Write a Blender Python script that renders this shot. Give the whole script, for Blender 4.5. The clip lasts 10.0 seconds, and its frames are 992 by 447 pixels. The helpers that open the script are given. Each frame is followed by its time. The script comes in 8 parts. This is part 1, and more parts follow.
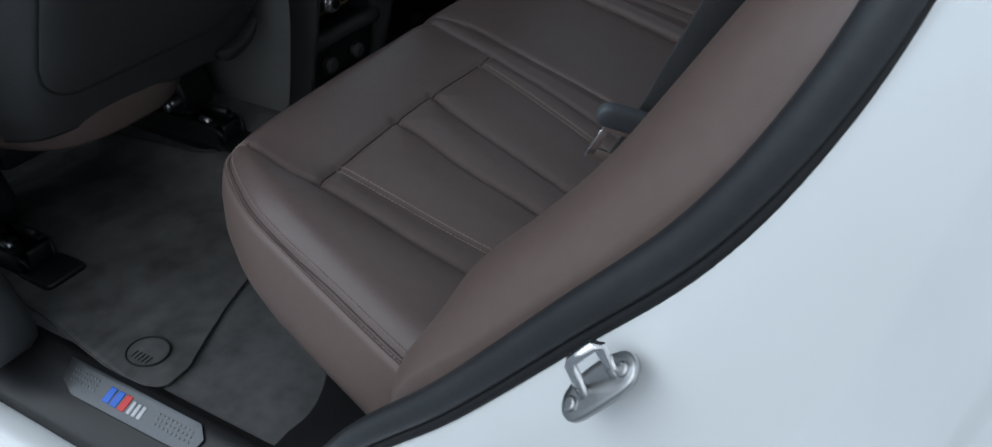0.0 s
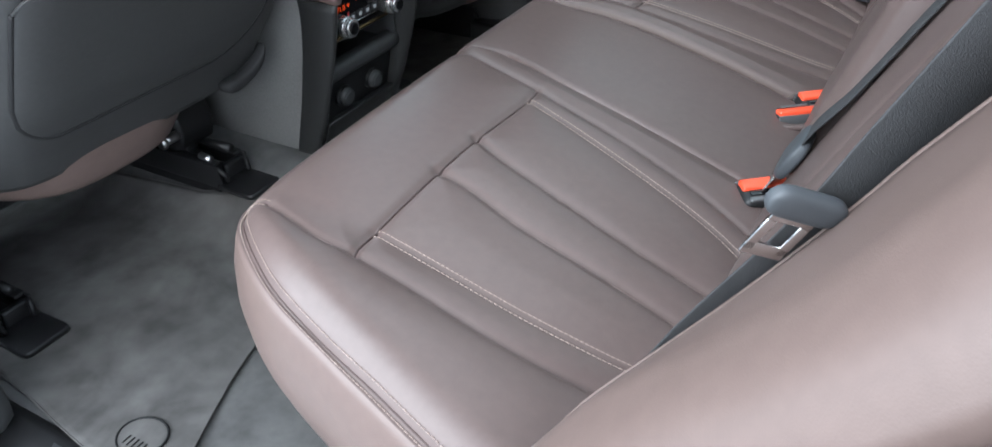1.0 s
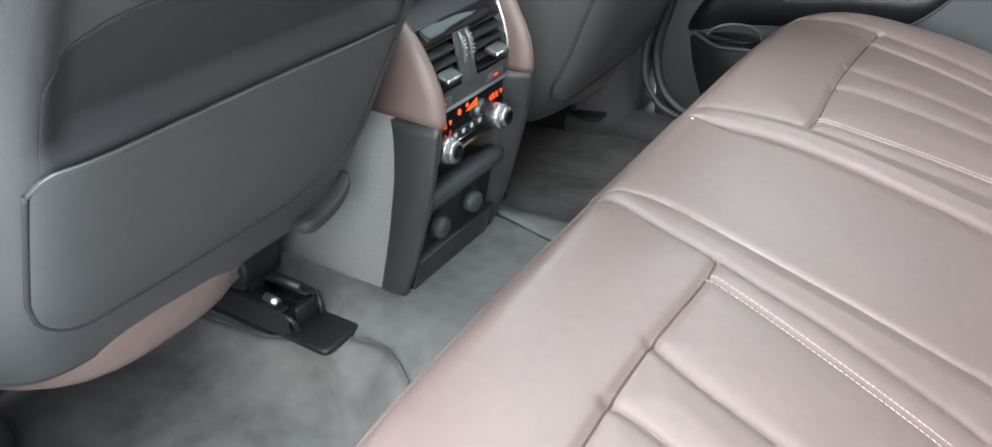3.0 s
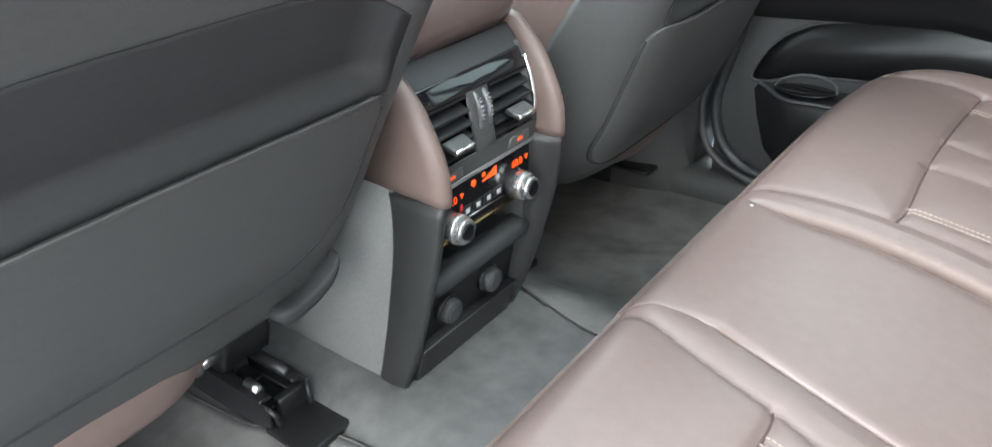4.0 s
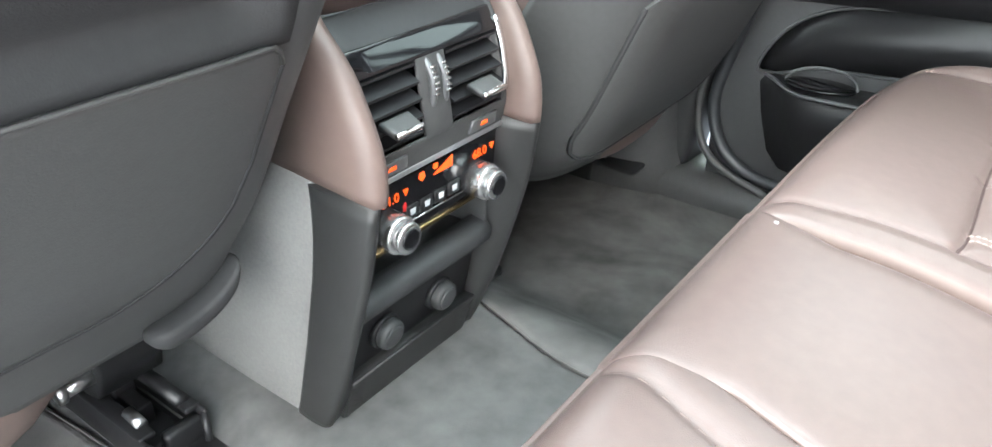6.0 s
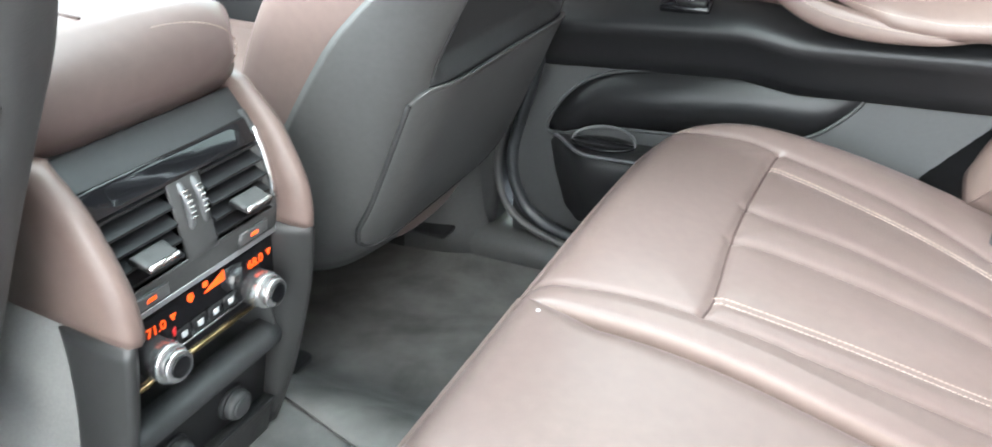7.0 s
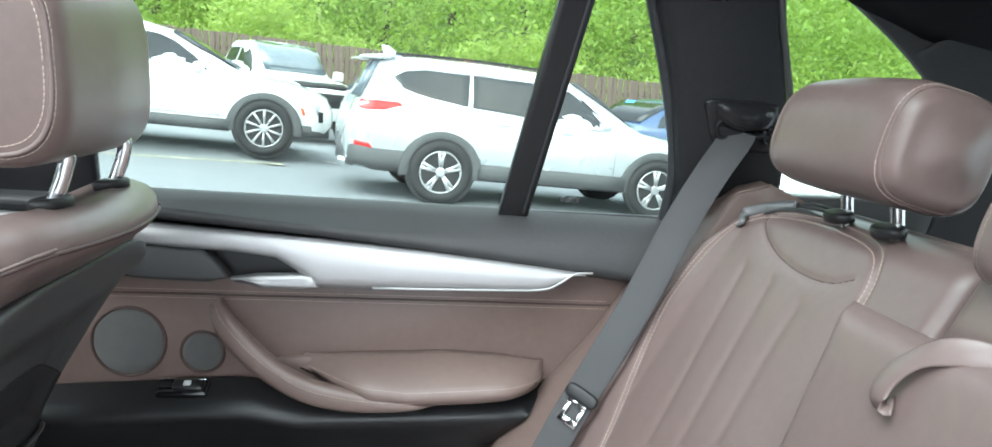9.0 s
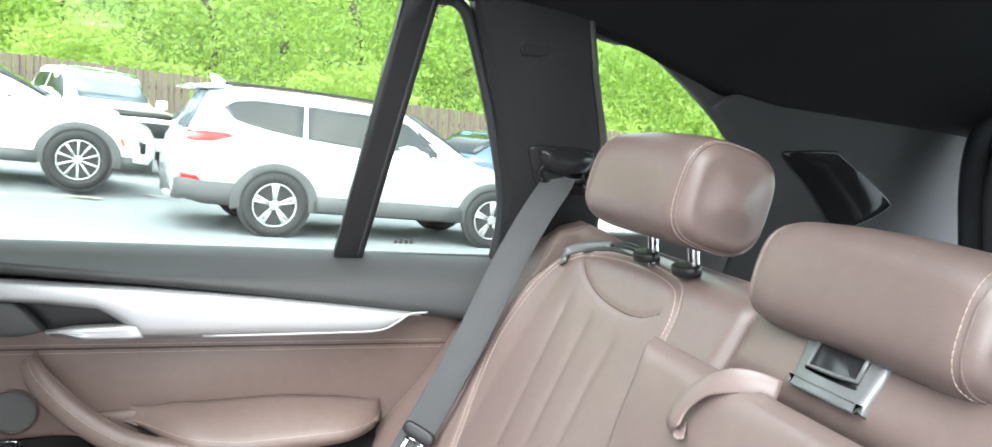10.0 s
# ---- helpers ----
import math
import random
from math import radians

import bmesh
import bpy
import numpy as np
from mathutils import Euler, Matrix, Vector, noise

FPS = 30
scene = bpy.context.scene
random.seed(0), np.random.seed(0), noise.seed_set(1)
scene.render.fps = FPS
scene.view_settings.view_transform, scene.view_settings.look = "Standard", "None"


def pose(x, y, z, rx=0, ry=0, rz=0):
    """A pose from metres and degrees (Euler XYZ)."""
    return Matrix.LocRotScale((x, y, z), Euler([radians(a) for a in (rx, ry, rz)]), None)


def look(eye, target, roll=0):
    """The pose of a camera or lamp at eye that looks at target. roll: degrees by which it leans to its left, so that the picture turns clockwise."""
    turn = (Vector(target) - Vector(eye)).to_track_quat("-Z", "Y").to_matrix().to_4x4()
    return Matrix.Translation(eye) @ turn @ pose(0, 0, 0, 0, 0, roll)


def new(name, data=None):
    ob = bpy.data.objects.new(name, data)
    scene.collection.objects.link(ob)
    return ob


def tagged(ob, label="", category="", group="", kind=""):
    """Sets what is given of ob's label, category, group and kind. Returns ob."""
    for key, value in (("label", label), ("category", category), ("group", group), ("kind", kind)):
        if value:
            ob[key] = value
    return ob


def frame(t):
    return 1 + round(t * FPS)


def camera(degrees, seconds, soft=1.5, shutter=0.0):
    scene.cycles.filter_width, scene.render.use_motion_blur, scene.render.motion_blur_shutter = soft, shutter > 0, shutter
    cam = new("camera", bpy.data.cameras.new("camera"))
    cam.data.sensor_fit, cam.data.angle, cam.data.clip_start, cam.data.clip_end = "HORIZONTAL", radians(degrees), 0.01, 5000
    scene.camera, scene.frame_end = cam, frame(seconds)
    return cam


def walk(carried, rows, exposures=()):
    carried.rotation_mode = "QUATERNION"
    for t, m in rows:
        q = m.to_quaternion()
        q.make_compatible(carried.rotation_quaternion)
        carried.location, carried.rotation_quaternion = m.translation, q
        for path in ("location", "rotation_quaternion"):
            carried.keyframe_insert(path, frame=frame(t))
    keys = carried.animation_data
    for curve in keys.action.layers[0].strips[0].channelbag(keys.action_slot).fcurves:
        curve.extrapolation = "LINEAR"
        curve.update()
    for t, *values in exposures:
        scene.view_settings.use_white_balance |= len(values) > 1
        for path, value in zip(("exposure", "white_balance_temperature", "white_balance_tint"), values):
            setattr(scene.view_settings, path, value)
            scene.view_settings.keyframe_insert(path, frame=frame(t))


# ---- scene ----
cam = camera(62.9, 10.0, shutter=0.15)
PATH = [
    (0, (0.59, -1.141, 1.291), (-0.263, 0.25, 0.134), -2.4),
    (0.5, (0.501, -1.108, 1.252), (-0.371, 0.289, 0.116), -3.6),
    (1, (0.437, -1.038, 1.251), (-0.4, 0.383, 0.12), -2.0),
    (1.2, (0.424, -0.998, 1.252), (-0.358, 0.329, 0.245), -1.9),
    (1.5, (0.412, -0.95, 1.255), (-0.524, 0.434, 0.157), -1.6),
    (1.7, (0.404, -0.934, 1.256), (-0.504, 0.317, 0.257), -2.7),
    (2, (0.383, -0.916, 1.256), (-0.597, 0.445, 0.166), -2.3),
    (2.3, (0.344, -0.89, 1.257), (-0.546, 0.37, 0.254), -2.3),
    (2.5, (0.304, -0.875, 1.258), (-0.676, 0.518, 0.209), -2.4),
    (3, (0.187, -0.836, 1.243), (-0.771, 0.585, 0.212), -3.0),
    (3.2, (0.163, -0.806, 1.237), (-0.710, 0.509, 0.292), -2.5),
    (4.3, (0.115, -0.6, 1.224), (-1.007, 0.734, 0.243), -3.1),
    (4.5, (0.108, -0.568, 1.208), (-1.018, 0.762, 0.227), -3.1),
    (5, (0.081, -0.528, 1.167), (-1.022, 0.803, 0.161), -2.0),
    (5.2, (0.066, -0.519, 1.161), (-0.922, 0.715, 0.220), -1.1),
    (6.3, (0.024, -0.495, 1.144), (-0.881, 0.806, 0.210), 1.8),
    (6.5, (0.033, -0.484, 1.162), (-0.887, 0.968, 0.139), 2.0),
    (7, (0.082, -0.452, 1.207), (-0.661, 1.149, 0.266), 0.6),
    (7.5, (0.125, -0.432, 1.304), (-0.362, 1.35, 0.538), 2.0),
    (7.7, (0.132, -0.433, 1.322), (-0.236, 1.275, 0.746), 1.8),
    (8, (0.137, -0.436, 1.333), (-0.087, 1.483, 0.816), 2.6),
    (8.5, (0.15, -0.43, 1.367), (0.177, 1.525, 0.946), 3.3),
    (9, (0.149, -0.437, 1.39), (0.361, 1.527, 1.073), 3.4),
    (9.5, (0.148, -0.451, 1.402), (0.574, 1.488, 1.16), 3.7),
    (10, (0.149, -0.473, 1.413), (0.744, 1.424, 1.193), 3.8),
]
EXPOSURES = [(0.0, -1.45, 5650, 4), (0.5, -1.05, 5600, 4), (0.9, 0.35, 5700, 5), (1.2, 1.5, 5800, 5), (1.5, 2.05, 5900, 5), (2.0, 2.2, 6000, 4), (3.0, 2.05, 6000, 4), (4.5, 2.4, 6150, 4), (5.0, 2.7, 6050, 4), (6.5, 2.75, 6200, 4), (7.0, 2.75, 6100, 3), (7.5, 2.3, 6000, 0), (7.7, 2.1, 5900, -1), (8.0, 1.4, 5800, -1), (8.5, 1.35, 5850, 0), (9.0, 1.65, 5950, 2), (10.0, 2.15, 6200, 5)]
walk(cam, [(t, look(eye, target, roll)) for t, eye, target, roll in PATH], EXPOSURES)
from mathutils.bvhtree import BVHTree


# ---- world and daylight: a bright, thinly overcast sky ----
world = bpy.data.worlds.new("sky")
scene.world = world
world.use_nodes = True
wn, wl = world.node_tree.nodes, world.node_tree.links
sky = wn.new("ShaderNodeTexSky")
sky.sky_type = "NISHITA"
sky.sun_disc = False
sky.sun_elevation, sky.sun_rotation = radians(38), radians(155)
sky.dust_density, sky.air_density = 3.0, 0.8
veil = wn.new("ShaderNodeMixRGB")
veil.inputs["Fac"].default_value = 0.55
veil.inputs["Color2"].default_value = (19.0, 19.5, 20.2, 1)
wl.new(sky.outputs["Color"], veil.inputs["Color1"])
wl.new(veil.outputs["Color"], wn["Background"].inputs["Color"])
wn["Background"].inputs["Strength"].default_value = 0.15
sun = new("sun", bpy.data.lights.new("sun", "SUN"))
sun.data.energy, sun.data.angle, sun.data.color = 3.4, radians(60), (1.0, 0.985, 0.96)
sun.matrix_world = look((0, 0, 0), (0.46, 0.60, -0.62))


# ---- materials ----
def material(name, colour, rough=0.5, metal=0.0, spread=0.12, grain=60.0, blotch=4.0, bump=0.0, bump_scale=400.0, coat=0.0, cells=False, island=0.0, specular=0.5, swirl=0.0):
    """Principled surface with variation at two scales, fine relief, and uneven gloss."""
    m = bpy.data.materials.new(name)
    m.use_nodes = True
    n, l = m.node_tree.nodes, m.node_tree.links
    bsdf = n["Principled BSDF"]
    geo = n.new("ShaderNodeTexCoord")
    fine, wide = n.new("ShaderNodeTexNoise"), n.new("ShaderNodeTexNoise")
    fine.inputs["Scale"].default_value, wide.inputs["Scale"].default_value = grain, blotch
    fine.inputs["Detail"].default_value, wide.inputs["Detail"].default_value = 4.0, 3.0
    wide.inputs["Distortion"].default_value = swirl
    l.new(geo.outputs["Object"], fine.inputs["Vector"])
    l.new(geo.outputs["Object"], wide.inputs["Vector"])
    both = n.new("ShaderNodeMath")
    both.operation = "ADD"
    l.new(fine.outputs["Fac"], both.inputs[0])
    l.new(wide.outputs["Fac"], both.inputs[1])
    ramp = n.new("ShaderNodeMapRange")
    ramp.inputs["From Min"].default_value, ramp.inputs["From Max"].default_value = 0.6, 1.4
    ramp.inputs["To Min"].default_value, ramp.inputs["To Max"].default_value = 1 - spread, 1 + spread
    ramp.clamp = False
    l.new(both.outputs[0], ramp.inputs["Value"])
    tint = n.new("ShaderNodeVectorMath")
    tint.operation = "SCALE"
    tint.inputs[0].default_value = colour
    l.new(ramp.outputs["Result"], tint.inputs["Scale"])
    out = tint.outputs[0]
    if island:
        rnd = n.new("ShaderNodeNewGeometry")
        rr = n.new("ShaderNodeMapRange")
        rr.inputs["To Min"].default_value, rr.inputs["To Max"].default_value = 1 - island, 1 + island
        l.new(rnd.outputs["Random Per Island"], rr.inputs["Value"])
        again = n.new("ShaderNodeVectorMath")
        again.operation = "SCALE"
        l.new(out, again.inputs[0])
        l.new(rr.outputs["Result"], again.inputs["Scale"])
        out = again.outputs[0]
    l.new(out, bsdf.inputs["Base Color"])
    gloss = n.new("ShaderNodeMapRange")
    gloss.inputs["From Min"].default_value, gloss.inputs["From Max"].default_value = 0.1, 0.9
    gloss.inputs["To Min"].default_value, gloss.inputs["To Max"].default_value = max(rough - 0.05, 0.02), min(rough + 0.05, 1)
    l.new(wide.outputs["Fac"], gloss.inputs["Value"])
    l.new(gloss.outputs["Result"], bsdf.inputs["Roughness"])
    bsdf.inputs["Metallic"].default_value = metal
    bsdf.inputs["Specular IOR Level"].default_value = specular
    bsdf.inputs["Coat Weight"].default_value = coat
    if coat:
        bsdf.inputs["Coat Roughness"].default_value = 0.05
    if bump:
        if cells:
            tex = n.new("ShaderNodeTexVoronoi")
            tex.inputs["Scale"].default_value = bump_scale
            height = tex.outputs["Distance"]
        else:
            tex = n.new("ShaderNodeTexNoise")
            tex.inputs["Scale"].default_value, tex.inputs["Detail"].default_value = bump_scale, 3.0
            height = tex.outputs["Fac"]
        l.new(geo.outputs["Object"], tex.inputs["Vector"])
        b = n.new("ShaderNodeBump")
        b.inputs["Strength"].default_value, b.inputs["Distance"].default_value = bump, 0.002
        l.new(height, b.inputs["Height"])
        l.new(b.outputs["Normal"], bsdf.inputs["Normal"])
    return m


def glass(name, tint):
    """A thin pane: clear with a tint, and mirror gloss by Fresnel."""
    m = bpy.data.materials.new(name)
    m.use_nodes = True
    n, l = m.node_tree.nodes, m.node_tree.links
    n.remove(n["Principled BSDF"])
    clear, shine, mix, fres = n.new("ShaderNodeBsdfTransparent"), n.new("ShaderNodeBsdfGlossy"), n.new("ShaderNodeMixShader"), n.new("ShaderNodeFresnel")
    clear.inputs["Color"].default_value = (*tint, 1)
    shine.inputs["Roughness"].default_value = 0.02
    fres.inputs["IOR"].default_value = 1.45
    l.new(fres.outputs["Fac"], mix.inputs["Fac"])
    l.new(clear.outputs[0], mix.inputs[1])
    l.new(shine.outputs[0], mix.inputs[2])
    l.new(mix.outputs[0], n["Material Output"].inputs["Surface"])
    return m


def glowing(name, colour, strength):
    m = bpy.data.materials.new(name)
    m.use_nodes = True
    b = m.node_tree.nodes["Principled BSDF"]
    b.inputs["Base Color"].default_value = (*colour, 1)
    b.inputs["Emission Color"].default_value = (*colour, 1)
    b.inputs["Emission Strength"].default_value = strength
    return m


LEATHER = material("brown_leather", (0.119, 0.087, 0.080), 0.34, spread=0.10, grain=90, blotch=5, bump=0.06, bump_scale=950, cells=True, specular=0.43)
LEATHER_SIDE = material("brown_leatherette", (0.136, 0.097, 0.085), 0.45, spread=0.09, grain=80, blotch=5, bump=0.05, bump_scale=900, cells=True)
THREAD = material("beige_thread", (0.32, 0.25, 0.215), 0.7, spread=0.2, grain=900, blotch=40)
# dark brown that paints seam shade along leather joints; also the speakers' own rings
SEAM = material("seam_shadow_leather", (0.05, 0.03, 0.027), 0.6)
SHELL = material("grey_black_plastic", (0.053, 0.053, 0.053), 0.50, spread=0.12, grain=150, blotch=6, bump=0.10, bump_scale=600)
BLACK = material("black_plastic", (0.012, 0.012, 0.013), 0.42, spread=0.15, grain=120, blotch=8, bump=0.06, bump_scale=700, specular=0.4)
BRASS = material("warm_chrome_edge", (0.42, 0.31, 0.16), 0.25, metal=1.0, spread=0.1, grain=60, blotch=20)
TONGUE = material("blue_grey_plastic", (0.060, 0.066, 0.073), 0.5, spread=0.08, grain=150, blotch=12)
CHEEK = material("grained_black_plastic", (0.024, 0.024, 0.024), 0.40, spread=0.15, grain=260, blotch=7, bump=0.22, bump_scale=1300, specular=0.5)
SOFT_BLACK = material("soft_black_trim", (0.036, 0.037, 0.038), 0.55, spread=0.12, grain=200, blotch=6, bump=0.12, bump_scale=900)
SATIN_BLACK = material("satin_black_plastic", (0.012, 0.012, 0.013), 0.24, spread=0.15, grain=60, blotch=8)
GLOSS_BLACK = material("gloss_black", (0.008, 0.008, 0.009), 0.08, spread=0.2, grain=40, blotch=6)
RUBBER = material("rubber_seal", (0.026, 0.028, 0.031), 0.40, spread=0.2, grain=120, blotch=12, bump=0.1, bump_scale=300)
CARPET = material("charcoal_carpet", (0.104, 0.103, 0.102), 0.95, spread=0.30, grain=38, blotch=5, swirl=1.8, bump=0.45, bump_scale=900, specular=0.1)
MAT = material("velour_mat", (0.112, 0.108, 0.105), 0.95, spread=0.46, grain=16, blotch=4.0, bump=0.5, bump_scale=1100, specular=0.1, swirl=2.8)
CONSOLE_FELT = material("grey_side_felt", (0.155, 0.154, 0.150), 0.9, spread=0.15, grain=300, blotch=8, bump=0.4, bump_scale=900, specular=0.15)
HEADLINER = material("anthracite_headliner", (0.015, 0.015, 0.0165), 0.92, spread=0.2, grain=400, blotch=4, bump=0.3, bump_scale=1200, specular=0.15)
SILVER = material("brushed_silver_trim", (0.41, 0.41, 0.415), 0.44, metal=0.7, spread=0.03, grain=300, blotch=6)
CHROME = material("chrome", (0.80, 0.80, 0.80), 0.10, metal=1.0, spread=0.03)
STEEL = material("zinc_steel", (0.50, 0.50, 0.50), 0.32, metal=1.0, spread=0.12, grain=90, blotch=30)
GRILLE = material("speaker_mesh", (0.150, 0.149, 0.147), 0.5, metal=0.3, spread=0.1, bump=0.8, bump_scale=1500, cells=True)
PAINT = material("white_paint", (0.74, 0.755, 0.755), 0.22, spread=0.015, coat=0.8, grain=20, blotch=2)
WEBBING = material("belt_webbing", (0.040, 0.041, 0.043), 0.62, spread=0.15, grain=700, blotch=20, bump=0.5, bump_scale=1200)
FRONT_BELT = material("grey_belt_webbing", (0.15, 0.145, 0.135), 0.62, spread=0.15, grain=700, blotch=20, bump=0.5, bump_scale=1200)
# dark grey for painted shade on the seat backs, and for the release grip
SHADE_AND_GRIP = material("back_shade_and_grip", (0.027, 0.027, 0.028), 0.65, spread=0.12, grain=150, blotch=6, bump=0.15, bump_scale=700, specular=0.3)
RECESS = material("matt_black_recess", (0.013, 0.013, 0.014), 0.62, spread=0.2, grain=150, blotch=8, bump=0.15, bump_scale=700, specular=0.3)
SILVER_PAINT = material("silver_white_paint", (0.56, 0.59, 0.61), 0.28, metal=0.45, spread=0.015, coat=0.8, grain=20, blotch=2)
RED = material("red_release_button", (0.85, 0.09, 0.035), 0.35, spread=0.08)
BLUE = material("blue_stripe", (0.02, 0.12, 0.6), 0.4)
CRIMSON = material("red_stripe", (0.55, 0.02, 0.02), 0.4)
PALE = material("pale_print", (0.55, 0.56, 0.57), 0.5)
AMBER = glowing("amber_display", (1.0, 0.085, 0.006), 0.20)
GLASS = glass("window_glass", (0.90, 0.94, 0.92))
PRIVACY = glass("privacy_glass", (0.70, 0.74, 0.71))
DARK_GLASS = material("tinted_car_glass", (0.022, 0.026, 0.030), 0.04, spread=0.35, grain=3, blotch=1.2, specular=0.5)
# base colour raised to blue-grey to paint in the sky's reflection
SCREEN_GLASS = material("sky_reflection_screen", (0.11, 0.14, 0.17), 0.05, spread=0.25, grain=3, blotch=0.8, specular=1.0, coat=1.0)
ASPHALT = material("asphalt", (0.215, 0.225, 0.240), 0.85, spread=0.22, grain=40, blotch=0.35, bump=0.5, bump_scale=120)
LINE = material("worn_line_paint", (0.36, 0.345, 0.26), 0.8, spread=0.6, grain=25, blotch=5)
WHITE_LINE = material("worn_white_line", (0.45, 0.45, 0.44), 0.8, spread=0.6, grain=25, blotch=5)
FENCE = material("weathered_fence_board", (0.105, 0.078, 0.062), 0.85, spread=0.28, grain=18, blotch=3, bump=0.5, bump_scale=30)

def leafy(name, colour, through_colour, island, blotch):
    """Thin leaves that also let light through."""
    m = material(name, colour, 0.55, spread=0.30, grain=3, blotch=blotch, island=island, specular=0.3)
    n, l = m.node_tree.nodes, m.node_tree.links
    mix, veil_light = n.new("ShaderNodeMixShader"), n.new("ShaderNodeBsdfTranslucent")
    veil_light.inputs["Color"].default_value = (*through_colour, 1)
    mix.inputs["Fac"].default_value = 0.45
    l.new(n["Principled BSDF"].outputs[0], mix.inputs[1])
    l.new(veil_light.outputs[0], mix.inputs[2])
    l.new(mix.outputs[0], n["Material Output"].inputs["Surface"])
    return m


LEAF = leafy("leaves", (0.20, 0.30, 0.070), (0.40, 0.54, 0.11), 0.28, 0.25)
LEAF_PALE = leafy("pale_leaves", (0.28, 0.38, 0.10), (0.48, 0.60, 0.14), 0.26, 0.3)
GRASS = material("hill_undergrowth", (0.12, 0.18, 0.04), 0.9, spread=0.5, grain=3, blotch=0.3, bump=0.6, bump_scale=12)
BARK = material("bark", (0.07, 0.060, 0.045), 0.9, spread=0.4, grain=20, blotch=3, bump=0.6, bump_scale=30)
CLADDING = material("grey_cladding", (0.075, 0.077, 0.08), 0.6, spread=0.1, grain=60, blotch=3)
TYRE = material("tyre_rubber", (0.022, 0.022, 0.023), 0.75, spread=0.2, grain=60, blotch=6)
ALLOY = material("alloy_wheel", (0.46, 0.46, 0.47), 0.30, metal=0.5, spread=0.05)
TAIL = material("red_tail_lens", (0.62, 0.012, 0.012), 0.2, spread=0.15, coat=0.15)
TAIL_ORANGE = material("orange_red_lens", (0.80, 0.10, 0.03), 0.12, spread=0.1, coat=0.6)
LENS = material("headlamp_lens", (0.45, 0.47, 0.5), 0.08, metal=0.4, spread=0.2, grain=30)
BLUE_PAINT = material("dark_blue_paint", (0.03, 0.07, 0.17), 0.2, spread=0.05, coat=0.8)
BLACK_PAINT = material("dark_paint", (0.02, 0.022, 0.025), 0.18, spread=0.1, coat=0.8)
STICKER = material("sticker_blue", (0.08, 0.35, 0.75), 0.5)
DIAL = material("turned_metal_dial", (0.58, 0.58, 0.58), 0.26, metal=0.9, spread=0.05, grain=200, blotch=20)
SCUFF = material("dark_scuff_metal", (0.10, 0.104, 0.11), 0.38, metal=0.8, spread=0.12, grain=200, blotch=20)
SATIN = material("satin_dark_trim", (0.13, 0.132, 0.135), 0.32, metal=0.3, spread=0.08, grain=90, blotch=6)
BEIGE = material("warm_grey_pillar", (0.22, 0.20, 0.17), 0.7, spread=0.08)


# ---- shape helpers ----
def part(name, shape, mats, parent=None, label="", smooth=True):
    """One mesh object from (verts, faces[, face materials]) or a bmesh; under a thing or a part if parent is given. Shapes are given in the place's own metres."""
    data = bpy.data.meshes.new(name)
    if isinstance(shape, bmesh.types.BMesh):
        shape.to_mesh(data)
        shape.free()
    else:
        data.from_pydata([tuple(v) for v in shape[0]], [], [tuple(f) for f in shape[1]])
        if len(shape) > 2:
            data.polygons.foreach_set("material_index", shape[2])
    for m in mats if isinstance(mats, (list, tuple)) else [mats]:
        data.materials.append(m)
    data.polygons.foreach_set("use_smooth", [smooth] * len(data.polygons))
    data.update()
    ob = new(name, data)
    if parent is not None:
        ob.parent = parent
        bpy.context.view_layer.update()
        ob.matrix_parent_inverse = parent.matrix_world.inverted()
    if label:
        ob["label"] = label
    return ob


def thing(name, label, category, base=(0, 0, 0), group="", kind=""):
    ob = new(name)
    ob.location = base
    ob.empty_display_size = 0.05
    return tagged(ob, label, category, group, kind)


def spline(points, n, closed=False):
    """n points along a smooth curve through the given ones."""
    p = [np.array(q, float) for q in points]
    k = len(p)
    out = []
    span = k if closed else k - 1
    for i in range(n):
        s = i * span / (n if closed else n - 1)
        j = min(int(s), span - 1)
        f = s - j
        if closed:
            a, b, c, d = p[(j - 1) % k], p[j], p[(j + 1) % k], p[(j + 2) % k]
        else:
            b, c = p[j], p[j + 1]
            a = p[j - 1] if j else 2 * b - c
            d = p[j + 2] if j + 2 < k else 2 * c - b
        out.append(0.5 * (2 * b + (c - a) * f + (2 * a - 5 * b + 4 * c - d) * f * f + (3 * b - a - 3 * c + d) * f ** 3))
    return out


def join(*shapes):
    verts, faces, mats = [], [], []
    for s in shapes:
        k = len(verts)
        verts += [tuple(v) for v in s[0]]
        faces += [tuple(i + k for i in f) for f in s[1]]
        mats += list(s[2]) if len(s) > 2 else [0] * len(s[1])
    return verts, faces, mats


def painted(shape, index):
    return shape[0], shape[1], [index] * len(shape[1])


def loft(rings, caps=True, closed=True):
    """Skin through rings of equal length."""
    n = len(rings[0])
    verts = [tuple(v) for r in rings for v in r]
    faces = []
    for i in range(len(rings) - 1):
        for j in range(n if closed else n - 1):
            k = (j + 1) % n
            faces.append((i * n + j, i * n + k, (i + 1) * n + k, (i + 1) * n + j))
    if caps and closed:
        faces.append(tuple(range(n))[::-1])
        faces.append(tuple((len(rings) - 1) * n + j for j in range(n)))
    return verts, faces


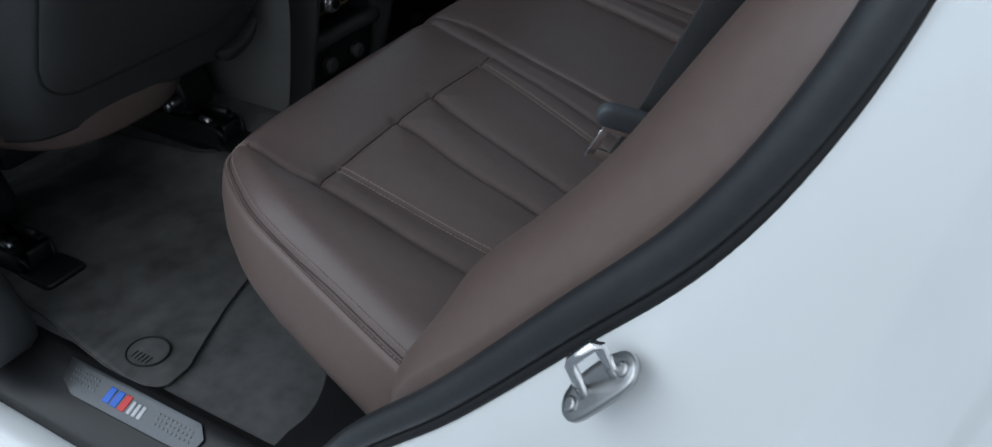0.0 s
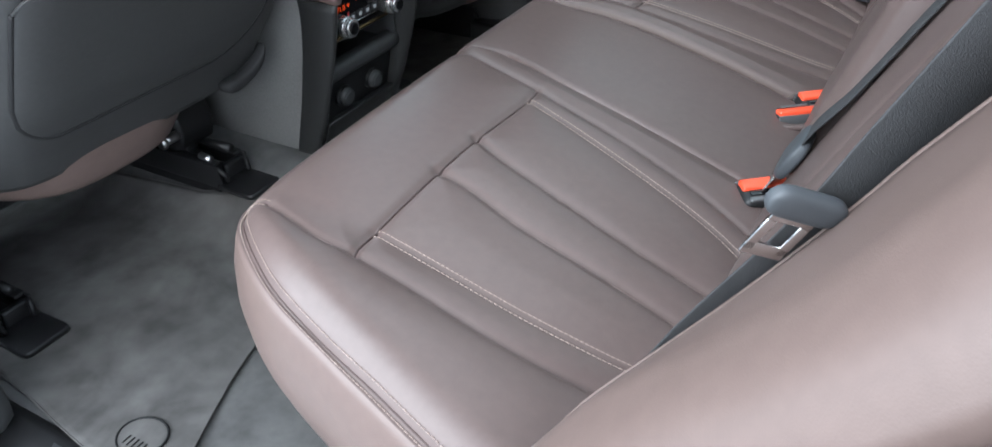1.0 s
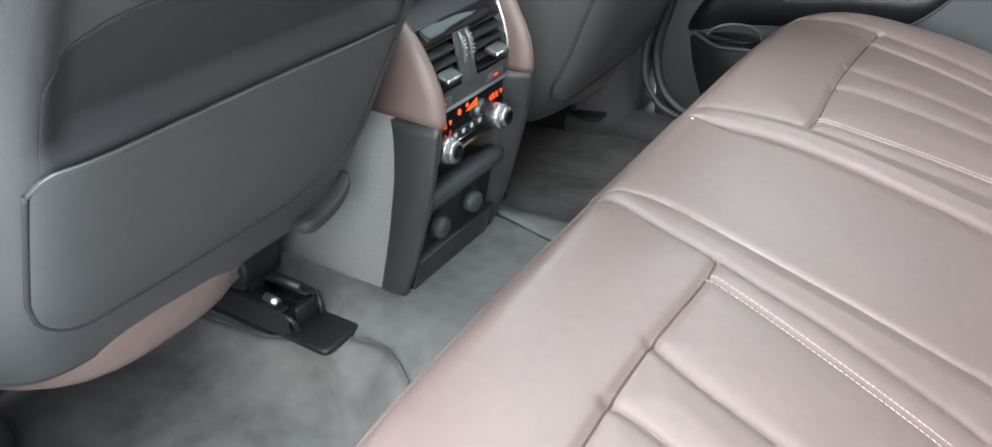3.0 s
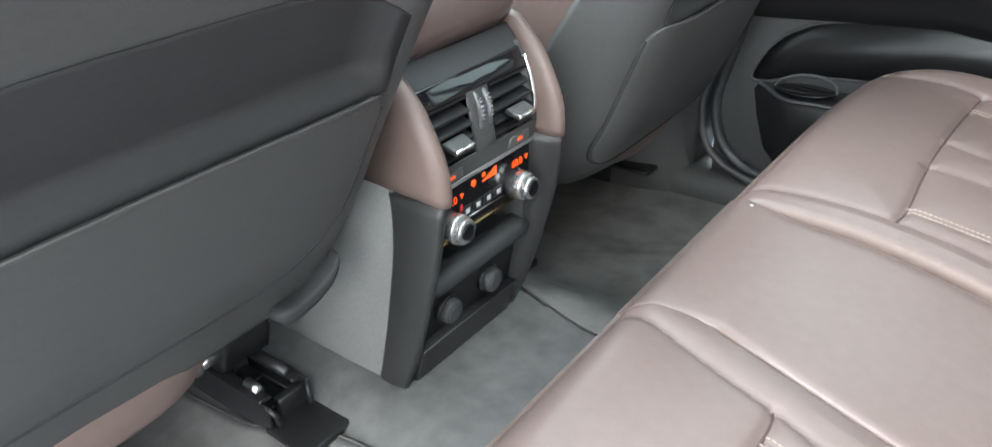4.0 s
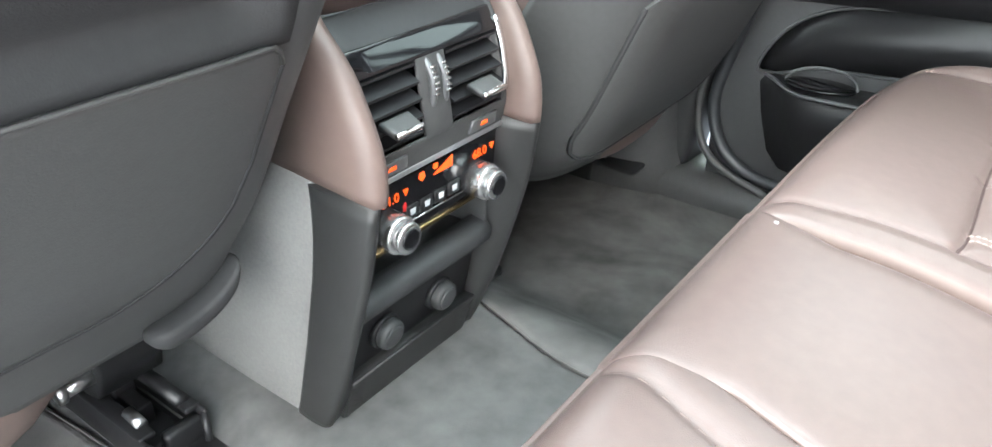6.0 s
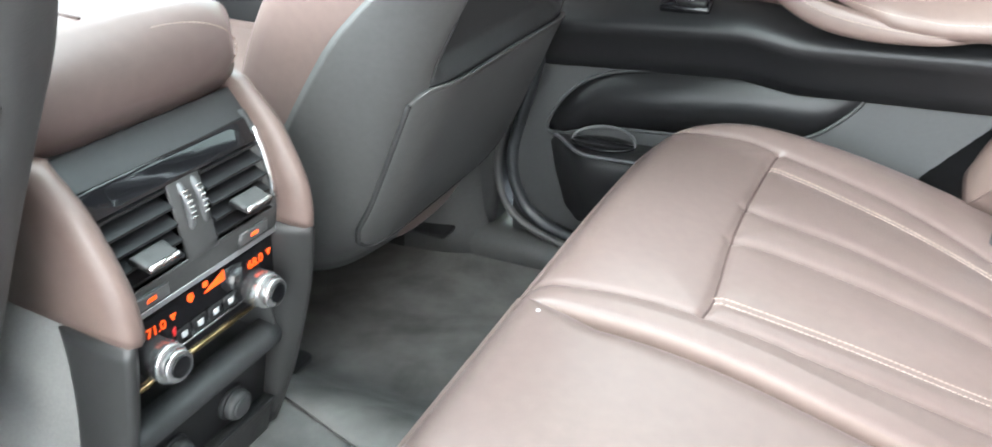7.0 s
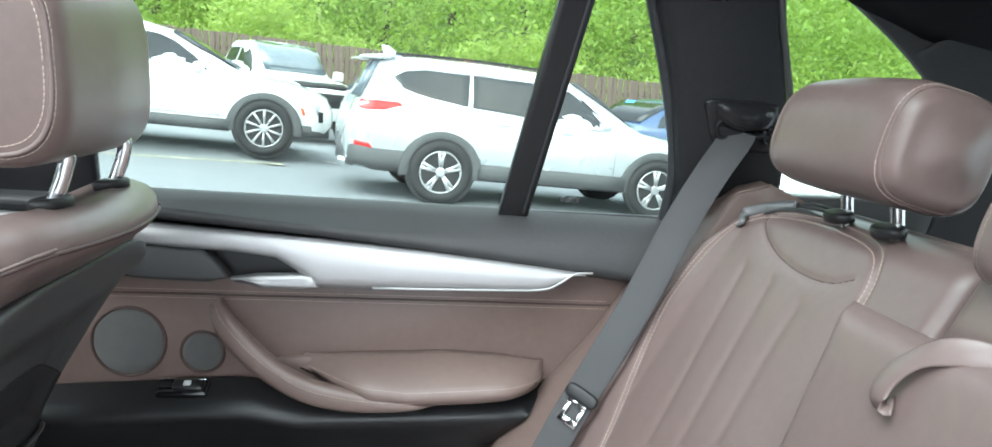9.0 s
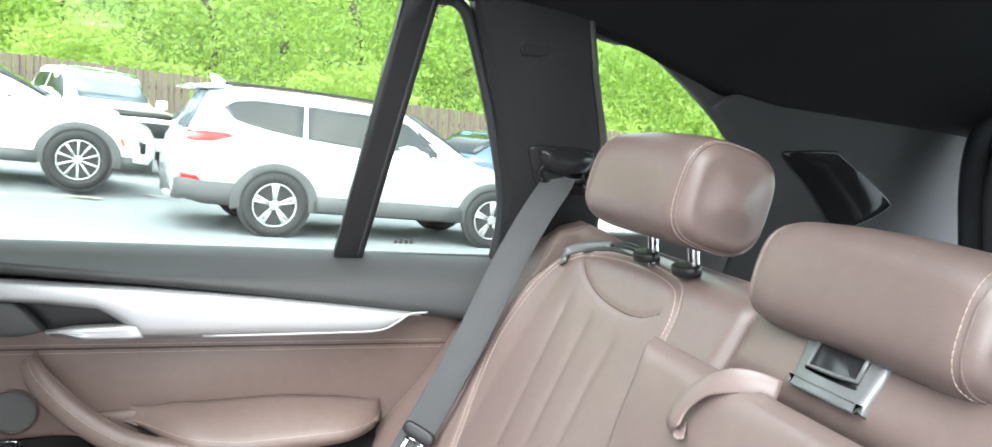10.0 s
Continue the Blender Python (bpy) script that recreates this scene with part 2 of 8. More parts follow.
def tube(points, r, seg=8, caps=True):
    """A round bar along points; r may be a list."""
    p = [Vector(q) for q in points]
    rings, up = [], None
    for i, q in enumerate(p):
        d = (p[min(i + 1, len(p) - 1)] - p[max(i - 1, 0)]).normalized()
        if up is None:
            up = Vector((0, 0, 1)) if abs(d.z) < 0.9 else Vector((1, 0, 0))
        side = d.cross(up).normalized()
        up = side.cross(d).normalized()
        rad = r[i] if isinstance(r, (list, tuple)) else r
        rings.append([q + rad * (math.cos(a) * side + math.sin(a) * up) for a in (2 * math.pi * k / seg for k in range(seg))])
    return loft(rings, caps)


def band(points, across, width, thick):
    """A flat strap along points; across: its width direction (one vector or one a point)."""
    rings = []
    p = [Vector(q) for q in points]
    for i, q in enumerate(p):
        d = (p[min(i + 1, len(p) - 1)] - p[max(i - 1, 0)]).normalized()
        a = Vector(across[i] if isinstance(across, list) else across)
        a = (a - a.dot(d) * d).normalized()
        n = d.cross(a).normalized()
        w, t = width / 2, thick / 2
        rings.append([q + a * w + n * t * 0.4, q + a * (w - t) + n * t, q - a * (w - t) + n * t, q - a * w + n * t * 0.4,
                      q - a * w - n * t * 0.4, q - a * (w - t) - n * t, q + a * (w - t) - n * t, q + a * w - n * t * 0.4])
    return loft(rings)


def plate(outline, place, depth, bevel=0.003, dome=0.0):
    """A slab from a 2D outline. place(u, v, w) maps to the place; w runs from 0 (back) to depth (front); front edges are rounded."""
    pts = [np.array(q, float) for q in outline]
    n = len(pts)
    c = sum(pts) / n
    area = sum(pts[i][0] * pts[(i + 1) % n][1] - pts[(i + 1) % n][0] * pts[i][1] for i in range(n))
    s = 1 if area > 0 else -1

    def inset(d):
        out = []
        for i in range(n):
            a, b, e = pts[i - 1], pts[i], pts[(i + 1) % n]
            t1, t2 = b - a, e - b
            t1, t2 = t1 / (np.linalg.norm(t1) + 1e-9), t2 / (np.linalg.norm(t2) + 1e-9)
            m = np.array((-(t1 + t2)[1], (t1 + t2)[0])) * s
            m = m / (np.linalg.norm(m) + 1e-9)
            out.append(b + m * d)
        return out

    levels = [(0, 0.0), (0, depth - bevel), (bevel * 0.3, depth - bevel * 0.3), (bevel, depth)]
    rings = [[place(q[0], q[1], w) for q in inset(d)] for d, w in levels]
    verts, faces = loft(rings, caps=False)
    faces.append(tuple(range(n))[::-1])
    inner = inset(bevel)
    base = len(verts) - n
    prev = list(range(base, base + n))
    turns = [(pts[i] - pts[i - 1])[0] * (pts[(i + 1) % n] - pts[i])[1] - (pts[i] - pts[i - 1])[1] * (pts[(i + 1) % n] - pts[i])[0] for i in range(n)]
    if min(t * s for t in turns) < -1e-7 and not dome:
        faces.append(tuple(prev))
        return [tuple(v) for v in verts], faces
    for f in (0.75, 0.45, 0.2):
        ring = [place(*(c + (q - c) * f), depth + dome * (1 - f * f)) for q in inner]
        k = len(verts)
        verts += [tuple(v) for v in ring]
        faces += [(prev[j], prev[(j + 1) % n], k + (j + 1) % n, k + j) for j in range(n)]
        prev = list(range(k, k + n))
    faces.append(tuple(prev))
    return [tuple(v) for v in verts], faces


def block(lo, hi, bevel=0.004):
    """A box with bevelled edges."""
    bm = bmesh.new()
    bmesh.ops.create_cube(bm, size=1)
    size = [b - a for a, b in zip(lo, hi)]
    bmesh.ops.transform(bm, matrix=Matrix.Translation([(a + b) / 2 for a, b in zip(lo, hi)]) @ Matrix.Diagonal((*size, 1)), verts=bm.verts)
    if bevel:
        bmesh.ops.bevel(bm, geom=bm.edges[:], offset=min(bevel, min(size) * 0.45), segments=2, affect="EDGES", profile=0.5)
    out = [tuple(v.co) for v in bm.verts], [tuple(v.index for v in f.verts) for f in bm.faces]
    bm.free()
    return out


def moved(shape, m):
    return ([tuple(m @ Vector(v)) for v in shape[0]], *shape[1:])


def mirrored(shape):
    """Across the middle plane of the car."""
    return ([(v[0], -v[1], v[2]) for v in shape[0]], [tuple(reversed(f)) for f in shape[1]], *shape[2:])


def sheet(nu, nv, f, thick=None):
    """A surface f(u, v), u and v from 0 to 1; thick: offset vector that gives it a back."""
    verts = [tuple(f(i / (nu - 1), j / (nv - 1))) for i in range(nu) for j in range(nv)]
    faces = [(i * nv + j, (i + 1) * nv + j, (i + 1) * nv + j + 1, i * nv + j + 1) for i in range(nu - 1) for j in range(nv - 1)]
    if thick is not None:
        k = len(verts)
        verts += [(v[0] + thick[0], v[1] + thick[1], v[2] + thick[2]) for v in verts]
        faces += [tuple(q + k for q in reversed(g)) for g in faces]
        rim = [(0, j) for j in range(nv)] + [(i, nv - 1) for i in range(1, nu)] + [(nu - 1, j) for j in range(nv - 2, -1, -1)] + [(i, 0) for i in range(nu - 2, 0, -1)]
        ids = [i * nv + j for i, j in rim]
        faces += [(ids[q], ids[(q + 1) % len(ids)], ids[(q + 1) % len(ids)] + k, ids[q] + k) for q in range(len(ids))]
    return verts, faces


def stitches(points, normal, length=0.0046, gap=0.0008, width=0.0007):
    """Thread dashes along a curve on a surface."""
    p = np.array([tuple(q) for q in points], float)
    run = np.concatenate(([0], np.cumsum(np.linalg.norm(np.diff(p, axis=0), axis=1))))
    n = Vector(normal).normalized()
    verts, faces = [], []
    s = 0.0

    def spot(t):
        return Vector([float(np.interp(t, run, p[:, k])) for k in range(3)])
    while s + length < run[-1]:
        c0, c1 = spot(s), spot(s + length)
        d = c1 - c0
        side = d.cross(n).normalized() * width * 0.6
        k = len(verts)
        low = n * 0.0005
        verts += [tuple(q) for q in (c0 - side - low, c0 + side - low, c0 * 0.7 + c1 * 0.3 + n * width, c0 * 0.3 + c1 * 0.7 + n * width, c1 - side - low, c1 + side - low)]
        faces += [(k, k + 1, k + 2), (k, k + 2, k + 3, k + 4), (k + 1, k + 5, k + 3, k + 2), (k + 4, k + 3, k + 5)]
        s += length + gap
    return verts, faces


def ring_path(cx, cz, r, n=24, r2=None):
    return [(cx + r * math.cos(2 * math.pi * i / n), cz + (r2 or r) * math.sin(2 * math.pi * i / n)) for i in range(n)]


def smooth01(t):
    t = min(max(t, 0.0), 1.0)
    return t * t * (3 - 2 * t)


def curve1(xs, ys):
    """A smooth function through a few values."""
    def f(x):
        return float(np.interp(x, xs, ys))

    def g(x):
        w = (xs[-1] - xs[0]) / len(xs) * 0.35
        return (f(x - w) + 2 * f(x) + f(x + w)) / 4
    return g


def polyline_distance(px, py, line):
    """Distance of each grid point to a polyline."""
    best = np.full(px.shape, 9.0)
    for (x0, y0), (x1, y1) in zip(line[:-1], line[1:]):
        dx, dy = x1 - x0, y1 - y0
        t = np.clip(((px - x0) * dx + (py - y0) * dy) / (dx * dx + dy * dy + 1e-12), 0, 1)
        best = np.minimum(best, np.hypot(px - x0 - t * dx, py - y0 - t * dy))
    return best


# ---- the rear bench ----
def quilt(a0, a1, lo, hi, height, seams, place, na=150, nu=150, edge=0.04, inner_edge=0.018, puff=0.005, reach=0.028, skirt=((0.003, -0.010), (0.006, -0.030), (0.008, -0.055), (0.003, -0.09), (-0.014, -0.125), (-0.045, -0.142)), deep_skirt=None, deep=None):
    """An upholstered panel: lateral a0..a1, along lo(a)..hi(a), its face raised by height(u, a), drawn in along the seams, with rounded edges and a skirt of a second material.
    Returns the shape and a function that gives points of its face."""
    aa = np.linspace(a0, a1, 160)
    rim = [(lo(a), a) for a in aa] + [(hi(a), a) for a in aa[::-1]]
    inner = [(lo(a0) - 0.02, a0), (hi(a0) + 0.02, a0)]

    def face(u, a):
        u, a = np.asarray(u, float), np.asarray(a, float)
        w = height(u, a)
        near = np.full(u.shape, 9.0)
        for line, deep, wide in seams:
            d = polyline_distance(u, a, line)
            near = np.minimum(near, d)
            w = w - deep * np.exp(-(d / wide) ** 2)
        dr = polyline_distance(u, a, rim)
        di = polyline_distance(u, a, inner)
        w = w + puff * (1 - np.exp(-np.minimum(near, np.minimum(dr, di)) / reach))
        for d, r in ((dr, edge), (di, inner_edge)):
            t = np.clip(r - d, 0, 0.90 * r)
            w = w - (r - np.sqrt(np.maximum(r * r - t * t, 0)))
        return w

    A = np.repeat(np.linspace(a0, a1, na)[:, None], nu, 1)
    S = np.repeat((0.5 - 0.5 * np.cos(np.linspace(0, math.pi, nu)))[None, :], na, 0) * 0.35 + np.linspace(0, 1, nu)[None, :] * 0.65
    LO = np.array([lo(a) for a in A[:, 0]])[:, None]
    HI = np.array([hi(a) for a in A[:, 0]])[:, None]
    U = LO + (HI - LO) * S
    W = face(U, A)
    verts = [place(U[i, j], A[i, j], W[i, j]) for i in range(na) for j in range(nu)]
    faces = [(i * nu + j, i * nu + j + 1, (i + 1) * nu + j + 1, (i + 1) * nu + j) for i in range(na - 1) for j in range(nu - 1)]
    mats = [0] * len(faces)
    loop = [(i, 0) for i in range(na)] + [(na - 1, j) for j in range(1, nu)] + [(i, nu - 1) for i in range(na - 2, -1, -1)] + [(0, j) for j in range(nu - 2, 0, -1)]
    ids = [i * nu + j for i, j in loop]
    flat = np.array([(U[i, j], A[i, j]) for i, j in loop])
    t = np.roll(flat, -3, 0) - np.roll(flat, 3, 0)
    nrm = np.stack((t[:, 1], -t[:, 0]), 1)
    nrm /= np.linalg.norm(nrm, axis=1)[:, None] + 1e-9
    for _ in range(4):
        nrm = (np.roll(nrm, 1, 0) + nrm + np.roll(nrm, -1, 0)) / 3
    mid = flat.mean(0)
    if ((flat - mid) * nrm).sum() < 0:
        nrm = -nrm
    prev = ids
    for step, (out0, drop0) in enumerate(skirt):
        k = len(verts)
        for q, (i, j) in enumerate(loop):
            out, drop = out0, drop0
            if deep_skirt:
                g = deep(A[i, j])
                out, drop = out0 + (deep_skirt[step][0] - out0) * g, drop0 + (deep_skirt[step][1] - drop0) * g
            verts.append(place(U[i, j] + nrm[q, 0] * out, A[i, j] + nrm[q, 1] * out, W[i, j] + drop))
        m = len(ids)
        faces += [(prev[q], prev[(q + 1) % m], k + (q + 1) % m, k + q) for q in range(m)]
        mats += [1] * m
        prev = list(range(k, k + m))
    faces.append(tuple(prev))
    mats.append(1)
    return (verts, faces, mats), face


def on_face(line, face, place, lift=0.0008, n=80, shift=0.0):
    """A smooth line laid on an upholstered face, shifted sideways."""
    p = np.array([q for q in spline(line, n)])
    t = np.gradient(p, axis=0)
    t /= np.linalg.norm(t, axis=1)[:, None] + 1e-9
    p = p + np.stack((-t[:, 1], t[:, 0]), 1) * shift
    w = face(p[:, 0], p[:, 1]) + lift
    return [place(p[i, 0], p[i, 1], w[i]) for i in range(n)]


def dense(line, n=40):
    return [tuple(q) for q in spline(line, n)]


FRONT_LINE = spline([(0.0, -0.165), (0.30, -0.164), (0.42, -0.161), (0.50, -0.157), (0.54, -0.152), (0.565, -0.143), (0.583, -0.132), (0.602, -0.114), (0.630, -0.074), (0.655, -0.022), (0.673, 0.042), (0.688, 0.105), (0.703, 0.180), (0.713, 0.25), (0.730, 0.37)], 200)


def CUSHION_FRONT(a):
    return float(np.interp(a, [q[0] for q in FRONT_LINE], [q[1] for q in FRONT_LINE]))



def cushion_height(u, a):
    z = 0.7965 - 0.23 * u - 0.03 * np.sqrt(u * u + 0.0036) - np.where(u > 0, 0.18, 0.5) * u * u
    rise = np.clip((a - 0.530) / 0.09, 0, 1)
    return z + 0.014 * rise * rise * (3 - 2 * rise) * np.clip(1.2 - 2 * u, 0.3, 1)


FRONT_SEAM = dense([(-0.004, 0.17), (0.0, 0.205), (-0.006, 0.32), (-0.006, 0.41), (0.0, 0.532), (0.006, 0.575)])
CORNER_SEAM = dense([(0.006, 0.575), (-0.035, 0.577), (-0.080, 0.568), (-0.108, 0.562)])
STRIP_SEAM = dense([(-0.150, 0.146), (-0.118, 0.148), (-0.05, 0.163), (0.0, 0.172), (0.047, 0.181), (0.1, 0.187), (0.209, 0.206), (0.255, 0.218), (0.34, 0.25)])
INSERT_IN = dense([(0.0, 0.204), (0.065, 0.217), (0.107, 0.226), (0.21, 0.248), (0.27, 0.265), (0.315, 0.285)])
INSERT_OUT = dense([(0.0, 0.532), (0.08, 0.532), (0.155, 0.530), (0.22, 0.523), (0.27, 0.514), (0.33, 0.495)])
BOLSTER_SEAM = dense([(0.006, 0.575), (0.078, 0.576), (0.13, 0.577), (0.19, 0.573), (0.25, 0.562), (0.33, 0.540)])
WAVE_ONE = dense([(-0.008, 0.322), (0.04, 0.337), (0.13, 0.352), (0.215, 0.362), (0.318, 0.367)])
WAVE_TWO = dense([(-0.008, 0.405), (0.034, 0.408), (0.103, 0.4215), (0.185, 0.425), (0.272, 0.429), (0.318, 0.434)])
INSERT_END = dense([(0.315, 0.285), (0.330, 0.33), (0.338, 0.40), (0.333, 0.49)])
CUSHION_SEAMS = [(FRONT_SEAM, 0.003, 0.004), (CORNER_SEAM, 0.003, 0.004), (STRIP_SEAM, 0.003, 0.004), (INSERT_IN, 0.002, 0.004), (INSERT_OUT, 0.002, 0.004), (BOLSTER_SEAM, 0.003, 0.006),
                 (WAVE_ONE, 0.0035, 0.006), (WAVE_TWO, 0.0035, 0.006), (INSERT_END, 0.005, 0.006)]
PIPING = dense([(-0.108, 0.562), (-0.124, 0.562), (-0.130, 0.569), (-0.125, 0.580), (-0.109, 0.597), (-0.072, 0.623), (-0.024, 0.648), (0.040, 0.667), (0.104, 0.681), (0.178, 0.696), (0.25, 0.707), (0.34, 0.719)], 110)

bench = thing("rear_bench_seat", "three-place brown leather rear bench with quilted inserts and pale stitching", "car seat", (0.1, 0, 0.5))


JOINT = curve1([-0.20, -0.145, -0.05, 0.03, 0.19, 0.30, 0.45], [-0.016, -0.014, 0.006, 0.017, 0.024, 0.026, 0.026])


def cushion_place(u, a, w):
    """The joint beside the middle place runs out towards the back."""
    return (u, a + JOINT(u) * (1 - smooth01((a - 0.1165) / 0.06)), w)


def middle_place(u, a, w):
    return (u, a + math.copysign(JOINT(u), a) * smooth01(abs(a) / 0.1158), w)


def outer_cushion(sign):
    place = cushion_place
    shape, face = quilt(0.1165, 0.7285, CUSHION_FRONT, lambda a: 0.42, cushion_height, CUSHION_SEAMS + [(PIPING, 0.0006, 0.003)], place, 200, 200, edge=0.045, inner_edge=0.0055, puff=0.0055, reach=0.03,
                        deep_skirt=((0.0045, -0.012), (0.0105, -0.036), (0.0145, -0.075), (0.012, -0.105), (0.002, -0.140), (-0.030, -0.158)), deep=lambda a: smooth01((a - 0.47) / 0.12))
    fix = (lambda s: s) if sign > 0 else mirrored
    cushion = part("cushion", fix(shape), [LEATHER, LEATHER_SIDE], bench)
    for line in (INSERT_IN, INSERT_OUT, PIPING):
        gap = 0.0042 if line is PIPING else 0.0045
        for shift in (gap, -gap):
            part("stitching", fix(stitches(on_face(line, face, place, 0.0014 if line is PIPING else 0.0009, 110, shift), (0, 0, 1))), THREAD, cushion, "pale beige stitching")
    for line in (WAVE_ONE, WAVE_TWO, CORNER_SEAM, STRIP_SEAM):
        part("seam_piping", fix(tube(on_face(line, face, place, -0.0005, 60, 0.0), 0.0012, 5)), LEATHER_SIDE, cushion)
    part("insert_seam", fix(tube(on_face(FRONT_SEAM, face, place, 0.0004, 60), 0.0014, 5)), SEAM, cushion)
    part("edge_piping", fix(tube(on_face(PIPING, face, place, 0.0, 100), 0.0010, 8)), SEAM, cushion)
    return cushion


outer_cushion(-1)
outer_cushion(1)


def middle_front(a):
    return -0.165


shape, face = quilt(-0.1158, 0.1158, middle_front, lambda a: 0.40, lambda u, a: cushion_height(u, np.full_like(a, 0.3)) + 0.002,
                    [], middle_place, 80, 120, edge=0.045, inner_edge=0.0055, puff=0.0045)
middle = part("cushion", shape, [LEATHER, LEATHER_SIDE], bench)

speck = part("lint_speck", moved(block((-0.0018, -0.0012, 0.0), (0.0018, 0.0012, 0.0022), 0.0008), Matrix.Translation((-0.126, 0.083, 0.8175))), PALE)
tagged(speck, "tiny white speck of lint on the middle cushion", "lint")

# backrests lean on one plane
REST_BASE = np.array((0.33, 0.0, 0.76))
REST_UP = np.array((0.27, 0.0, 0.51)) / math.hypot(0.27, 0.51)
REST_OUT = np.array((-REST_UP[2], 0.0, REST_UP[0]))


def rest_place(u, a, w):
    p = REST_BASE + u * REST_UP + w * REST_OUT
    return (p[0], p[1] + a, p[2])


REST_TOP = curve1([0.13, 0.45, 0.55, 0.60, 0.64, 0.66], [0.605, 0.605, 0.595, 0.575, 0.535, 0.46])
REST_OUTLINE = dense([(-0.08, 0.50), (0.10, 0.535), (0.22, 0.56), (0.37, 0.602), (0.43, 0.608), (0.50, 0.597), (0.547, 0.574), (0.569, 0.523), (0.580, 0.41), (0.572, 0.30), (0.545, 0.265), (0.50, 0.255), (0.47, 0.252)], 120)
PAD_SEAM = dense([(0.570, 0.527), (0.556, 0.522), (0.538, 0.490), (0.523, 0.435), (0.517, 0.37), (0.521, 0.32), (0.534, 0.288)])
REST_WAVES = [dense([(0.49, 0.420), (0.40, 0.404), (0.29, 0.386), (0.1, 0.37), (-0.06, 0.36)]), dense([(0.485, 0.344), (0.428, 0.338), (0.326, 0.324), (0.1, 0.305), (-0.06, 0.30)]),
              dense([(0.49, 0.495), (0.40, 0.475), (0.29, 0.455), (0.1, 0.435), (-0.06, 0.43)])]
BOLSTER_FOLD = dense([(-0.06, 0.58), (0.1, 0.595), (0.25, 0.617), (0.40, 0.635), (0.50, 0.63)])


def rest_height(u, a):
    return 0.012 * np.clip((a - 0.56) / 0.05, 0, 1) + 0.010 * np.sin(np.clip(u / 0.6, 0, 1) * math.pi) + 0.0 * a


def outer_rest(sign):
    shape, face = quilt(0.158, 0.658, lambda a: -0.09, REST_TOP, rest_height, [(REST_OUTLINE, 0.005, 0.004), (PAD_SEAM, 0.002, 0.003), (BOLSTER_FOLD, 0.003, 0.006)] + [(w, 0.0010, 0.008) for w in REST_WAVES],
                        rest_place, 160, 170, edge=0.05, inner_edge=0.015, puff=0.0015, skirt=((0.003, -0.03), (0.0, -0.07), (-0.01, -0.11)))
    fix = mirrored if sign < 0 else (lambda s: s)
    rest = part("backrest", fix(shape), [LEATHER, LEATHER], bench)
    for shift in (0.0045, -0.0045):
        part("stitching", fix(stitches(on_face(REST_OUTLINE, face, rest_place, 0.0006, 160, shift), REST_OUT)), THREAD, rest, "pale beige stitching")
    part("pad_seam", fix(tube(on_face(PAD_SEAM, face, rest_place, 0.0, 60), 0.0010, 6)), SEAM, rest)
    part("folding_loop", fix(band(on_face([(0.540, 0.560), (0.556, 0.578), (0.574, 0.560), (0.584, 0.530), (0.590, 0.505)], face, rest_place, 0.006, 30), tuple(REST_UP), 0.014, 0.006)), SATIN, rest, "dark grey plastic folding loop")
    for k, line in enumerate(([(0.578, 0.556), (0.590, 0.52), (0.596, 0.47), (0.592, 0.41)], [(0.566, 0.552), (0.578, 0.52), (0.586, 0.48), (0.586, 0.43)], [(0.590, 0.545), (0.600, 0.50), (0.603, 0.45)])):
        part("crease", fix(tube(on_face(line, face, rest_place, 0.001, 30), [0.0035 * math.sin(math.pi * (q + 1) / 31) + 0.0004 for q in range(30)], 6)), SOFT_BLACK, rest, "dark leather fold")
    # headrest with two posts
    headrest(bench, sign * 0.336, 0.607, 1.362, 0.122, tall=0.056)
    for dy in (-0.046, 0.046):
        y = sign * 0.336 + dy
        part("post_collar", moved(plate(ring_path(0, 0, 0.021, 20, 0.014), lambda u, v, w: (v, u, w), 0.010, 0.003), Matrix.Translation((0.607, y, 1.277)) @ Matrix.Rotation(radians(-12), 4, "Y")), BLACK, rest, "black plastic collar")
    return rest


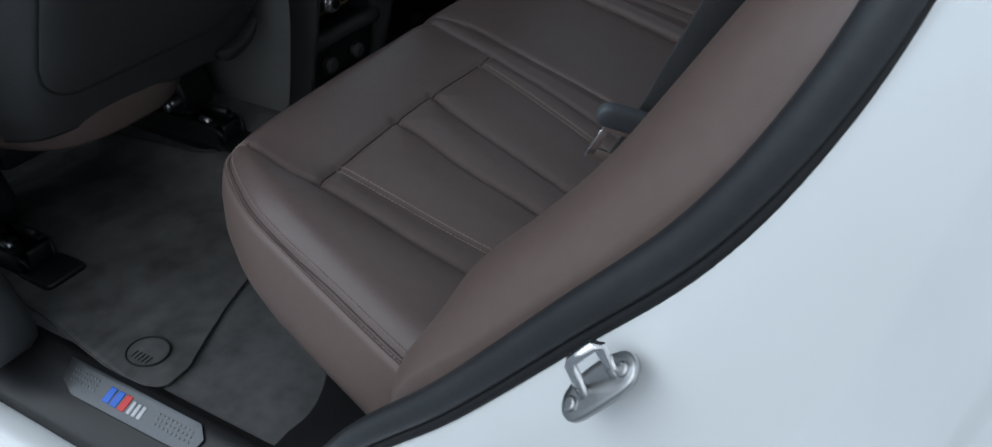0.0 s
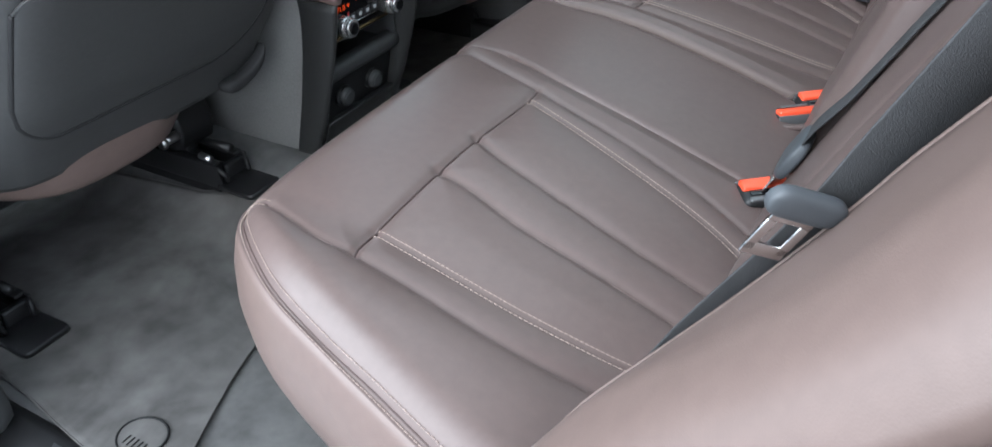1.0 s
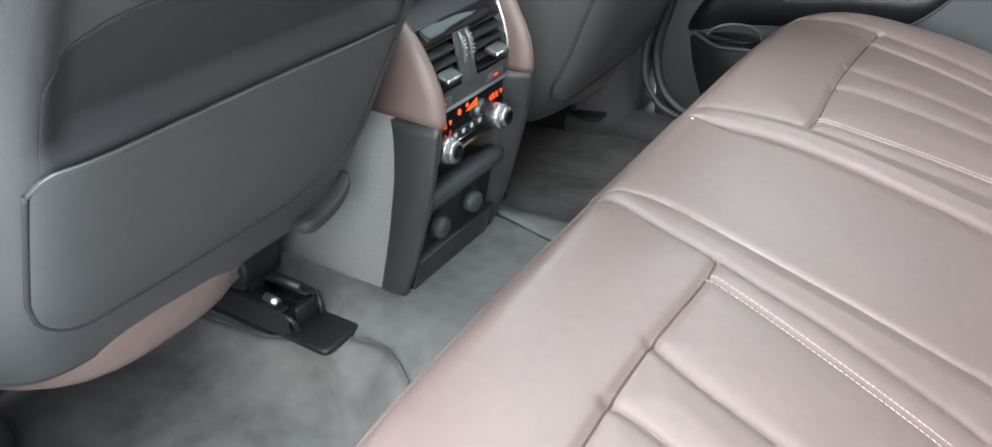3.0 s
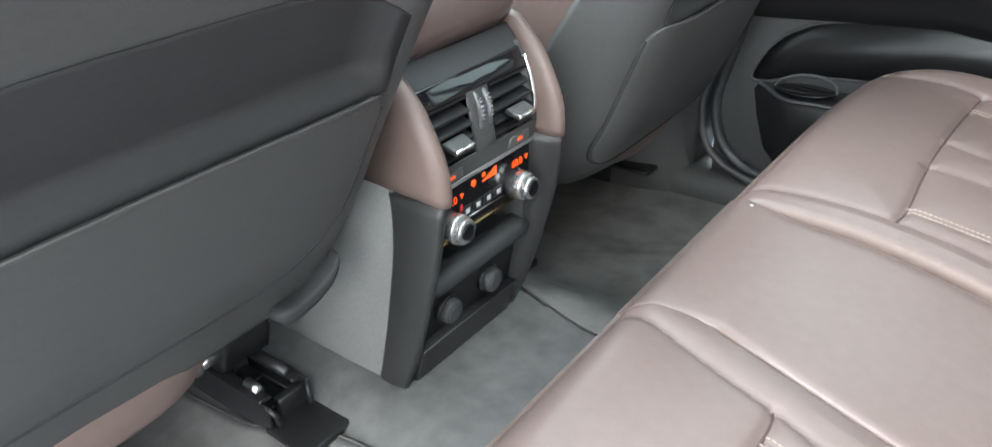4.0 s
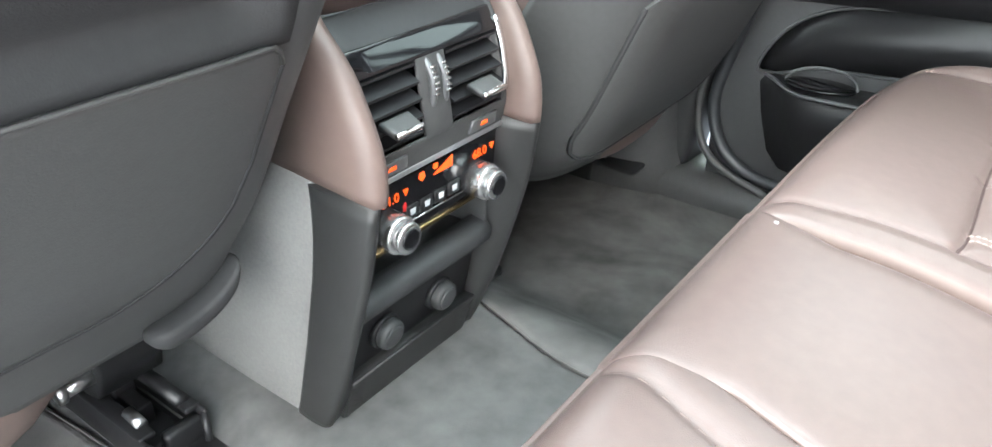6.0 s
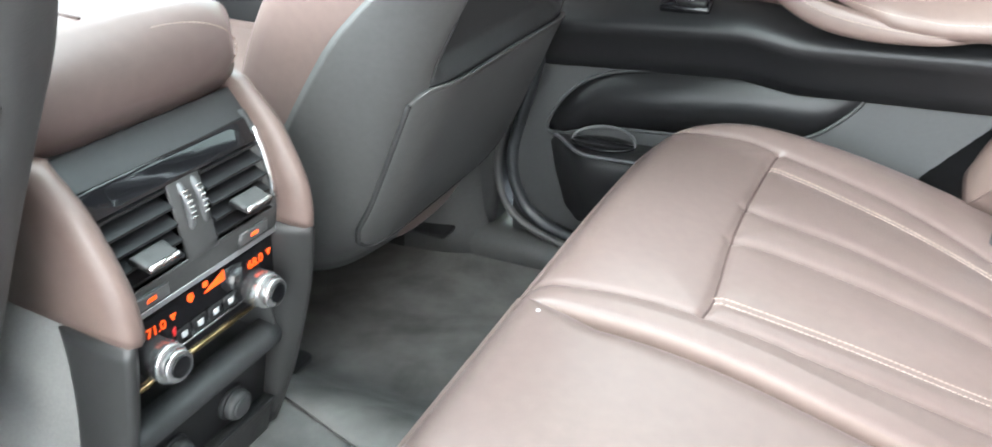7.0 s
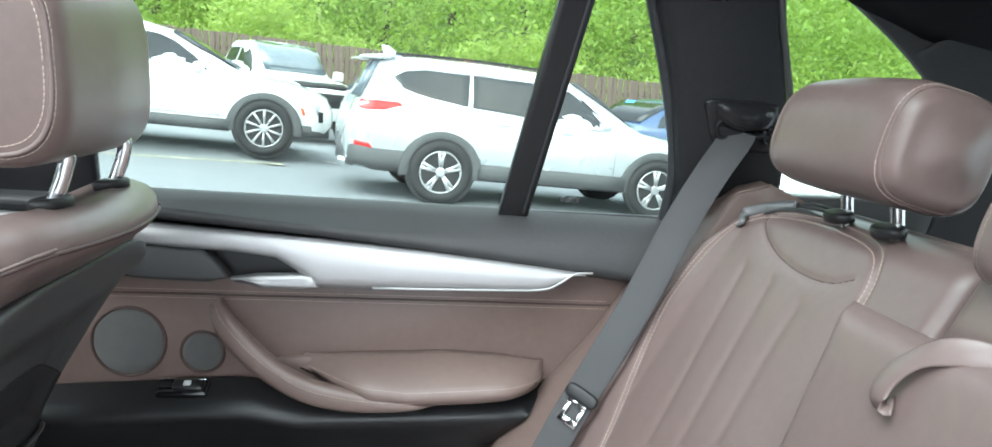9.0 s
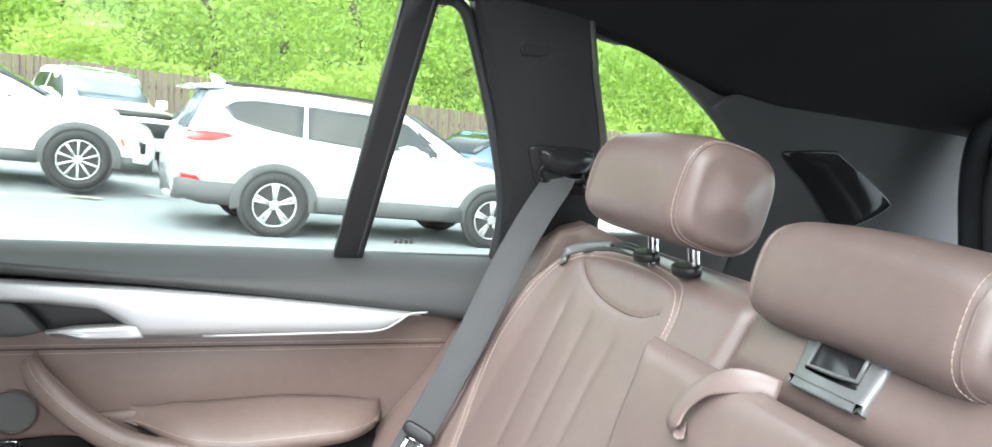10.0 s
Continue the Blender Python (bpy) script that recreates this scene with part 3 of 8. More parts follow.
def headrest(parent, cy, cx, cz, half, depth=0.058, tall=0.056, lean=14.0, posts=True):
    """A boxy pillow with flat seamed end panels, on two chrome posts."""
    m = Matrix.Translation((cx, 0, cz)) @ Matrix.Rotation(radians(lean), 4, "Y")

    def at(s, g, k=1.0):
        c, d = math.cos(g), math.sin(g)
        e = max(0.0, (abs(s) - 0.70) / 0.30)
        w = k * (1 - 0.30 * (1 - math.sqrt(max(1 - e * e, 0.0))))
        x = math.copysign(abs(c) ** 0.60, c) * depth * w * (0.9 if c > 0 else 1 - 0.10 * max(d, 0))
        z = math.copysign(abs(d) ** 0.62, d) * tall * w + 0.006 * (1 - s * s) * (d > 0)
        return (x, cy + half * s, z)
    ss = [-math.cos(t) for t in np.linspace(0, math.pi, 33)]
    gs = [2 * math.pi * k / 48 for k in range(48)]
    swell = lambda q, k: [(p[0], p[1] + q * 0.010 * (1 - k * k) ** 2, p[2]) for p in (at(q, g, k) for g in gs)]
    rings = [swell(-1, k) for k in (0.08, 0.25, 0.5, 0.75, 0.9)] + [[at(s, g) for g in gs] for s in ss] + [swell(1, k) for k in (0.9, 0.75, 0.5, 0.25, 0.08)]
    body = part("headrest", moved(loft(rings), m), LEATHER, parent)
    for q in (-1, 1):
        part("seam", moved(tube([at(q * 0.90, g, 1.0) for g in gs + [0.0]], 0.0010, 6, caps=False), m), LEATHER, body)
        for s in (0.86,):
            part("stitching", moved(stitches([at(q * s, g, 1.003) for g in gs + [0.0]], (-0.5, 0.4 * q, 0.5), width=0.0006), m), THREAD, body)
    if posts:
        for dy in (-0.046, 0.046):
            part("post", tube(spline([(cx, cy + dy, cz - 0.02), (cx + 0.006, cy + dy, cz - 0.06), (cx + 0.012, cy + dy, cz - 0.11)], 8), 0.0068, 12), CHROME, body, "chrome post")
    return body


outer_rest(-1)
outer_rest(1)

# middle backrest with the folded-up armrest
shape, face = quilt(-0.152, 0.152, lambda a: 0.505, lambda a: 0.60 - 0.6 * max(abs(a) - 0.12, 0) ** 1.2, lambda u, a: 0.006 + 0.0 * a + 0.012 * np.cos(np.clip(a / 0.152, -1, 1) * 1.5), [], rest_place, 60, 40, edge=0.03, inner_edge=0.03,
                    skirt=((0.0, -0.03), (0.0, -0.09)))
part("backrest", shape, [LEATHER, LEATHER], bench)
shape, arm_face = quilt(-0.146, 0.146, lambda a: -0.03, lambda a: 0.508, lambda u, a: 0.010 + 0.084 * np.clip(u / 0.5, 0, 1) + 0.0 * a, [], rest_place, 60, 90, edge=0.022, inner_edge=0.022, puff=0.006,
                        skirt=((0.0, -0.03), (0.0, -0.10)))
arm = part("folded_armrest", shape, [LEATHER, LEATHER], bench, "folded-up brown leather centre armrest")
loop = ((0.514, -0.012, 0.072), (0.510, 0.000, 0.088), (0.502, 0.012, 0.097), (0.491, 0.024, 0.101), (0.474, 0.033, 0.103), (0.459, 0.035, 0.102), (0.453, 0.031, 0.098), (0.457, 0.026, 0.095))
loop_pts = spline([rest_place(*q) for q in loop], 36)
lean = [smooth01((k - 8) / 10) for k in range(36)]
part("pull_strap", band(loop_pts, [tuple(REST_UP * (1 - f) + np.array((0, 1, 0)) * f) for f in lean], 0.018, 0.003), LEATHER, arm, "brown leather pull loop")
headrest(bench, 0.0, 0.612, 1.306, 0.118, depth=0.055, tall=0.046, posts=False)
part("post_collar", moved(block((-0.02, 0.02, -0.02), (0.02, 0.06, 0.02), 0.006), Matrix.Translation((0.608, 0.02, 1.285))), BLACK, bench)


def latch_place(u, v, w):
    return rest_place(v, u, w)


latch = part("release_latch", plate([tuple(q) for q in spline([(-0.030, 0.528), (0.036, 0.528), (0.042, 0.534), (0.038, 0.580), (-0.032, 0.580), (-0.036, 0.534)], 36, True)], latch_place, 0.0265, 0.006), SATIN, bench, "grey plastic backrest release latch")
part("latch_flap", plate([tuple(q) for q in spline([(-0.020, 0.541), (0.026, 0.541), (0.030, 0.547), (0.027, 0.578), (-0.022, 0.578), (-0.025, 0.547)], 36, True)], latch_place, 0.0275, 0.003), SATIN_BLACK, latch)
part("latch_rim", tube([rest_place(v, u, 0.0285) for u, v in ((-0.023, 0.577), (-0.024, 0.548), (0.000, 0.546), (0.027, 0.545), (0.027, 0.577))], 0.0020, 6), SATIN, latch)

# fixed side bolsters beside the door openings
INNER_EDGE = [(0.235, 0.690, 0.735), (0.258, 0.715, 0.80), (0.317, 0.728, 0.903), (0.378, 0.730, 0.973), (0.426, 0.730, 1.033), (0.490, 0.718, 1.135), (0.530, 0.690, 1.195), (0.575, 0.672, 1.240), (0.606, 0.662, 1.276), (0.655, 0.658, 1.287)]
OUTER_EDGE = [(0.250, 0.785, 0.745), (0.285, 0.795, 0.815), (0.353, 0.80, 0.889), (0.414, 0.80, 0.958), (0.469, 0.80, 1.023), (0.527, 0.795, 1.104), (0.556, 0.780, 1.170), (0.60, 0.750, 1.222), (0.634, 0.730, 1.262), (0.672, 0.722, 1.274)]
LIP_EDGE = [(0.238, 0.668, 0.735), (0.272, 0.640, 0.790), (0.322, 0.620, 0.852), (0.368, 0.613, 0.915), (0.419, 0.607, 0.992), (0.446, 0.607, 1.038), (0.500, 0.622, 1.125), (0.575, 0.645, 1.232), (0.608, 0.650, 1.276), (0.655, 0.648, 1.287)]


def bolster(sign):
    def even(line):
        return [tuple(np.interp(z, [q[2] for q in line], [q[k] for q in line]) for k in range(2)) + (z,) for z in np.linspace(max(line[0][2], 0.735), min(line[-1][2], 1.286), 40)]
    c, a, b = even(spline(LIP_EDGE, 80)), even(spline(INNER_EDGE, 80)), spline(OUTER_EDGE, 40)
    rings = []
    for i in range(40):
        o, p, q = Vector(c[i]), Vector(a[i]), Vector(b[i])
        back = Vector((0.14, -0.02, -0.06))
        ring = [tuple(o + Vector((0.030, 0.006, -0.012))), tuple(o + Vector((0.008, 0.0, -0.003)))]
        for k in range(9):
            f = k / 8
            ring.append(tuple(o.lerp(p, f) + Vector((-0.001, 0.0, 0.0)) * math.sin(f * math.pi)))
        for k in range(1, 13):
            f = k / 12
            ring.append(tuple(p.lerp(q, f) + Vector((-0.006, 0.010, 0.006)) * math.sin(f * math.pi)))
        ring += [tuple(q + back), tuple(p + back)]
        rings.append(ring)
    s = loft(rings)
    ob = part("side_bolster", mirrored(s) if sign < 0 else s, LEATHER_SIDE, None)
    cord = tube(c, 0.0016, 6)
    part("piping", mirrored(cord) if sign < 0 else cord, LEATHER_SIDE, ob)
    return tagged(ob, "brown leatherette side bolster beside the rear door opening", "seat bolster", "side bolsters")


bolster(-1)
bolster(1)


# ---- belts and buckles ----
def buckle(x, y, z, turn, double=False):
    ob = thing("belt_buckle", "black seat-belt buckle with a red release button in the bench", "seat belt buckle", (x, y, z - 0.05), "belt buckles")
    m = Matrix.Translation((x, y, z)) @ Matrix.Rotation(radians(turn), 4, "Z") @ Matrix.Rotation(radians(10), 4, "Y") @ Matrix.Scale(1.25, 4)
    hull = part("housing", moved(block((-0.017, -0.027, -0.060), (0.015, 0.027, 0.013), 0.006), m), BLACK, ob)
    part("release_button", moved(block((-0.0160, -0.0240, 0.004), (-0.0015, 0.0240, 0.0165), 0.0025), m), RED, hull, "flat red-orange release button")
    part("button_rim", moved(block((-0.0185, -0.0255, 0.000), (-0.0165, 0.0255, 0.012), 0.001), m), SATIN, hull, "silver-grey button edge")
    part("slot", moved(block((0.001, -0.019, 0.0128), (0.006, 0.019, 0.0142), 0.0004), m), GLOSS_BLACK, hull)
    part("slot_rim", moved(block((0.008, -0.022, 0.010), (0.0135, 0.022, 0.0145), 0.0015), m), SATIN, hull)
    part("pocket_rim", moved(tube([(math.copysign(abs(math.cos(t)) ** 0.7, math.cos(t)) * 0.027, math.copysign(abs(math.sin(t)) ** 0.7, math.sin(t)) * 0.037, 0.000) for t in (2 * math.pi * k / 36 for k in range(37))], 0.0045, 6), m), LEATHER, ob, "leather pocket round the buckle")


buckle(0.300, -0.156, 0.704, -50)
buckle(0.284, 0.066, 0.706, 128)
buckle(0.310, 0.120, 0.706, -50)


def grip(mid, reach, half, thick):
    """A flat plastic grip with rounded ends and soft edges."""
    rings = []
    for k in range(21):
        s = -math.cos(math.pi * k / 20)
        e = math.sqrt(max(1 - s ** 6, 0.004))
        rings.append([(mid + reach * e * math.copysign(abs(math.cos(g)) ** 0.6, math.cos(g)), half * s, thick * (0.4 + 0.6 * e) * math.copysign(abs(math.sin(g)) ** 0.7, math.sin(g))) for g in (2 * math.pi * q / 24 for q in range(24))])
    return loft(rings)


def seat_belt(sign):
    ob = thing("seat_belt", "grey-black seat belt hanging down beside the rear backrest", "seat belt", (0.33, sign * 0.64, 0.75), "rear seat belts")
    run = [(0.610, 0.676, 1.366), (0.595, 0.660, 1.344), (0.558, 0.640, 1.297), (0.513, 0.622, 1.225), (0.469, 0.610, 1.135), (0.420, 0.606, 1.040), (0.376, 0.606, 0.955), (0.325, 0.602, 0.845), (0.290, 0.590, 0.765), (0.285, 0.575, 0.72)]
    if sign < 0:
        run = run[:3] + [(0.517, 0.622, 1.225), (0.478, 0.610, 1.135), (0.436, 0.604, 1.040), (0.402, 0.604, 0.965), (0.345, 0.604, 0.862), (0.315, 0.598, 0.79), (0.31, 0.59, 0.74)]
    s = band(spline(run, 60), (0.75, -0.55, -0.37), 0.047, 0.0018)
    fix = mirrored if sign < 0 else (lambda q: q)
    part("webbing", fix(s), WEBBING, ob)
    down = Vector((-0.45, 0.0, -0.89)).normalized()
    wide = Vector((0.75, -0.55, -0.37))
    wide = (wide - wide.dot(down) * down).normalized()
    m = Matrix((down, wide, down.cross(wide))).transposed().to_4x4()
    m.translation = (0.394, 0.600, 0.992) if sign > 0 else (0.398, 0.632, 1.004)
    m = m @ Matrix.Scale(0.86, 4)
    part("tongue_grip", fix(moved(grip(0.004, 0.012, 0.029, 0.007), m)), TONGUE if sign < 0 else BLACK, ob, "plastic tongue grip")
    part("tongue", fix(moved(join(block((0.012, -0.017, -0.0015), (0.022, 0.017, 0.0015), 0.001), block((0.022, -0.017, -0.0015), (0.052, -0.009, 0.0015), 0.001), block((0.022, 0.009, -0.0015), (0.052, 0.017, 0.0015), 0.001), block((0.044, -0.017, -0.0015), (0.056, 0.017, 0.0015), 0.001)), m)), CHROME, ob, "chrome tongue")
    along = Vector((0.62, -0.30, -0.25)).normalized()
    lift = Vector((-0.30, -0.10, -0.60)).normalized()
    ring = [Vector((0.610, 0.672, 1.366)) + along * 0.033 * math.cos(t) + lift * 0.011 * math.sin(t) for t in (2 * math.pi * k / 32 for k in range(33))]
    part("guide", fix(tube(ring, 0.0055, 8, caps=False)), GLOSS_BLACK, ob, "shiny black belt slot")
    return ob


seat_belt(-1)
seat_belt(1)


def centre_belt():
    """The middle belt, plugged into the single buckle and slipping behind the folded armrest."""
    ob = thing("seat_belt", "grey-black middle seat belt plugged into its buckle", "seat belt", (0.31, -0.155, 0.74), "rear seat belts")
    run = [rest_place(u, a, rest_height(u, -a) + w if u > 0.03 else w) for u, a, w in ((0.0, -0.153, 0.010), (0.05, -0.158, 0.014), (0.12, -0.168, 0.007), (0.22, -0.180, 0.006), (0.34, -0.187, 0.006), (0.42, -0.186, 0.006), (0.48, -0.176, -0.006), (0.52, -0.165, -0.05))]
    part("webbing", band(spline(run, 60), (0, 1, 0), 0.047, 0.0018), WEBBING, ob)
    down = Vector((-0.46, 0.0, -0.89)).normalized()
    wide = Vector((0, 1, 0))
    m = Matrix((down, wide, down.cross(wide))).transposed().to_4x4()
    m.translation = rest_place(0.012, -0.152, 0.012)
    part("tongue_grip", moved(grip(0.002, 0.030, 0.036, 0.009), m), TONGUE, ob, "pale blue-grey rounded tongue grip")
    part("tongue", moved(block((0.026, -0.017, -0.0015), (0.060, 0.017, 0.0015), 0.001), m), CHROME, ob, "chrome tongue")


centre_belt()




# ---- floor, mats, seat rails ----
def floor_height(x, y):
    return 0.46 + 0.10 * (1 - smooth01((abs(y + 0.008) - 0.13) / 0.20))


floor = part("floor", sheet(70, 60, lambda u, v: (-1.7 + 1.95 * u, -0.735 + 1.47 * v, floor_height(0, -0.735 + 1.47 * v) + 0.0015 * math.sin(40 * u) * math.sin(17 * v)), (0, 0, -0.03)), CARPET)
tagged(floor, "dark grey carpet over the car floor and centre tunnel", "car floor", kind="structure")


# black plate: sill trim, and the shade under the bench painted as one
foot_out = [tuple(q) for q in spline([(-0.10, 0.50), (-0.062, 0.555), (-0.034, 0.600), (-0.020, 0.645), (-0.024, 0.690), (-0.012, 0.728), (0.08, 0.735), (0.24, 0.735), (0.25, 0.62), (0.24, 0.50), (0.08, 0.47)], 60, True)]
foot_trim_shade = part("sill_trim_and_shade", mirrored(plate(foot_out, lambda u, v, w: (u, v, 0.455 + w), 0.014, 0.004)), BLACK)
tagged(foot_trim_shade, "black plate behind the footwell carpet: sill trim and painted shade under the bench", "sill trim", kind="structure")

MAT_X = [-0.95, -0.62, -0.50, -0.42, -0.345, -0.315, -0.298, -0.28, -0.265, -0.25, -0.243, -0.238, -0.232]
MAT_IN = curve1(MAT_X, [0.27, 0.25, 0.215, 0.208, 0.250, 0.40, 0.500, 0.545, 0.58, 0.61, 0.635, 0.655, 0.675])
MAT_IN_FAR = curve1([-0.95, -0.62, -0.50, -0.42, -0.345, -0.30, -0.26, -0.232], [0.17, 0.158, 0.140, 0.120, 0.097, 0.090, 0.090, 0.10])
MAT_OUT = curve1(MAT_X, [0.64, 0.68, 0.690, 0.705, 0.716, 0.718, 0.719, 0.719, 0.718, 0.716, 0.712, 0.704, 0.690])


def floor_mat(sign):
    inside = MAT_IN if sign < 0 else MAT_IN_FAR

    def mat_at(u, v):
        x = -0.95 + 0.718 * (1 - (1 - u) ** 1.6)
        y = inside(x) + (MAT_OUT(x) - inside(x)) * v
        return (x, sign * y, floor_height(x, sign * y) + 0.008 + 0.0012 * math.sin(23 * x + 9 * y) * math.sin(15 * y))
    shape = sheet(70, 46, mat_at, (0, 0, -0.006))
    if sign > 0:
        shape = (shape[0], [tuple(reversed(f)) for f in shape[1]], *shape[2:])
    ob = part("floor_mat", shape, MAT)
    tagged(ob, "charcoal velour floor mat in the rear footwell", "floor mat", "floor mats")
    edge = [mat_at(k / 50, 1) for k in range(51)] + [mat_at(1, 1 - k / 8) for k in range(1, 9)] + [mat_at(1 - k / 50, 0) for k in range(1, 51)]
    part("bound_edge", tube([(p[0], p[1], p[2] - 0.0012) for p in edge], 0.0016, 6), MAT, ob)
    if sign > 0:
        return
    # round fastener with ridges, only its raised rim darker than the pile
    cx, cy = -0.305, sign * 0.668
    part("mat_clip", plate(ring_path(cx, cy, 0.034, 30, 0.029), lambda u, v, w: (u, v, 0.4675 + w), 0.003, 0.0015), MAT, ob, "round ridged mat fastener")
    part("clip_rim", tube([(cx + 0.034 * math.cos(t), cy + 0.029 * math.sin(t), 0.4708) for t in (2 * math.pi * k / 30 for k in range(31))], 0.0016, 6, caps=False), RECESS, ob)
    part("clip_ridges", join(*[block((cx - 0.014 + 0.0075 * k, cy - 0.020, 0.470), (cx - 0.0125 + 0.0075 * k, cy - 0.006, 0.4722), 0.0005) for k in range(5)]), RECESS, ob)


floor_mat(-1)
floor_mat(1)


def seat_rail(cy, dx=0.0, dz=0.0):
    ob = thing("seat_rail", "black steel seat rail ending in a flat plastic cover", "seat rail", (-0.6, cy, 0.5), "seat rails")
    z = floor_height(0, cy) + 0.012 + dz
    inner = -1 if cy > 0 else 1
    shift = Matrix.Translation((dx, 0, 0))
    part("pedestal", moved(block((-0.95, cy - 0.020, z - 0.06 - dz), (-0.57, cy + 0.020, z + 0.01), 0.004), shift), BLACK, ob)
    part("rail", moved(join(block((-0.95, cy - 0.034, z - 0.004), (-0.548, cy - 0.029, z + 0.038), 0.002), block((-0.95, cy + 0.029, z - 0.004), (-0.548, cy + 0.034, z + 0.038), 0.002), block((-0.95, cy - 0.034, z + 0.034), (-0.560, cy - 0.016, z + 0.040), 0.002), block((-0.95, cy + 0.016, z + 0.034), (-0.560, cy + 0.034, z + 0.040), 0.002), block((-0.95, cy - 0.030, z - 0.004), (-0.548, cy + 0.030, z + 0.002), 0.001)), shift), BLACK, ob)
    part("slider", moved(join(block((-0.95, cy - 0.013, z + 0.004), (-0.640, cy + 0.013, z + 0.050), 0.004), block((-0.645, cy - 0.009, z + 0.008), (-0.605, cy + 0.009, z + 0.034), 0.003)), shift), BLACK, ob)
    part("channel_bar", moved(tube([(-0.66, cy + 0.022 * inner, z + 0.043), (-0.572, cy + 0.022 * inner, z + 0.043)], 0.008, 10), shift), BLACK, ob)
    part("stop_pin", moved(tube([(-0.600, cy - 0.020 * inner, z + 0.044), (-0.576, cy - 0.020 * inner, z + 0.040)], 0.0065, 10), shift), STEEL, ob)
    part("end_stop", moved(join(block((-0.566, cy - 0.012, z), (-0.552, cy + 0.030, z + 0.030), 0.004), tube([(-0.552, cy - 0.031, z + 0.034), (-0.543, cy - 0.026, z + 0.022), (-0.540, cy - 0.024, z + 0.008)], 0.004, 8), tube([(-0.552, cy + 0.031, z + 0.034), (-0.543, cy + 0.026, z + 0.022), (-0.540, cy + 0.024, z + 0.008)], 0.004, 8)), shift), BLACK, ob)
    out = [(-0.556, cy - 0.036), (-0.556, cy + 0.036), (-0.52, cy + 0.037), (-0.490, cy + 0.038), (-0.481, cy + 0.036), (-0.477, cy + 0.029), (-0.477, cy - 0.029), (-0.481, cy - 0.036), (-0.490, cy - 0.038), (-0.52, cy - 0.037)]
    part("cover", moved(plate(out, lambda u, v, w: (u, v, z - 0.004 + w), 0.009, 0.0035), shift), BLACK, ob, "flat black plastic end cover")
    part("bracket", moved(loft([[(-0.80, cy + q, z + 0.05), (-0.655, cy + q, z + 0.044), (-0.630, cy + q, z + 0.050), (-0.618, cy + q, z + 0.085), (-0.640, cy + q, z + 0.16), (-0.80, cy + q, z + 0.17)] for q in (-0.030, -0.024, 0.030, 0.040)]), shift), BLACK, ob)
    part("pivot", moved(join(tube([(-0.632, cy - 0.062 * inner, z + 0.080), (-0.632, cy - 0.024 * inner, z + 0.080)], 0.0085, 14), tube([(-0.632, cy - 0.066 * inner, z + 0.080), (-0.632, cy - 0.058 * inner, z + 0.080)], 0.012, 6)), shift), STEEL, ob, "zinc pivot bolt")


for y, dx, dz in ((-0.224, -0.010, 0.004), (-0.612, -0.085, 0.0), (0.205, -0.03, 0.0), (0.670, -0.045, 0.045)):
    seat_rail(y, dx, dz)


# ---- the two front seats, seen from behind ----
BACK = curve1([0.62, 0.72, 0.783, 0.86, 0.94, 1.0, 1.08, 1.15, 1.22, 1.30], [-0.452, -0.407, -0.370, -0.338, -0.305, -0.277, -0.235, -0.200, -0.155, -0.10])
SHELL_HALF = curve1([0.64, 0.72, 0.82, 0.94, 1.06, 1.16, 1.20, 1.23], [0.215, 0.238, 0.243, 0.241, 0.236, 0.228, 0.212, 0.19])

wrap_depth = curve1([0.64, 0.74, 0.82, 0.88, 0.94, 1.0, 1.06, 1.12, 1.17, 1.24], [0.13, 0.14, 0.135, 0.125, 0.112, 0.099, 0.064, 0.032, 0.006, 0.002])

flank_curve = curve1([0.74, 0.84, 0.94, 1.1, 1.16, 1.22, 1.29], [0.185, 0.200, 0.210, 0.218, 0.218, 0.212, 0.198])


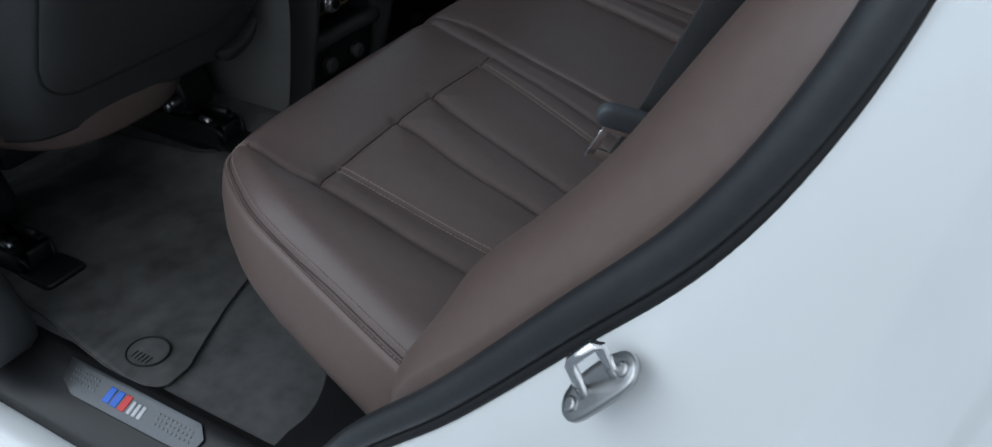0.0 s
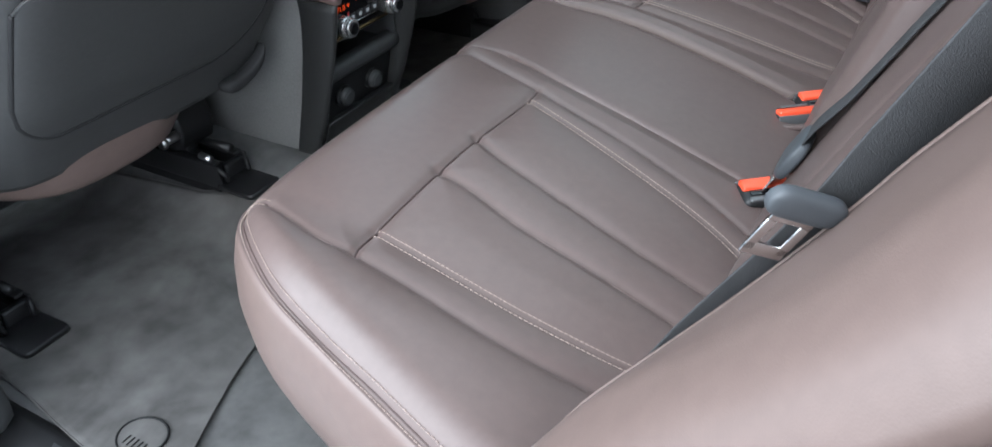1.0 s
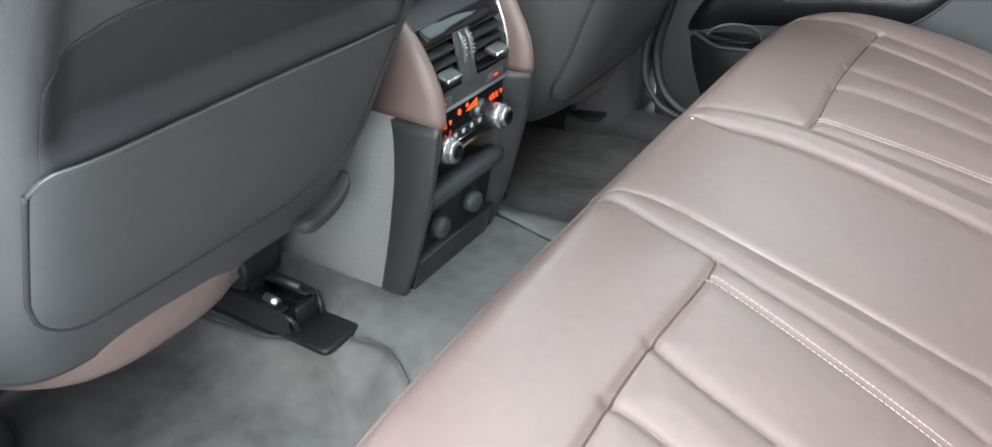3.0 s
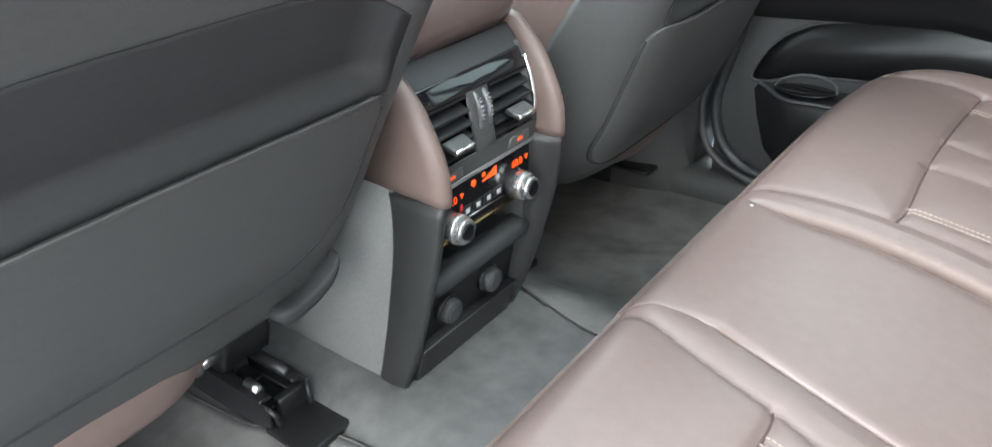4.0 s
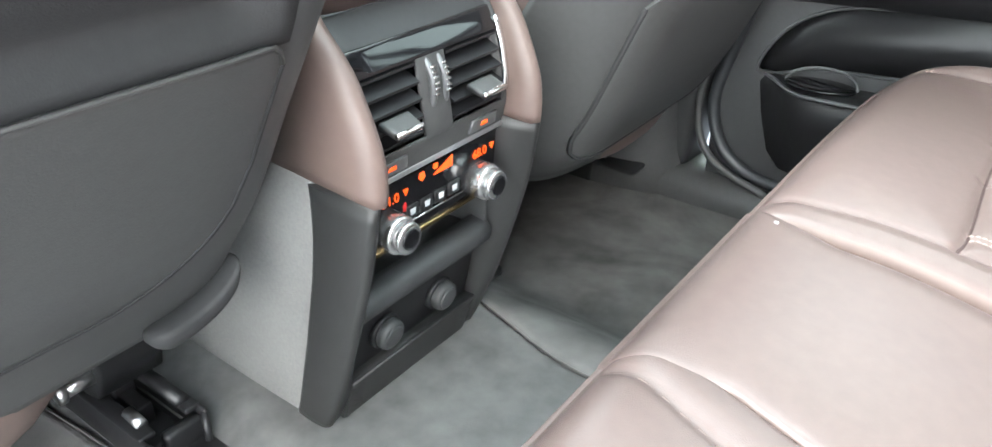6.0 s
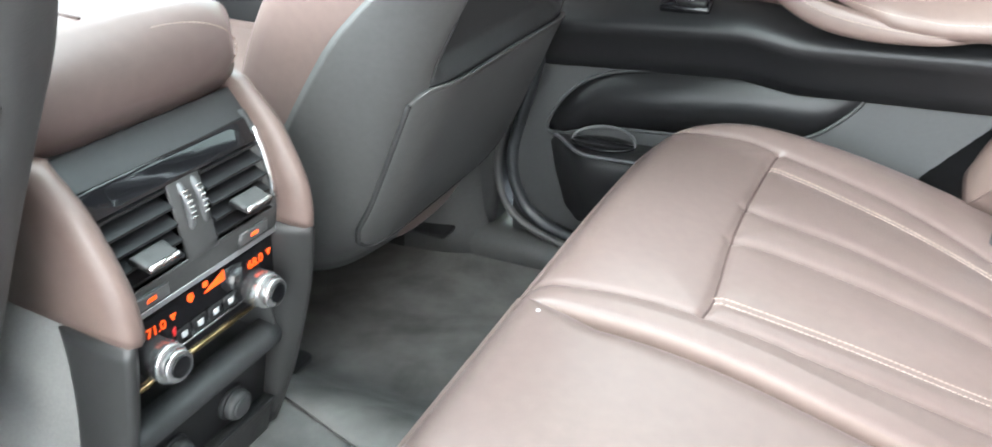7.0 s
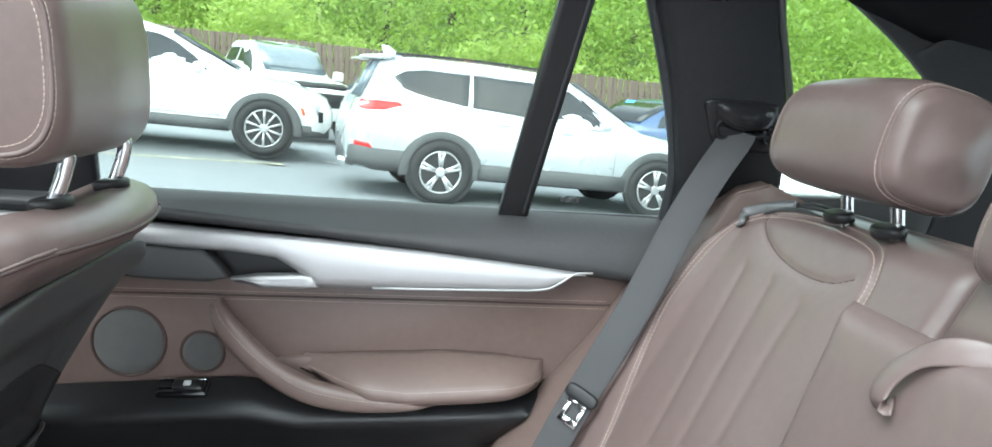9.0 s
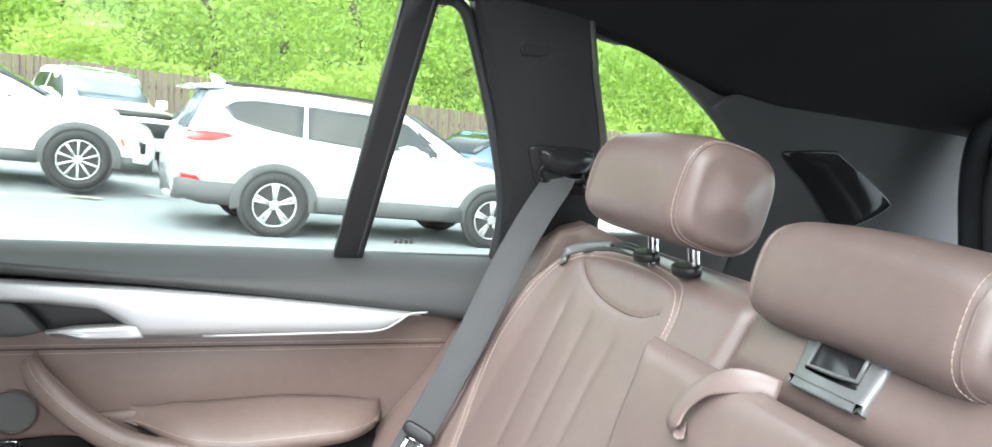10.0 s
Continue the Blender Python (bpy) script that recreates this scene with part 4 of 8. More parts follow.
def front_headrest(seat, cy):
    """A pillow with stitched end panels, the release button in the inboard one."""
    half, depth, tall, mid = (0.142, 0.072, 0.092, (-0.211, 1.394)) if cy > 0 else (0.146, 0.074, 0.092, (-0.199, 1.402))

    def at(s, g, k=1.0):
        c, d = math.cos(g), math.sin(g)
        e = max(0.0, (abs(s) - 0.84) / 0.16)
        w = k * (1 - 0.17 * (1 - math.sqrt(max(1 - e * e, 0.0))))
        deep = depth * (1 - 0.20 * smooth01((s * (1 if cy > 0 else -1) + 0.2) / 1.2))
        x = math.copysign(abs(c) ** 0.55, c) * deep * w
        z = math.copysign(abs(d) ** 0.62, d) * tall * w * (1 - 0.05 * c)
        return (mid[0] + x - 0.05 * z * (c > 0), cy + half * s, mid[1] + z)
    ss = [-math.cos(t) for t in np.linspace(0, math.pi, 31)]
    gs = [2 * math.pi * k / 44 for k in range(44)]
    body = part("headrest", loft([[at(s, g) for g in gs] for s in ss]), LEATHER, seat)
    for s in (-1, 1):
        edge = [at(s * 0.985, g) for g in gs] + [at(s * 0.985, 0)]
        inner = [(p[0], cy + s * (half + 0.0006), p[2]) for p in (at(s, g, 0.95) for g in gs + [0.0])]
        part("seam", tube([at(s * 0.993, g, 0.985) for g in gs] + [at(s * 0.993, 0, 0.985)], 0.0026, 6, caps=False), LEATHER, body)
        part("stitching", stitches([(p[0], p[1] + s * 0.0004, p[2]) for p in edge], (0, s, 0), width=0.0008), THREAD, body, "pale double stitching")
        part("stitching", stitches(inner, (0, s, 0), width=0.0008), THREAD, body, "pale double stitching")
    s = -1 if cy > 0 else 1
    y = cy + s * half
    lay = lambda u, v, w: (mid[0] - 0.013 + u, y + s * w, v + mid[1] - 1.402)
    frame_out = [tuple(q) for q in spline([(-0.021, 1.368), (-0.014, 1.361), (0.014, 1.361), (0.021, 1.368), (0.022, 1.43), (0.014, 1.437), (-0.014, 1.437), (-0.022, 1.43)], 40, True)]
    button = part("headrest_button", plate([(q[0] * 0.72, 1.399 + (q[1] - 1.399) * 0.85) for q in frame_out], lay, 0.006, 0.002), SHELL, body, "dark grey adjusting button")
    part("button_frame", plate(frame_out, lay, 0.0035, 0.0015), BLACK, body)


def front_seat(cy, slide=0.0, lift=0.0):
    seat = thing("front_seat", "brown leather front seat with dark plastic back shell and map pocket", "car seat", (-0.6, cy, 0.5), "front seats")

    ease = curve1([0.62, 0.725, 0.86, 0.94, 1.08, 1.15], [-0.060, -0.050, -0.032, -0.018, 0.0, 0.0])

    def back_line(z):
        """The driver's backrest is reclined a little further below."""
        return BACK(z) + (ease(z) if cy < 0 else 0.0)

    def bow(dy, z):
        """The top of the backrest curves forward towards its flanks."""
        return -0.045 * (dy / 0.2) ** 2 * smooth01((z - 1.17) / 0.07)

    def shell_at(u, v):
        z = 0.675 + 0.520 * v if cy > 0 else 0.663 + 0.532 * v
        a = -1 + 2 * u
        h = SHELL_HALF(z) + (0.036 * (1 - smooth01((z - 1.00) / 0.16)) if a > 0 and cy < 0 else 0.0)
        wrap = abs(a) ** (16 if a > 0 and cy < 0 else 9) * wrap_depth(z) / 0.085
        hollow = -0.026 * smooth01((z - 0.94) / 0.03) * (1 - smooth01((abs(a) - 0.62) / 0.16)) * (1 - smooth01((z - 1.08) / 0.06))
        low = (-0.03 if cy > 0 else -0.008) * (1 - smooth01(v / 0.10)) * (0.3 + 0.7 * abs(a))
        return (back_line(z) - 0.085 * wrap + hollow + low + 0.7 * bow(h * a, z), cy + h * a * (1 - 0.012 * wrap), z + (0.013 if cy > 0 else 0.0) * (a * a) * (1 - smooth01(v / 0.3)) - 0.024 * abs(a) ** 4 * smooth01((v - 0.75) / 0.25))
    part("back_shell", sheet(61, 61, shell_at, (-0.010, 0, 0.0)), SHELL, seat, "grey-black plastic back shell")

    # darker sheet laid in the hollow: its shade is put into the colour
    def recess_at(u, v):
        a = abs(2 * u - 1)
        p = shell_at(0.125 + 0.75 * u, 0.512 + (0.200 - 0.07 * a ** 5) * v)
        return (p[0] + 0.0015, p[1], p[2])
    part("recess_shade", sheet(41, 25, recess_at, (-0.002, 0, 0)), SHADE_AND_GRIP, seat, "darker sheet that paints the shade in the hollow above the map pocket")

    def pocket_at(u, v):
        a = -1 + 2 * u
        inboard = a * cy < 0
        half = (0.205 if cy < 0 else 0.196) if inboard else (0.189 if cy < 0 else 0.196)
        r = (0.105 if inboard else 0.062) if cy < 0 else (0.034 if inboard else 0.105)
        corner = r * (1 - math.sqrt(max(1 - (max(0.0, abs(a) - 1 + r / half) / (r / half)) ** 2, 0.0)))
        z0, z1 = (0.741 if cy < 0 else 0.731) + corner, (0.942 if cy < 0 else 0.946) - 0.004 * a * a - 0.016 * (max(0.0, abs(a) - 0.90) / 0.10) ** 2.5
        z = z0 + (z1 - z0) * v
        puff = 0.008 * (1 - abs(a) ** 6) * (0.35 + 0.65 * v) + 0.004
        wrap = (abs(a) * half / (SHELL_HALF(z) + (0.036 if a > 0 and cy < 0 else 0.0))) ** (16 if a > 0 and cy < 0 else 9) * wrap_depth(z) / 0.085
        return (back_line(z) - 0.085 * wrap + puff, cy + half * a, z)
    pocket = part("map_pocket", sheet(81, 33, pocket_at, (-0.006, 0, 0)), SHELL, seat, "flat grey map pocket panel")
    rim = [pocket_at(k / 60, 0.0) for k in range(61)]
    rim = [pocket_at(0, 1 - k / 20) for k in range(20)] + rim + [pocket_at(1, k / 20) for k in range(1, 21)]
    # dark tube paints the shadow line round the pocket
    part("pocket_edge_shade", tube([(p[0] - 0.002, p[1], p[2]) for p in rim], 0.0030, 6), SHADE_AND_GRIP, pocket)
    part("pocket_lip", tube([pocket_at(k / 60, 1.0) for k in range(61)], 0.0016, 6), SHELL, pocket)

    # leather body of the backrest in front of the shell: one side profile carried across, rounded at both flanks
    rear = [(back_line(z) - 0.030 + 0.014 * smooth01((z - 1.115) / 0.035) - 0.05 * (1 - smooth01((z - 0.88) / 0.16)), z) for z in np.linspace(0.74, 1.15, 12)]
    sink = 0.021 if cy > 0 else 0.0
    apex = (-0.168, 1.286 - sink)
    rear += [(-0.190, 1.186 - 0.2 * sink), (-0.160, 1.218 - 0.6 * sink), (-0.134, 1.242 - 0.9 * sink), (-0.126, 1.260 - sink), (-0.138, 1.278 - sink), apex]
    front = [apex, (-0.205, 1.274 - 0.95 * sink), (-0.258, 1.242 - 0.7 * sink), (-0.320, 1.198 - 0.35 * sink), (-0.366, 1.160), (-0.43, 1.10), (-0.50, 1.02), (-0.55, 0.93), (-0.585, 0.84), (-0.600, 0.74)]

    def even(points, count):
        q = np.array([tuple(p) for p in spline(points, 160)])
        run = np.concatenate(([0], np.cumsum(np.linalg.norm(np.diff(q, axis=0), axis=1))))
        return [(float(np.interp(t, run, q[:, 0])), float(np.interp(t, run, q[:, 1]))) for t in np.linspace(0, run[-1], count)]

    profile = even(rear, 45) + even(front, 46)[1:]
    spine = [tuple(q) for q in spline([(-0.535, 0.77), (-0.43, 0.99), (-0.33, 1.105), (-0.21, 1.225)], 60)]

    def drawn_in(p, d):
        best = None
        for (x0, z0), (x1, z1) in zip(spine[:-1], spine[1:]):
            t = min(max(((p[0] - x0) * (x1 - x0) + (p[1] - z0) * (z1 - z0)) / ((x1 - x0) ** 2 + (z1 - z0) ** 2), 0), 1)
            q = (x0 + t * (x1 - x0), z0 + t * (z1 - z0))
            g = math.hypot(q[0] - p[0], q[1] - p[1])
            if best is None or g < best[0]:
                best = (g, q)
        g, q = best
        f = min(d / (g + 1e-6), 0.95)
        return (p[0] + (q[0] - p[0]) * f, p[1] + (q[1] - p[1]) * f)

    def flank(z):
        return flank_curve(z)

    rings = []
    for a in list(-np.cos(np.linspace(0, math.pi, 25))):
        e = max(0.0, (abs(a) - 0.80) / 0.20)
        d = 0.030 * (1 - math.sqrt(max(1 - e * e, 0.0)))
        rings.append([(q[0] + bow(a * 0.2, q[1]), cy + a * flank(q[1]) * (1 - 0.04 * smooth01((q[0] + 0.30) / 0.2)), q[1]) for q in (drawn_in(p, d) for p in profile)])
    for s in (1, -1):
        for d in (0.034,):
            mid = [(q[0] + bow(0.2, q[1]), cy + s * (flank(q[1]) * (1 - 0.04 * smooth01((q[0] + 0.30) / 0.2)) + 0.001), q[1]) for q in (drawn_in(p, d) for p in profile)]
            rings = rings + [mid] if s > 0 else [mid] + rings
    verts, faces = loft(rings, caps=False)
    faces = [f[::-1] for f in faces]
    n = len(profile)
    for base, turn in ((0, 1), ((len(rings) - 1) * n, -1)):
        for k in range(n // 2 - 1):
            quad = (base + k, base + k + 1, base + n - 2 - k, base + n - 1 - k)
            faces.append(quad[::turn])
    body = part("backrest", (verts, faces), LEATHER, seat)
    skin = BVHTree.FromPolygons([Vector(v) for v in verts], faces)

    def on_flank(x, z, s, out=0.0):
        spot = skin.ray_cast(Vector((x, cy + s * 0.5, z)), Vector((0, -s, 0)))[0]
        return (x, (spot.y if spot else cy + s * 0.2) + s * out, z)

    for s in (1, -1):
        cap = spline([(-0.40, 1.128), (-0.326, 1.170 - 0.3 * sink), (-0.269, 1.199 - 0.5 * sink), (-0.225, 1.220 - 0.7 * sink), (-0.195, 1.233 - 0.85 * sink)], 40)
        hind = [skin.ray_cast(Vector((0.2, cy + s * q, z - 0.9 * sink)), Vector((-1, 0, 0)))[0] for q, z in ((0.186, 1.243), (0.165, 1.249), (0.14, 1.252))]
        way = spline([on_flank(q[0], q[1], s) for q in cap[::6]] + [tuple(q) for q in hind if q], 60)
        part("side_seam", tube([on_flank(q[0], q[1], s) for q in spline([(-0.43, 1.108), (-0.378, 1.118), (-0.305, 1.128), (-0.25, 1.133)], 24)], 0.0013, 6), SEAM, body)
        part("cap_seam", tube([tuple(q) for q in way], 0.0024, 6), SEAM, body)
        part("cap_piping", tube([(q[0], q[1], q[2] + 0.0035) for q in way[4:]], 0.0020, 6), LEATHER, body)
    hind = [skin.ray_cast(Vector((0.2, cy + q, 1.252 - 0.9 * sink)), Vector((-1, 0, 0)))[0] for q in np.linspace(-0.14, 0.14, 20)]
    part("cap_seam", tube([tuple(q) for q in hind if q], 0.0024, 6), SEAM, body)
    # seat cushion, brown below the shell, and the tray under it
    rings = []
    for k in range(13):
        t = k / 12
        z = 0.672 + 0.062 * t if cy > 0 else 0.624 + 0.085 * t
        half = 0.196 * math.sqrt(1 - (1 - t) ** 2 * 0.25)
        back = (-0.446 if cy > 0 else -0.512) + 0.030 * math.sin(math.pi * min(0.25 + t, 1) / 2)
        ring = [(-0.98, cy * 1.07 - half, z), (-0.98, cy * 1.07 + half, z)] + [(back - 0.08 * abs(q) ** 3, cy * 1.07 - half * q, z + 0.022 * abs(q) ** 4 * (1 - t)) for q in np.linspace(-1, 1, 15)]
        rings.append(ring)
    part("cushion", loft(rings), LEATHER_SIDE, seat)
    rings = []
    for k in range(21):
        t = k / 20
        x = -1.04 + 0.54 * t
        e = math.sqrt(max(1 - max(0.0, (abs(2 * t - 1) - 0.75) / 0.25) ** 2, 0.02))
        ring = []
        for q in range(28):
            g = 2 * math.pi * q / 28
            c, sn = math.cos(g), math.sin(g)
            ring.append((x, cy + math.copysign(abs(c) ** 0.35, c) * 0.245 * (0.9 + 0.1 * e), 0.760 + math.copysign(abs(sn) ** 0.5, sn) * (0.090 if sn > 0 else 0.085) * e + 0.05 * (abs(c) ** 6) * (sn > 0) * e))
        rings.append(ring)
    part("cushion", loft(rings), LEATHER, seat)
    part("under_tray", block((-0.95, cy - 0.17, 0.560), (-0.66, cy + 0.17, 0.644), 0.012), BLACK, seat)
    inner = -1 if cy > 0 else 1
    if lift:
        # curved grip that hangs off the inboard corner of the shell
        rings = []
        for q in spline([(-0.466, 0.236, 0.716), (-0.470, 0.226, 0.698), (-0.474, 0.208, 0.683), (-0.477, 0.186, 0.674), (-0.477, 0.168, 0.672), (-0.476, 0.152, 0.675)], 24):
            e = (len(rings) / 23 - 0.5) * 2
            t = math.sqrt(max(1 - abs(e) ** 5, 0.05))
            rings.append([(q[0] + 0.018 * t * math.copysign(abs(math.cos(g)) ** 0.6, math.cos(g)) + 0.35 * 0.016 * t * math.sin(g), cy + inner * q[1], q[2] + 0.013 * t * math.copysign(abs(math.sin(g)) ** 0.7, math.sin(g))) for g in np.linspace(0, 2 * math.pi, 16, endpoint=False)])
        part("release_lever", loft(rings), SHADE_AND_GRIP, seat, "dark grey plastic release grip")
    front_headrest(seat, cy)
    for dy in (-0.072, 0.080):
        part("post", tube(spline([(-0.188, cy + dy, 1.35), (-0.165, cy + dy, 1.315), (-0.182, cy + dy, 1.255)], 8), 0.0075, 12), CHROME, seat, "chrome headrest post")
        top = skin.ray_cast(Vector((-0.180, cy + dy, 1.5)), Vector((0, 0, -1)))[0].z
        part("post_collar", moved(plate(ring_path(0, 0, 0.026, 20, 0.018), lambda u, v, w: (v, u, w), 0.010, 0.003), Matrix.Translation((-0.180, cy + dy, top - 0.002)) @ Matrix.Rotation(radians(-8), 4, "Y")), BLACK, seat, "black plastic collar")

    # each seat stands at its own setting of slide and height
    for ob in seat.children_recursive:
        ob.data.transform(Matrix.Translation((slide, 0, lift)))


front_seat(-0.413, -0.02, 0.06)
front_seat(0.413)

# ---- centre console with the rear air and climate unit ----
CY = -0.012
console = thing("centre_console", "centre console with rear vents, climate dials and two sockets", "car console", (-0.6, CY, 0.56))
FACE = curve1([0.54, 0.58, 0.62, 0.66, 0.72, 0.80, 0.86], [-0.460, -0.447, -0.436, -0.426, -0.416, -0.411, -0.408])
CHEEK_FRONT = curve1([0.545, 0.58, 0.64, 0.70, 0.76, 0.80, 0.835, 0.86], [-0.462, -0.444, -0.419, -0.399, -0.381, -0.373, -0.367, -0.364])
CHEEK_REAR = curve1([0.545, 0.57, 0.66, 0.75, 0.80, 0.835, 0.86], [-0.505, -0.494, -0.467, -0.446, -0.440, -0.441, -0.446])


def pillar_side(s):
    # tapered side cheek of the lower unit
    rings = []
    for z in np.linspace(0.552, 0.838, 21):
        f, r, g = CHEEK_FRONT(z), CHEEK_REAR(z), FACE(z)
        half = 0.117 + 0.003 * math.sin((z - 0.55) / 0.28 * math.pi)
        g = min(g + 0.002, f - 0.004)
        rings.append([(r, CY + s * (half - 0.006), z), (r + 0.001, CY + s * (half - 0.001), z), (r + 0.004, CY + s * half, z), ((r + f) / 2, CY + s * (half + 0.001), z), (f - 0.006, CY + s * half, z), (f - 0.002, CY + s * (half - 0.002), z), (f, CY + s * (half - 0.006), z),
                      (f - 0.002, CY + s * (half - 0.011), z), (g, CY + s * (half - 0.023), z), (g - 0.03, CY + s * (half - 0.024), z), (r, CY + s * (half - 0.024), z)])
    sh = loft(rings)
    if s < 0:
        sh = (sh[0], [tuple(reversed(q)) for q in sh[1]])
    return sh


for s in (-1, 1):
    part("side_cheek", pillar_side(s), CHEEK, console, "grained black plastic side cheek")
part("core", join(block((-0.95, CY - 0.098, 0.555), (-0.508, CY + 0.098, 0.93), 0.006), block((-0.52, CY - 0.097, 0.555), (-0.468, CY + 0.097, 0.690), 0.004), block((-0.52, CY - 0.097, 0.762), (-0.450, CY + 0.097, 0.93), 0.004)), BLACK, console)
for s in (-1, 1):
    part("felt_side", plate([(-1.05, 0.53), (-0.490, 0.53), (-0.476, 0.60), (-0.456, 0.68), (-0.440, 0.76), (-0.436, 0.83), (-0.45, 0.89), (-1.05, 0.91)], lambda u, v, w, s=s: (u, CY + s * (0.104 + w), v), 0.010, 0.004), CONSOLE_FELT, console, "grey felt console side")


def face_place(u, v, w):
    return (FACE(v) + w, CY + u, v)


def leaned(outline, depth, bevel=0.003):
    return plate(outline, face_place, depth, bevel)


part("foot_panel", plate([(-0.096, 0.550), (0.096, 0.550), (0.096, 0.612), (-0.096, 0.612)], lambda u, v, w: face_place(u, v, w - 0.020), 0.022, 0.004), CHEEK, console)
part("foot_step", leaned([(-0.094, 0.606), (0.094, 0.606), (0.094, 0.614), (-0.094, 0.614)], 0.0045, 0.002), CHEEK, console)
part("socket_panel", plate([(-0.095, 0.610), (0.095, 0.610), (0.095, 0.692), (-0.095, 0.692)], lambda u, v, w: face_place(u, v, w - 0.018), 0.006, 0.0005), BLACK, console)
for y in (-0.041, 0.041):
    seat_m = Matrix.Translation((FACE(0.647) - 0.013, CY + y - 0.003, 0.647)) @ Matrix.Rotation(radians(8), 4, "Y")
    collar = part("socket", moved(plate(ring_path(0, 0, 0.0195, 28), lambda u, v, w: (w, u, v), 0.007, 0.002), seat_m), BLACK, console, "round power socket")
    part("socket_cap", moved(join(plate(ring_path(0, 0, 0.0165, 28), lambda u, v, w: (w, u, v), 0.017, 0.004), plate(ring_path(0, 0, 0.0120, 24), lambda u, v, w: (w + 0.016, u, v), 0.0025, 0.001)), seat_m), SOFT_BLACK, collar, "black socket cap")
# open tray: sloping lip, floor, hollow behind and side walls
rings = [[(FACE(0.692) - 0.030, CY + y, 0.690), (FACE(0.692) + 0.001, CY + y, 0.690), (FACE(0.70) + 0.006, CY + y, 0.696), (FACE(0.71) + 0.007, CY + y, 0.709), (FACE(0.71) + 0.002, CY + y, 0.716), (FACE(0.72) - 0.020, CY + y, 0.719), (FACE(0.72) - 0.024, CY + y, 0.712)] for y in np.linspace(-0.094, 0.094, 13)]
part("tray_lip", loft(rings), SOFT_BLACK, console, "sloping lip of the open tray")
part("tray_floor", block((-0.500, CY - 0.093, 0.700), (-0.436, CY + 0.093, 0.708), 0.002), SOFT_BLACK, console)
part("tray_back", block((-0.506, CY - 0.093, 0.700), (-0.496, CY + 0.093, 0.770), 0.002), BLACK, console)
for s in (-1, 1):
    part("tray_wall", block((-0.500, CY + s * 0.0925 - 0.0015, 0.694), (FACE(0.72) - 0.001, CY + s * 0.0925 + 0.0015, 0.765), 0.001), SOFT_BLACK, console)
part("tray_roof", block((-0.500, CY - 0.092, 0.755), (-0.414, CY + 0.092, 0.760), 0.001), BLACK, console)
# climate panel
panel = part("climate_panel", leaned([(-0.094, 0.758), (0.094, 0.758), (0.094, 0.828), (-0.094, 0.828)], 0.003, 0.001), GLOSS_BLACK, console, "gloss black climate panel")
for y in (-0.0625, 0.0625):
    z = 0.783
    x = FACE(z) + 0.002
    base = moved(plate(ring_path(0, 0, 0.0182, 30), lambda u, v, w: (w, u, v), 0.022, 0.003), Matrix.Translation((x, CY + y, z)))
    dial = part("dial", base, DIAL, panel, "knurled satin metal dial")
    rings = [moved(plate(ring_path(0, 0, 0.0148, 30), lambda u, v, w: (w, u, v), 0.008, 0.002), Matrix.Translation((x + 0.022, CY + y, z)))]
    part("dial_rim", rings[0], DIAL, dial)
    part("dial_face", moved(plate(ring_path(0, 0, 0.0100, 24), lambda u, v, w: (w, u, v), 0.0015, 0.0005), Matrix.Translation((x + 0.030, CY + y, z))), GLOSS_BLACK, dial)
for k in range(4):
    y = -0.030 + 0.0195 * k
    key = part("key", leaned([(y - 0.008, 0.780), (y + 0.008, 0.780), (y + 0.008, 0.793), (y - 0.008, 0.793)], 0.0055, 0.001), BLACK, panel)
    part("key_symbol", leaned([(y - 0.003, 0.784), (y + 0.003, 0.784), (y + 0.0035, 0.790), (y - 0.0035, 0.790)], 0.0062, 0.0003), PALE, key)
part("chrome_line", leaned([(-0.040, 0.7765), (0.042, 0.7765), (0.042, 0.7785), (-0.040, 0.7785)], 0.0062, 0.0005), CHROME, panel)
part("heat_mark", leaned([(-0.0405, 0.790), (-0.0375, 0.790), (-0.0375, 0.799), (-0.0405, 0.796)], 0.0045, 0.0004), CRIMSON, panel)
part("gold_line", leaned([(-0.088, 0.7600), (0.092, 0.7600), (0.092, 0.7650), (-0.088, 0.7650)], 0.0065, 0.002), BRASS, panel, "warm shining lower edge of the panel")


def lettering(name, text, size, y, z, mat, parent, lift):
    curve = bpy.data.curves.new(name, "FONT")
    curve.body, curve.size, curve.extrude, curve.align_x = text, size, 0.0003, "CENTER"
    tmp = new(name, curve)
    bpy.context.view_layer.update()
    mesh = bpy.data.meshes.new_from_object(tmp.evaluated_get(bpy.context.evaluated_depsgraph_get()))
    bpy.data.objects.remove(tmp)
    verts = [(FACE(z) + lift + v.co.z, CY + y + v.co.x, z + v.co.y) for v in mesh.vertices]
    faces = [tuple(p.vertices) for p in mesh.polygons]
    bpy.data.meshes.remove(mesh)
    return part(name, (verts, faces), mat, parent, smooth=False)


lettering("display_digit", "71.0", 0.0125, -0.0570, 0.8045, AMBER, panel, 0.0042)
lettering("display_digit", "68.0", 0.0125, 0.0675, 0.8045, AMBER, panel, 0.0042)
for y in (-0.0375, 0.0870):
    part("display_arrow", leaned([(y - 0.003, 0.8120), (y, 0.8055), (y + 0.003, 0.8120)], 0.0042, 0.0003), AMBER, panel)
part("display_fan", leaned([(-0.020, 0.815), (-0.016, 0.811), (-0.012, 0.815), (-0.0135, 0.820), (-0.0185, 0.820)], 0.0042, 0.0003), AMBER, panel)
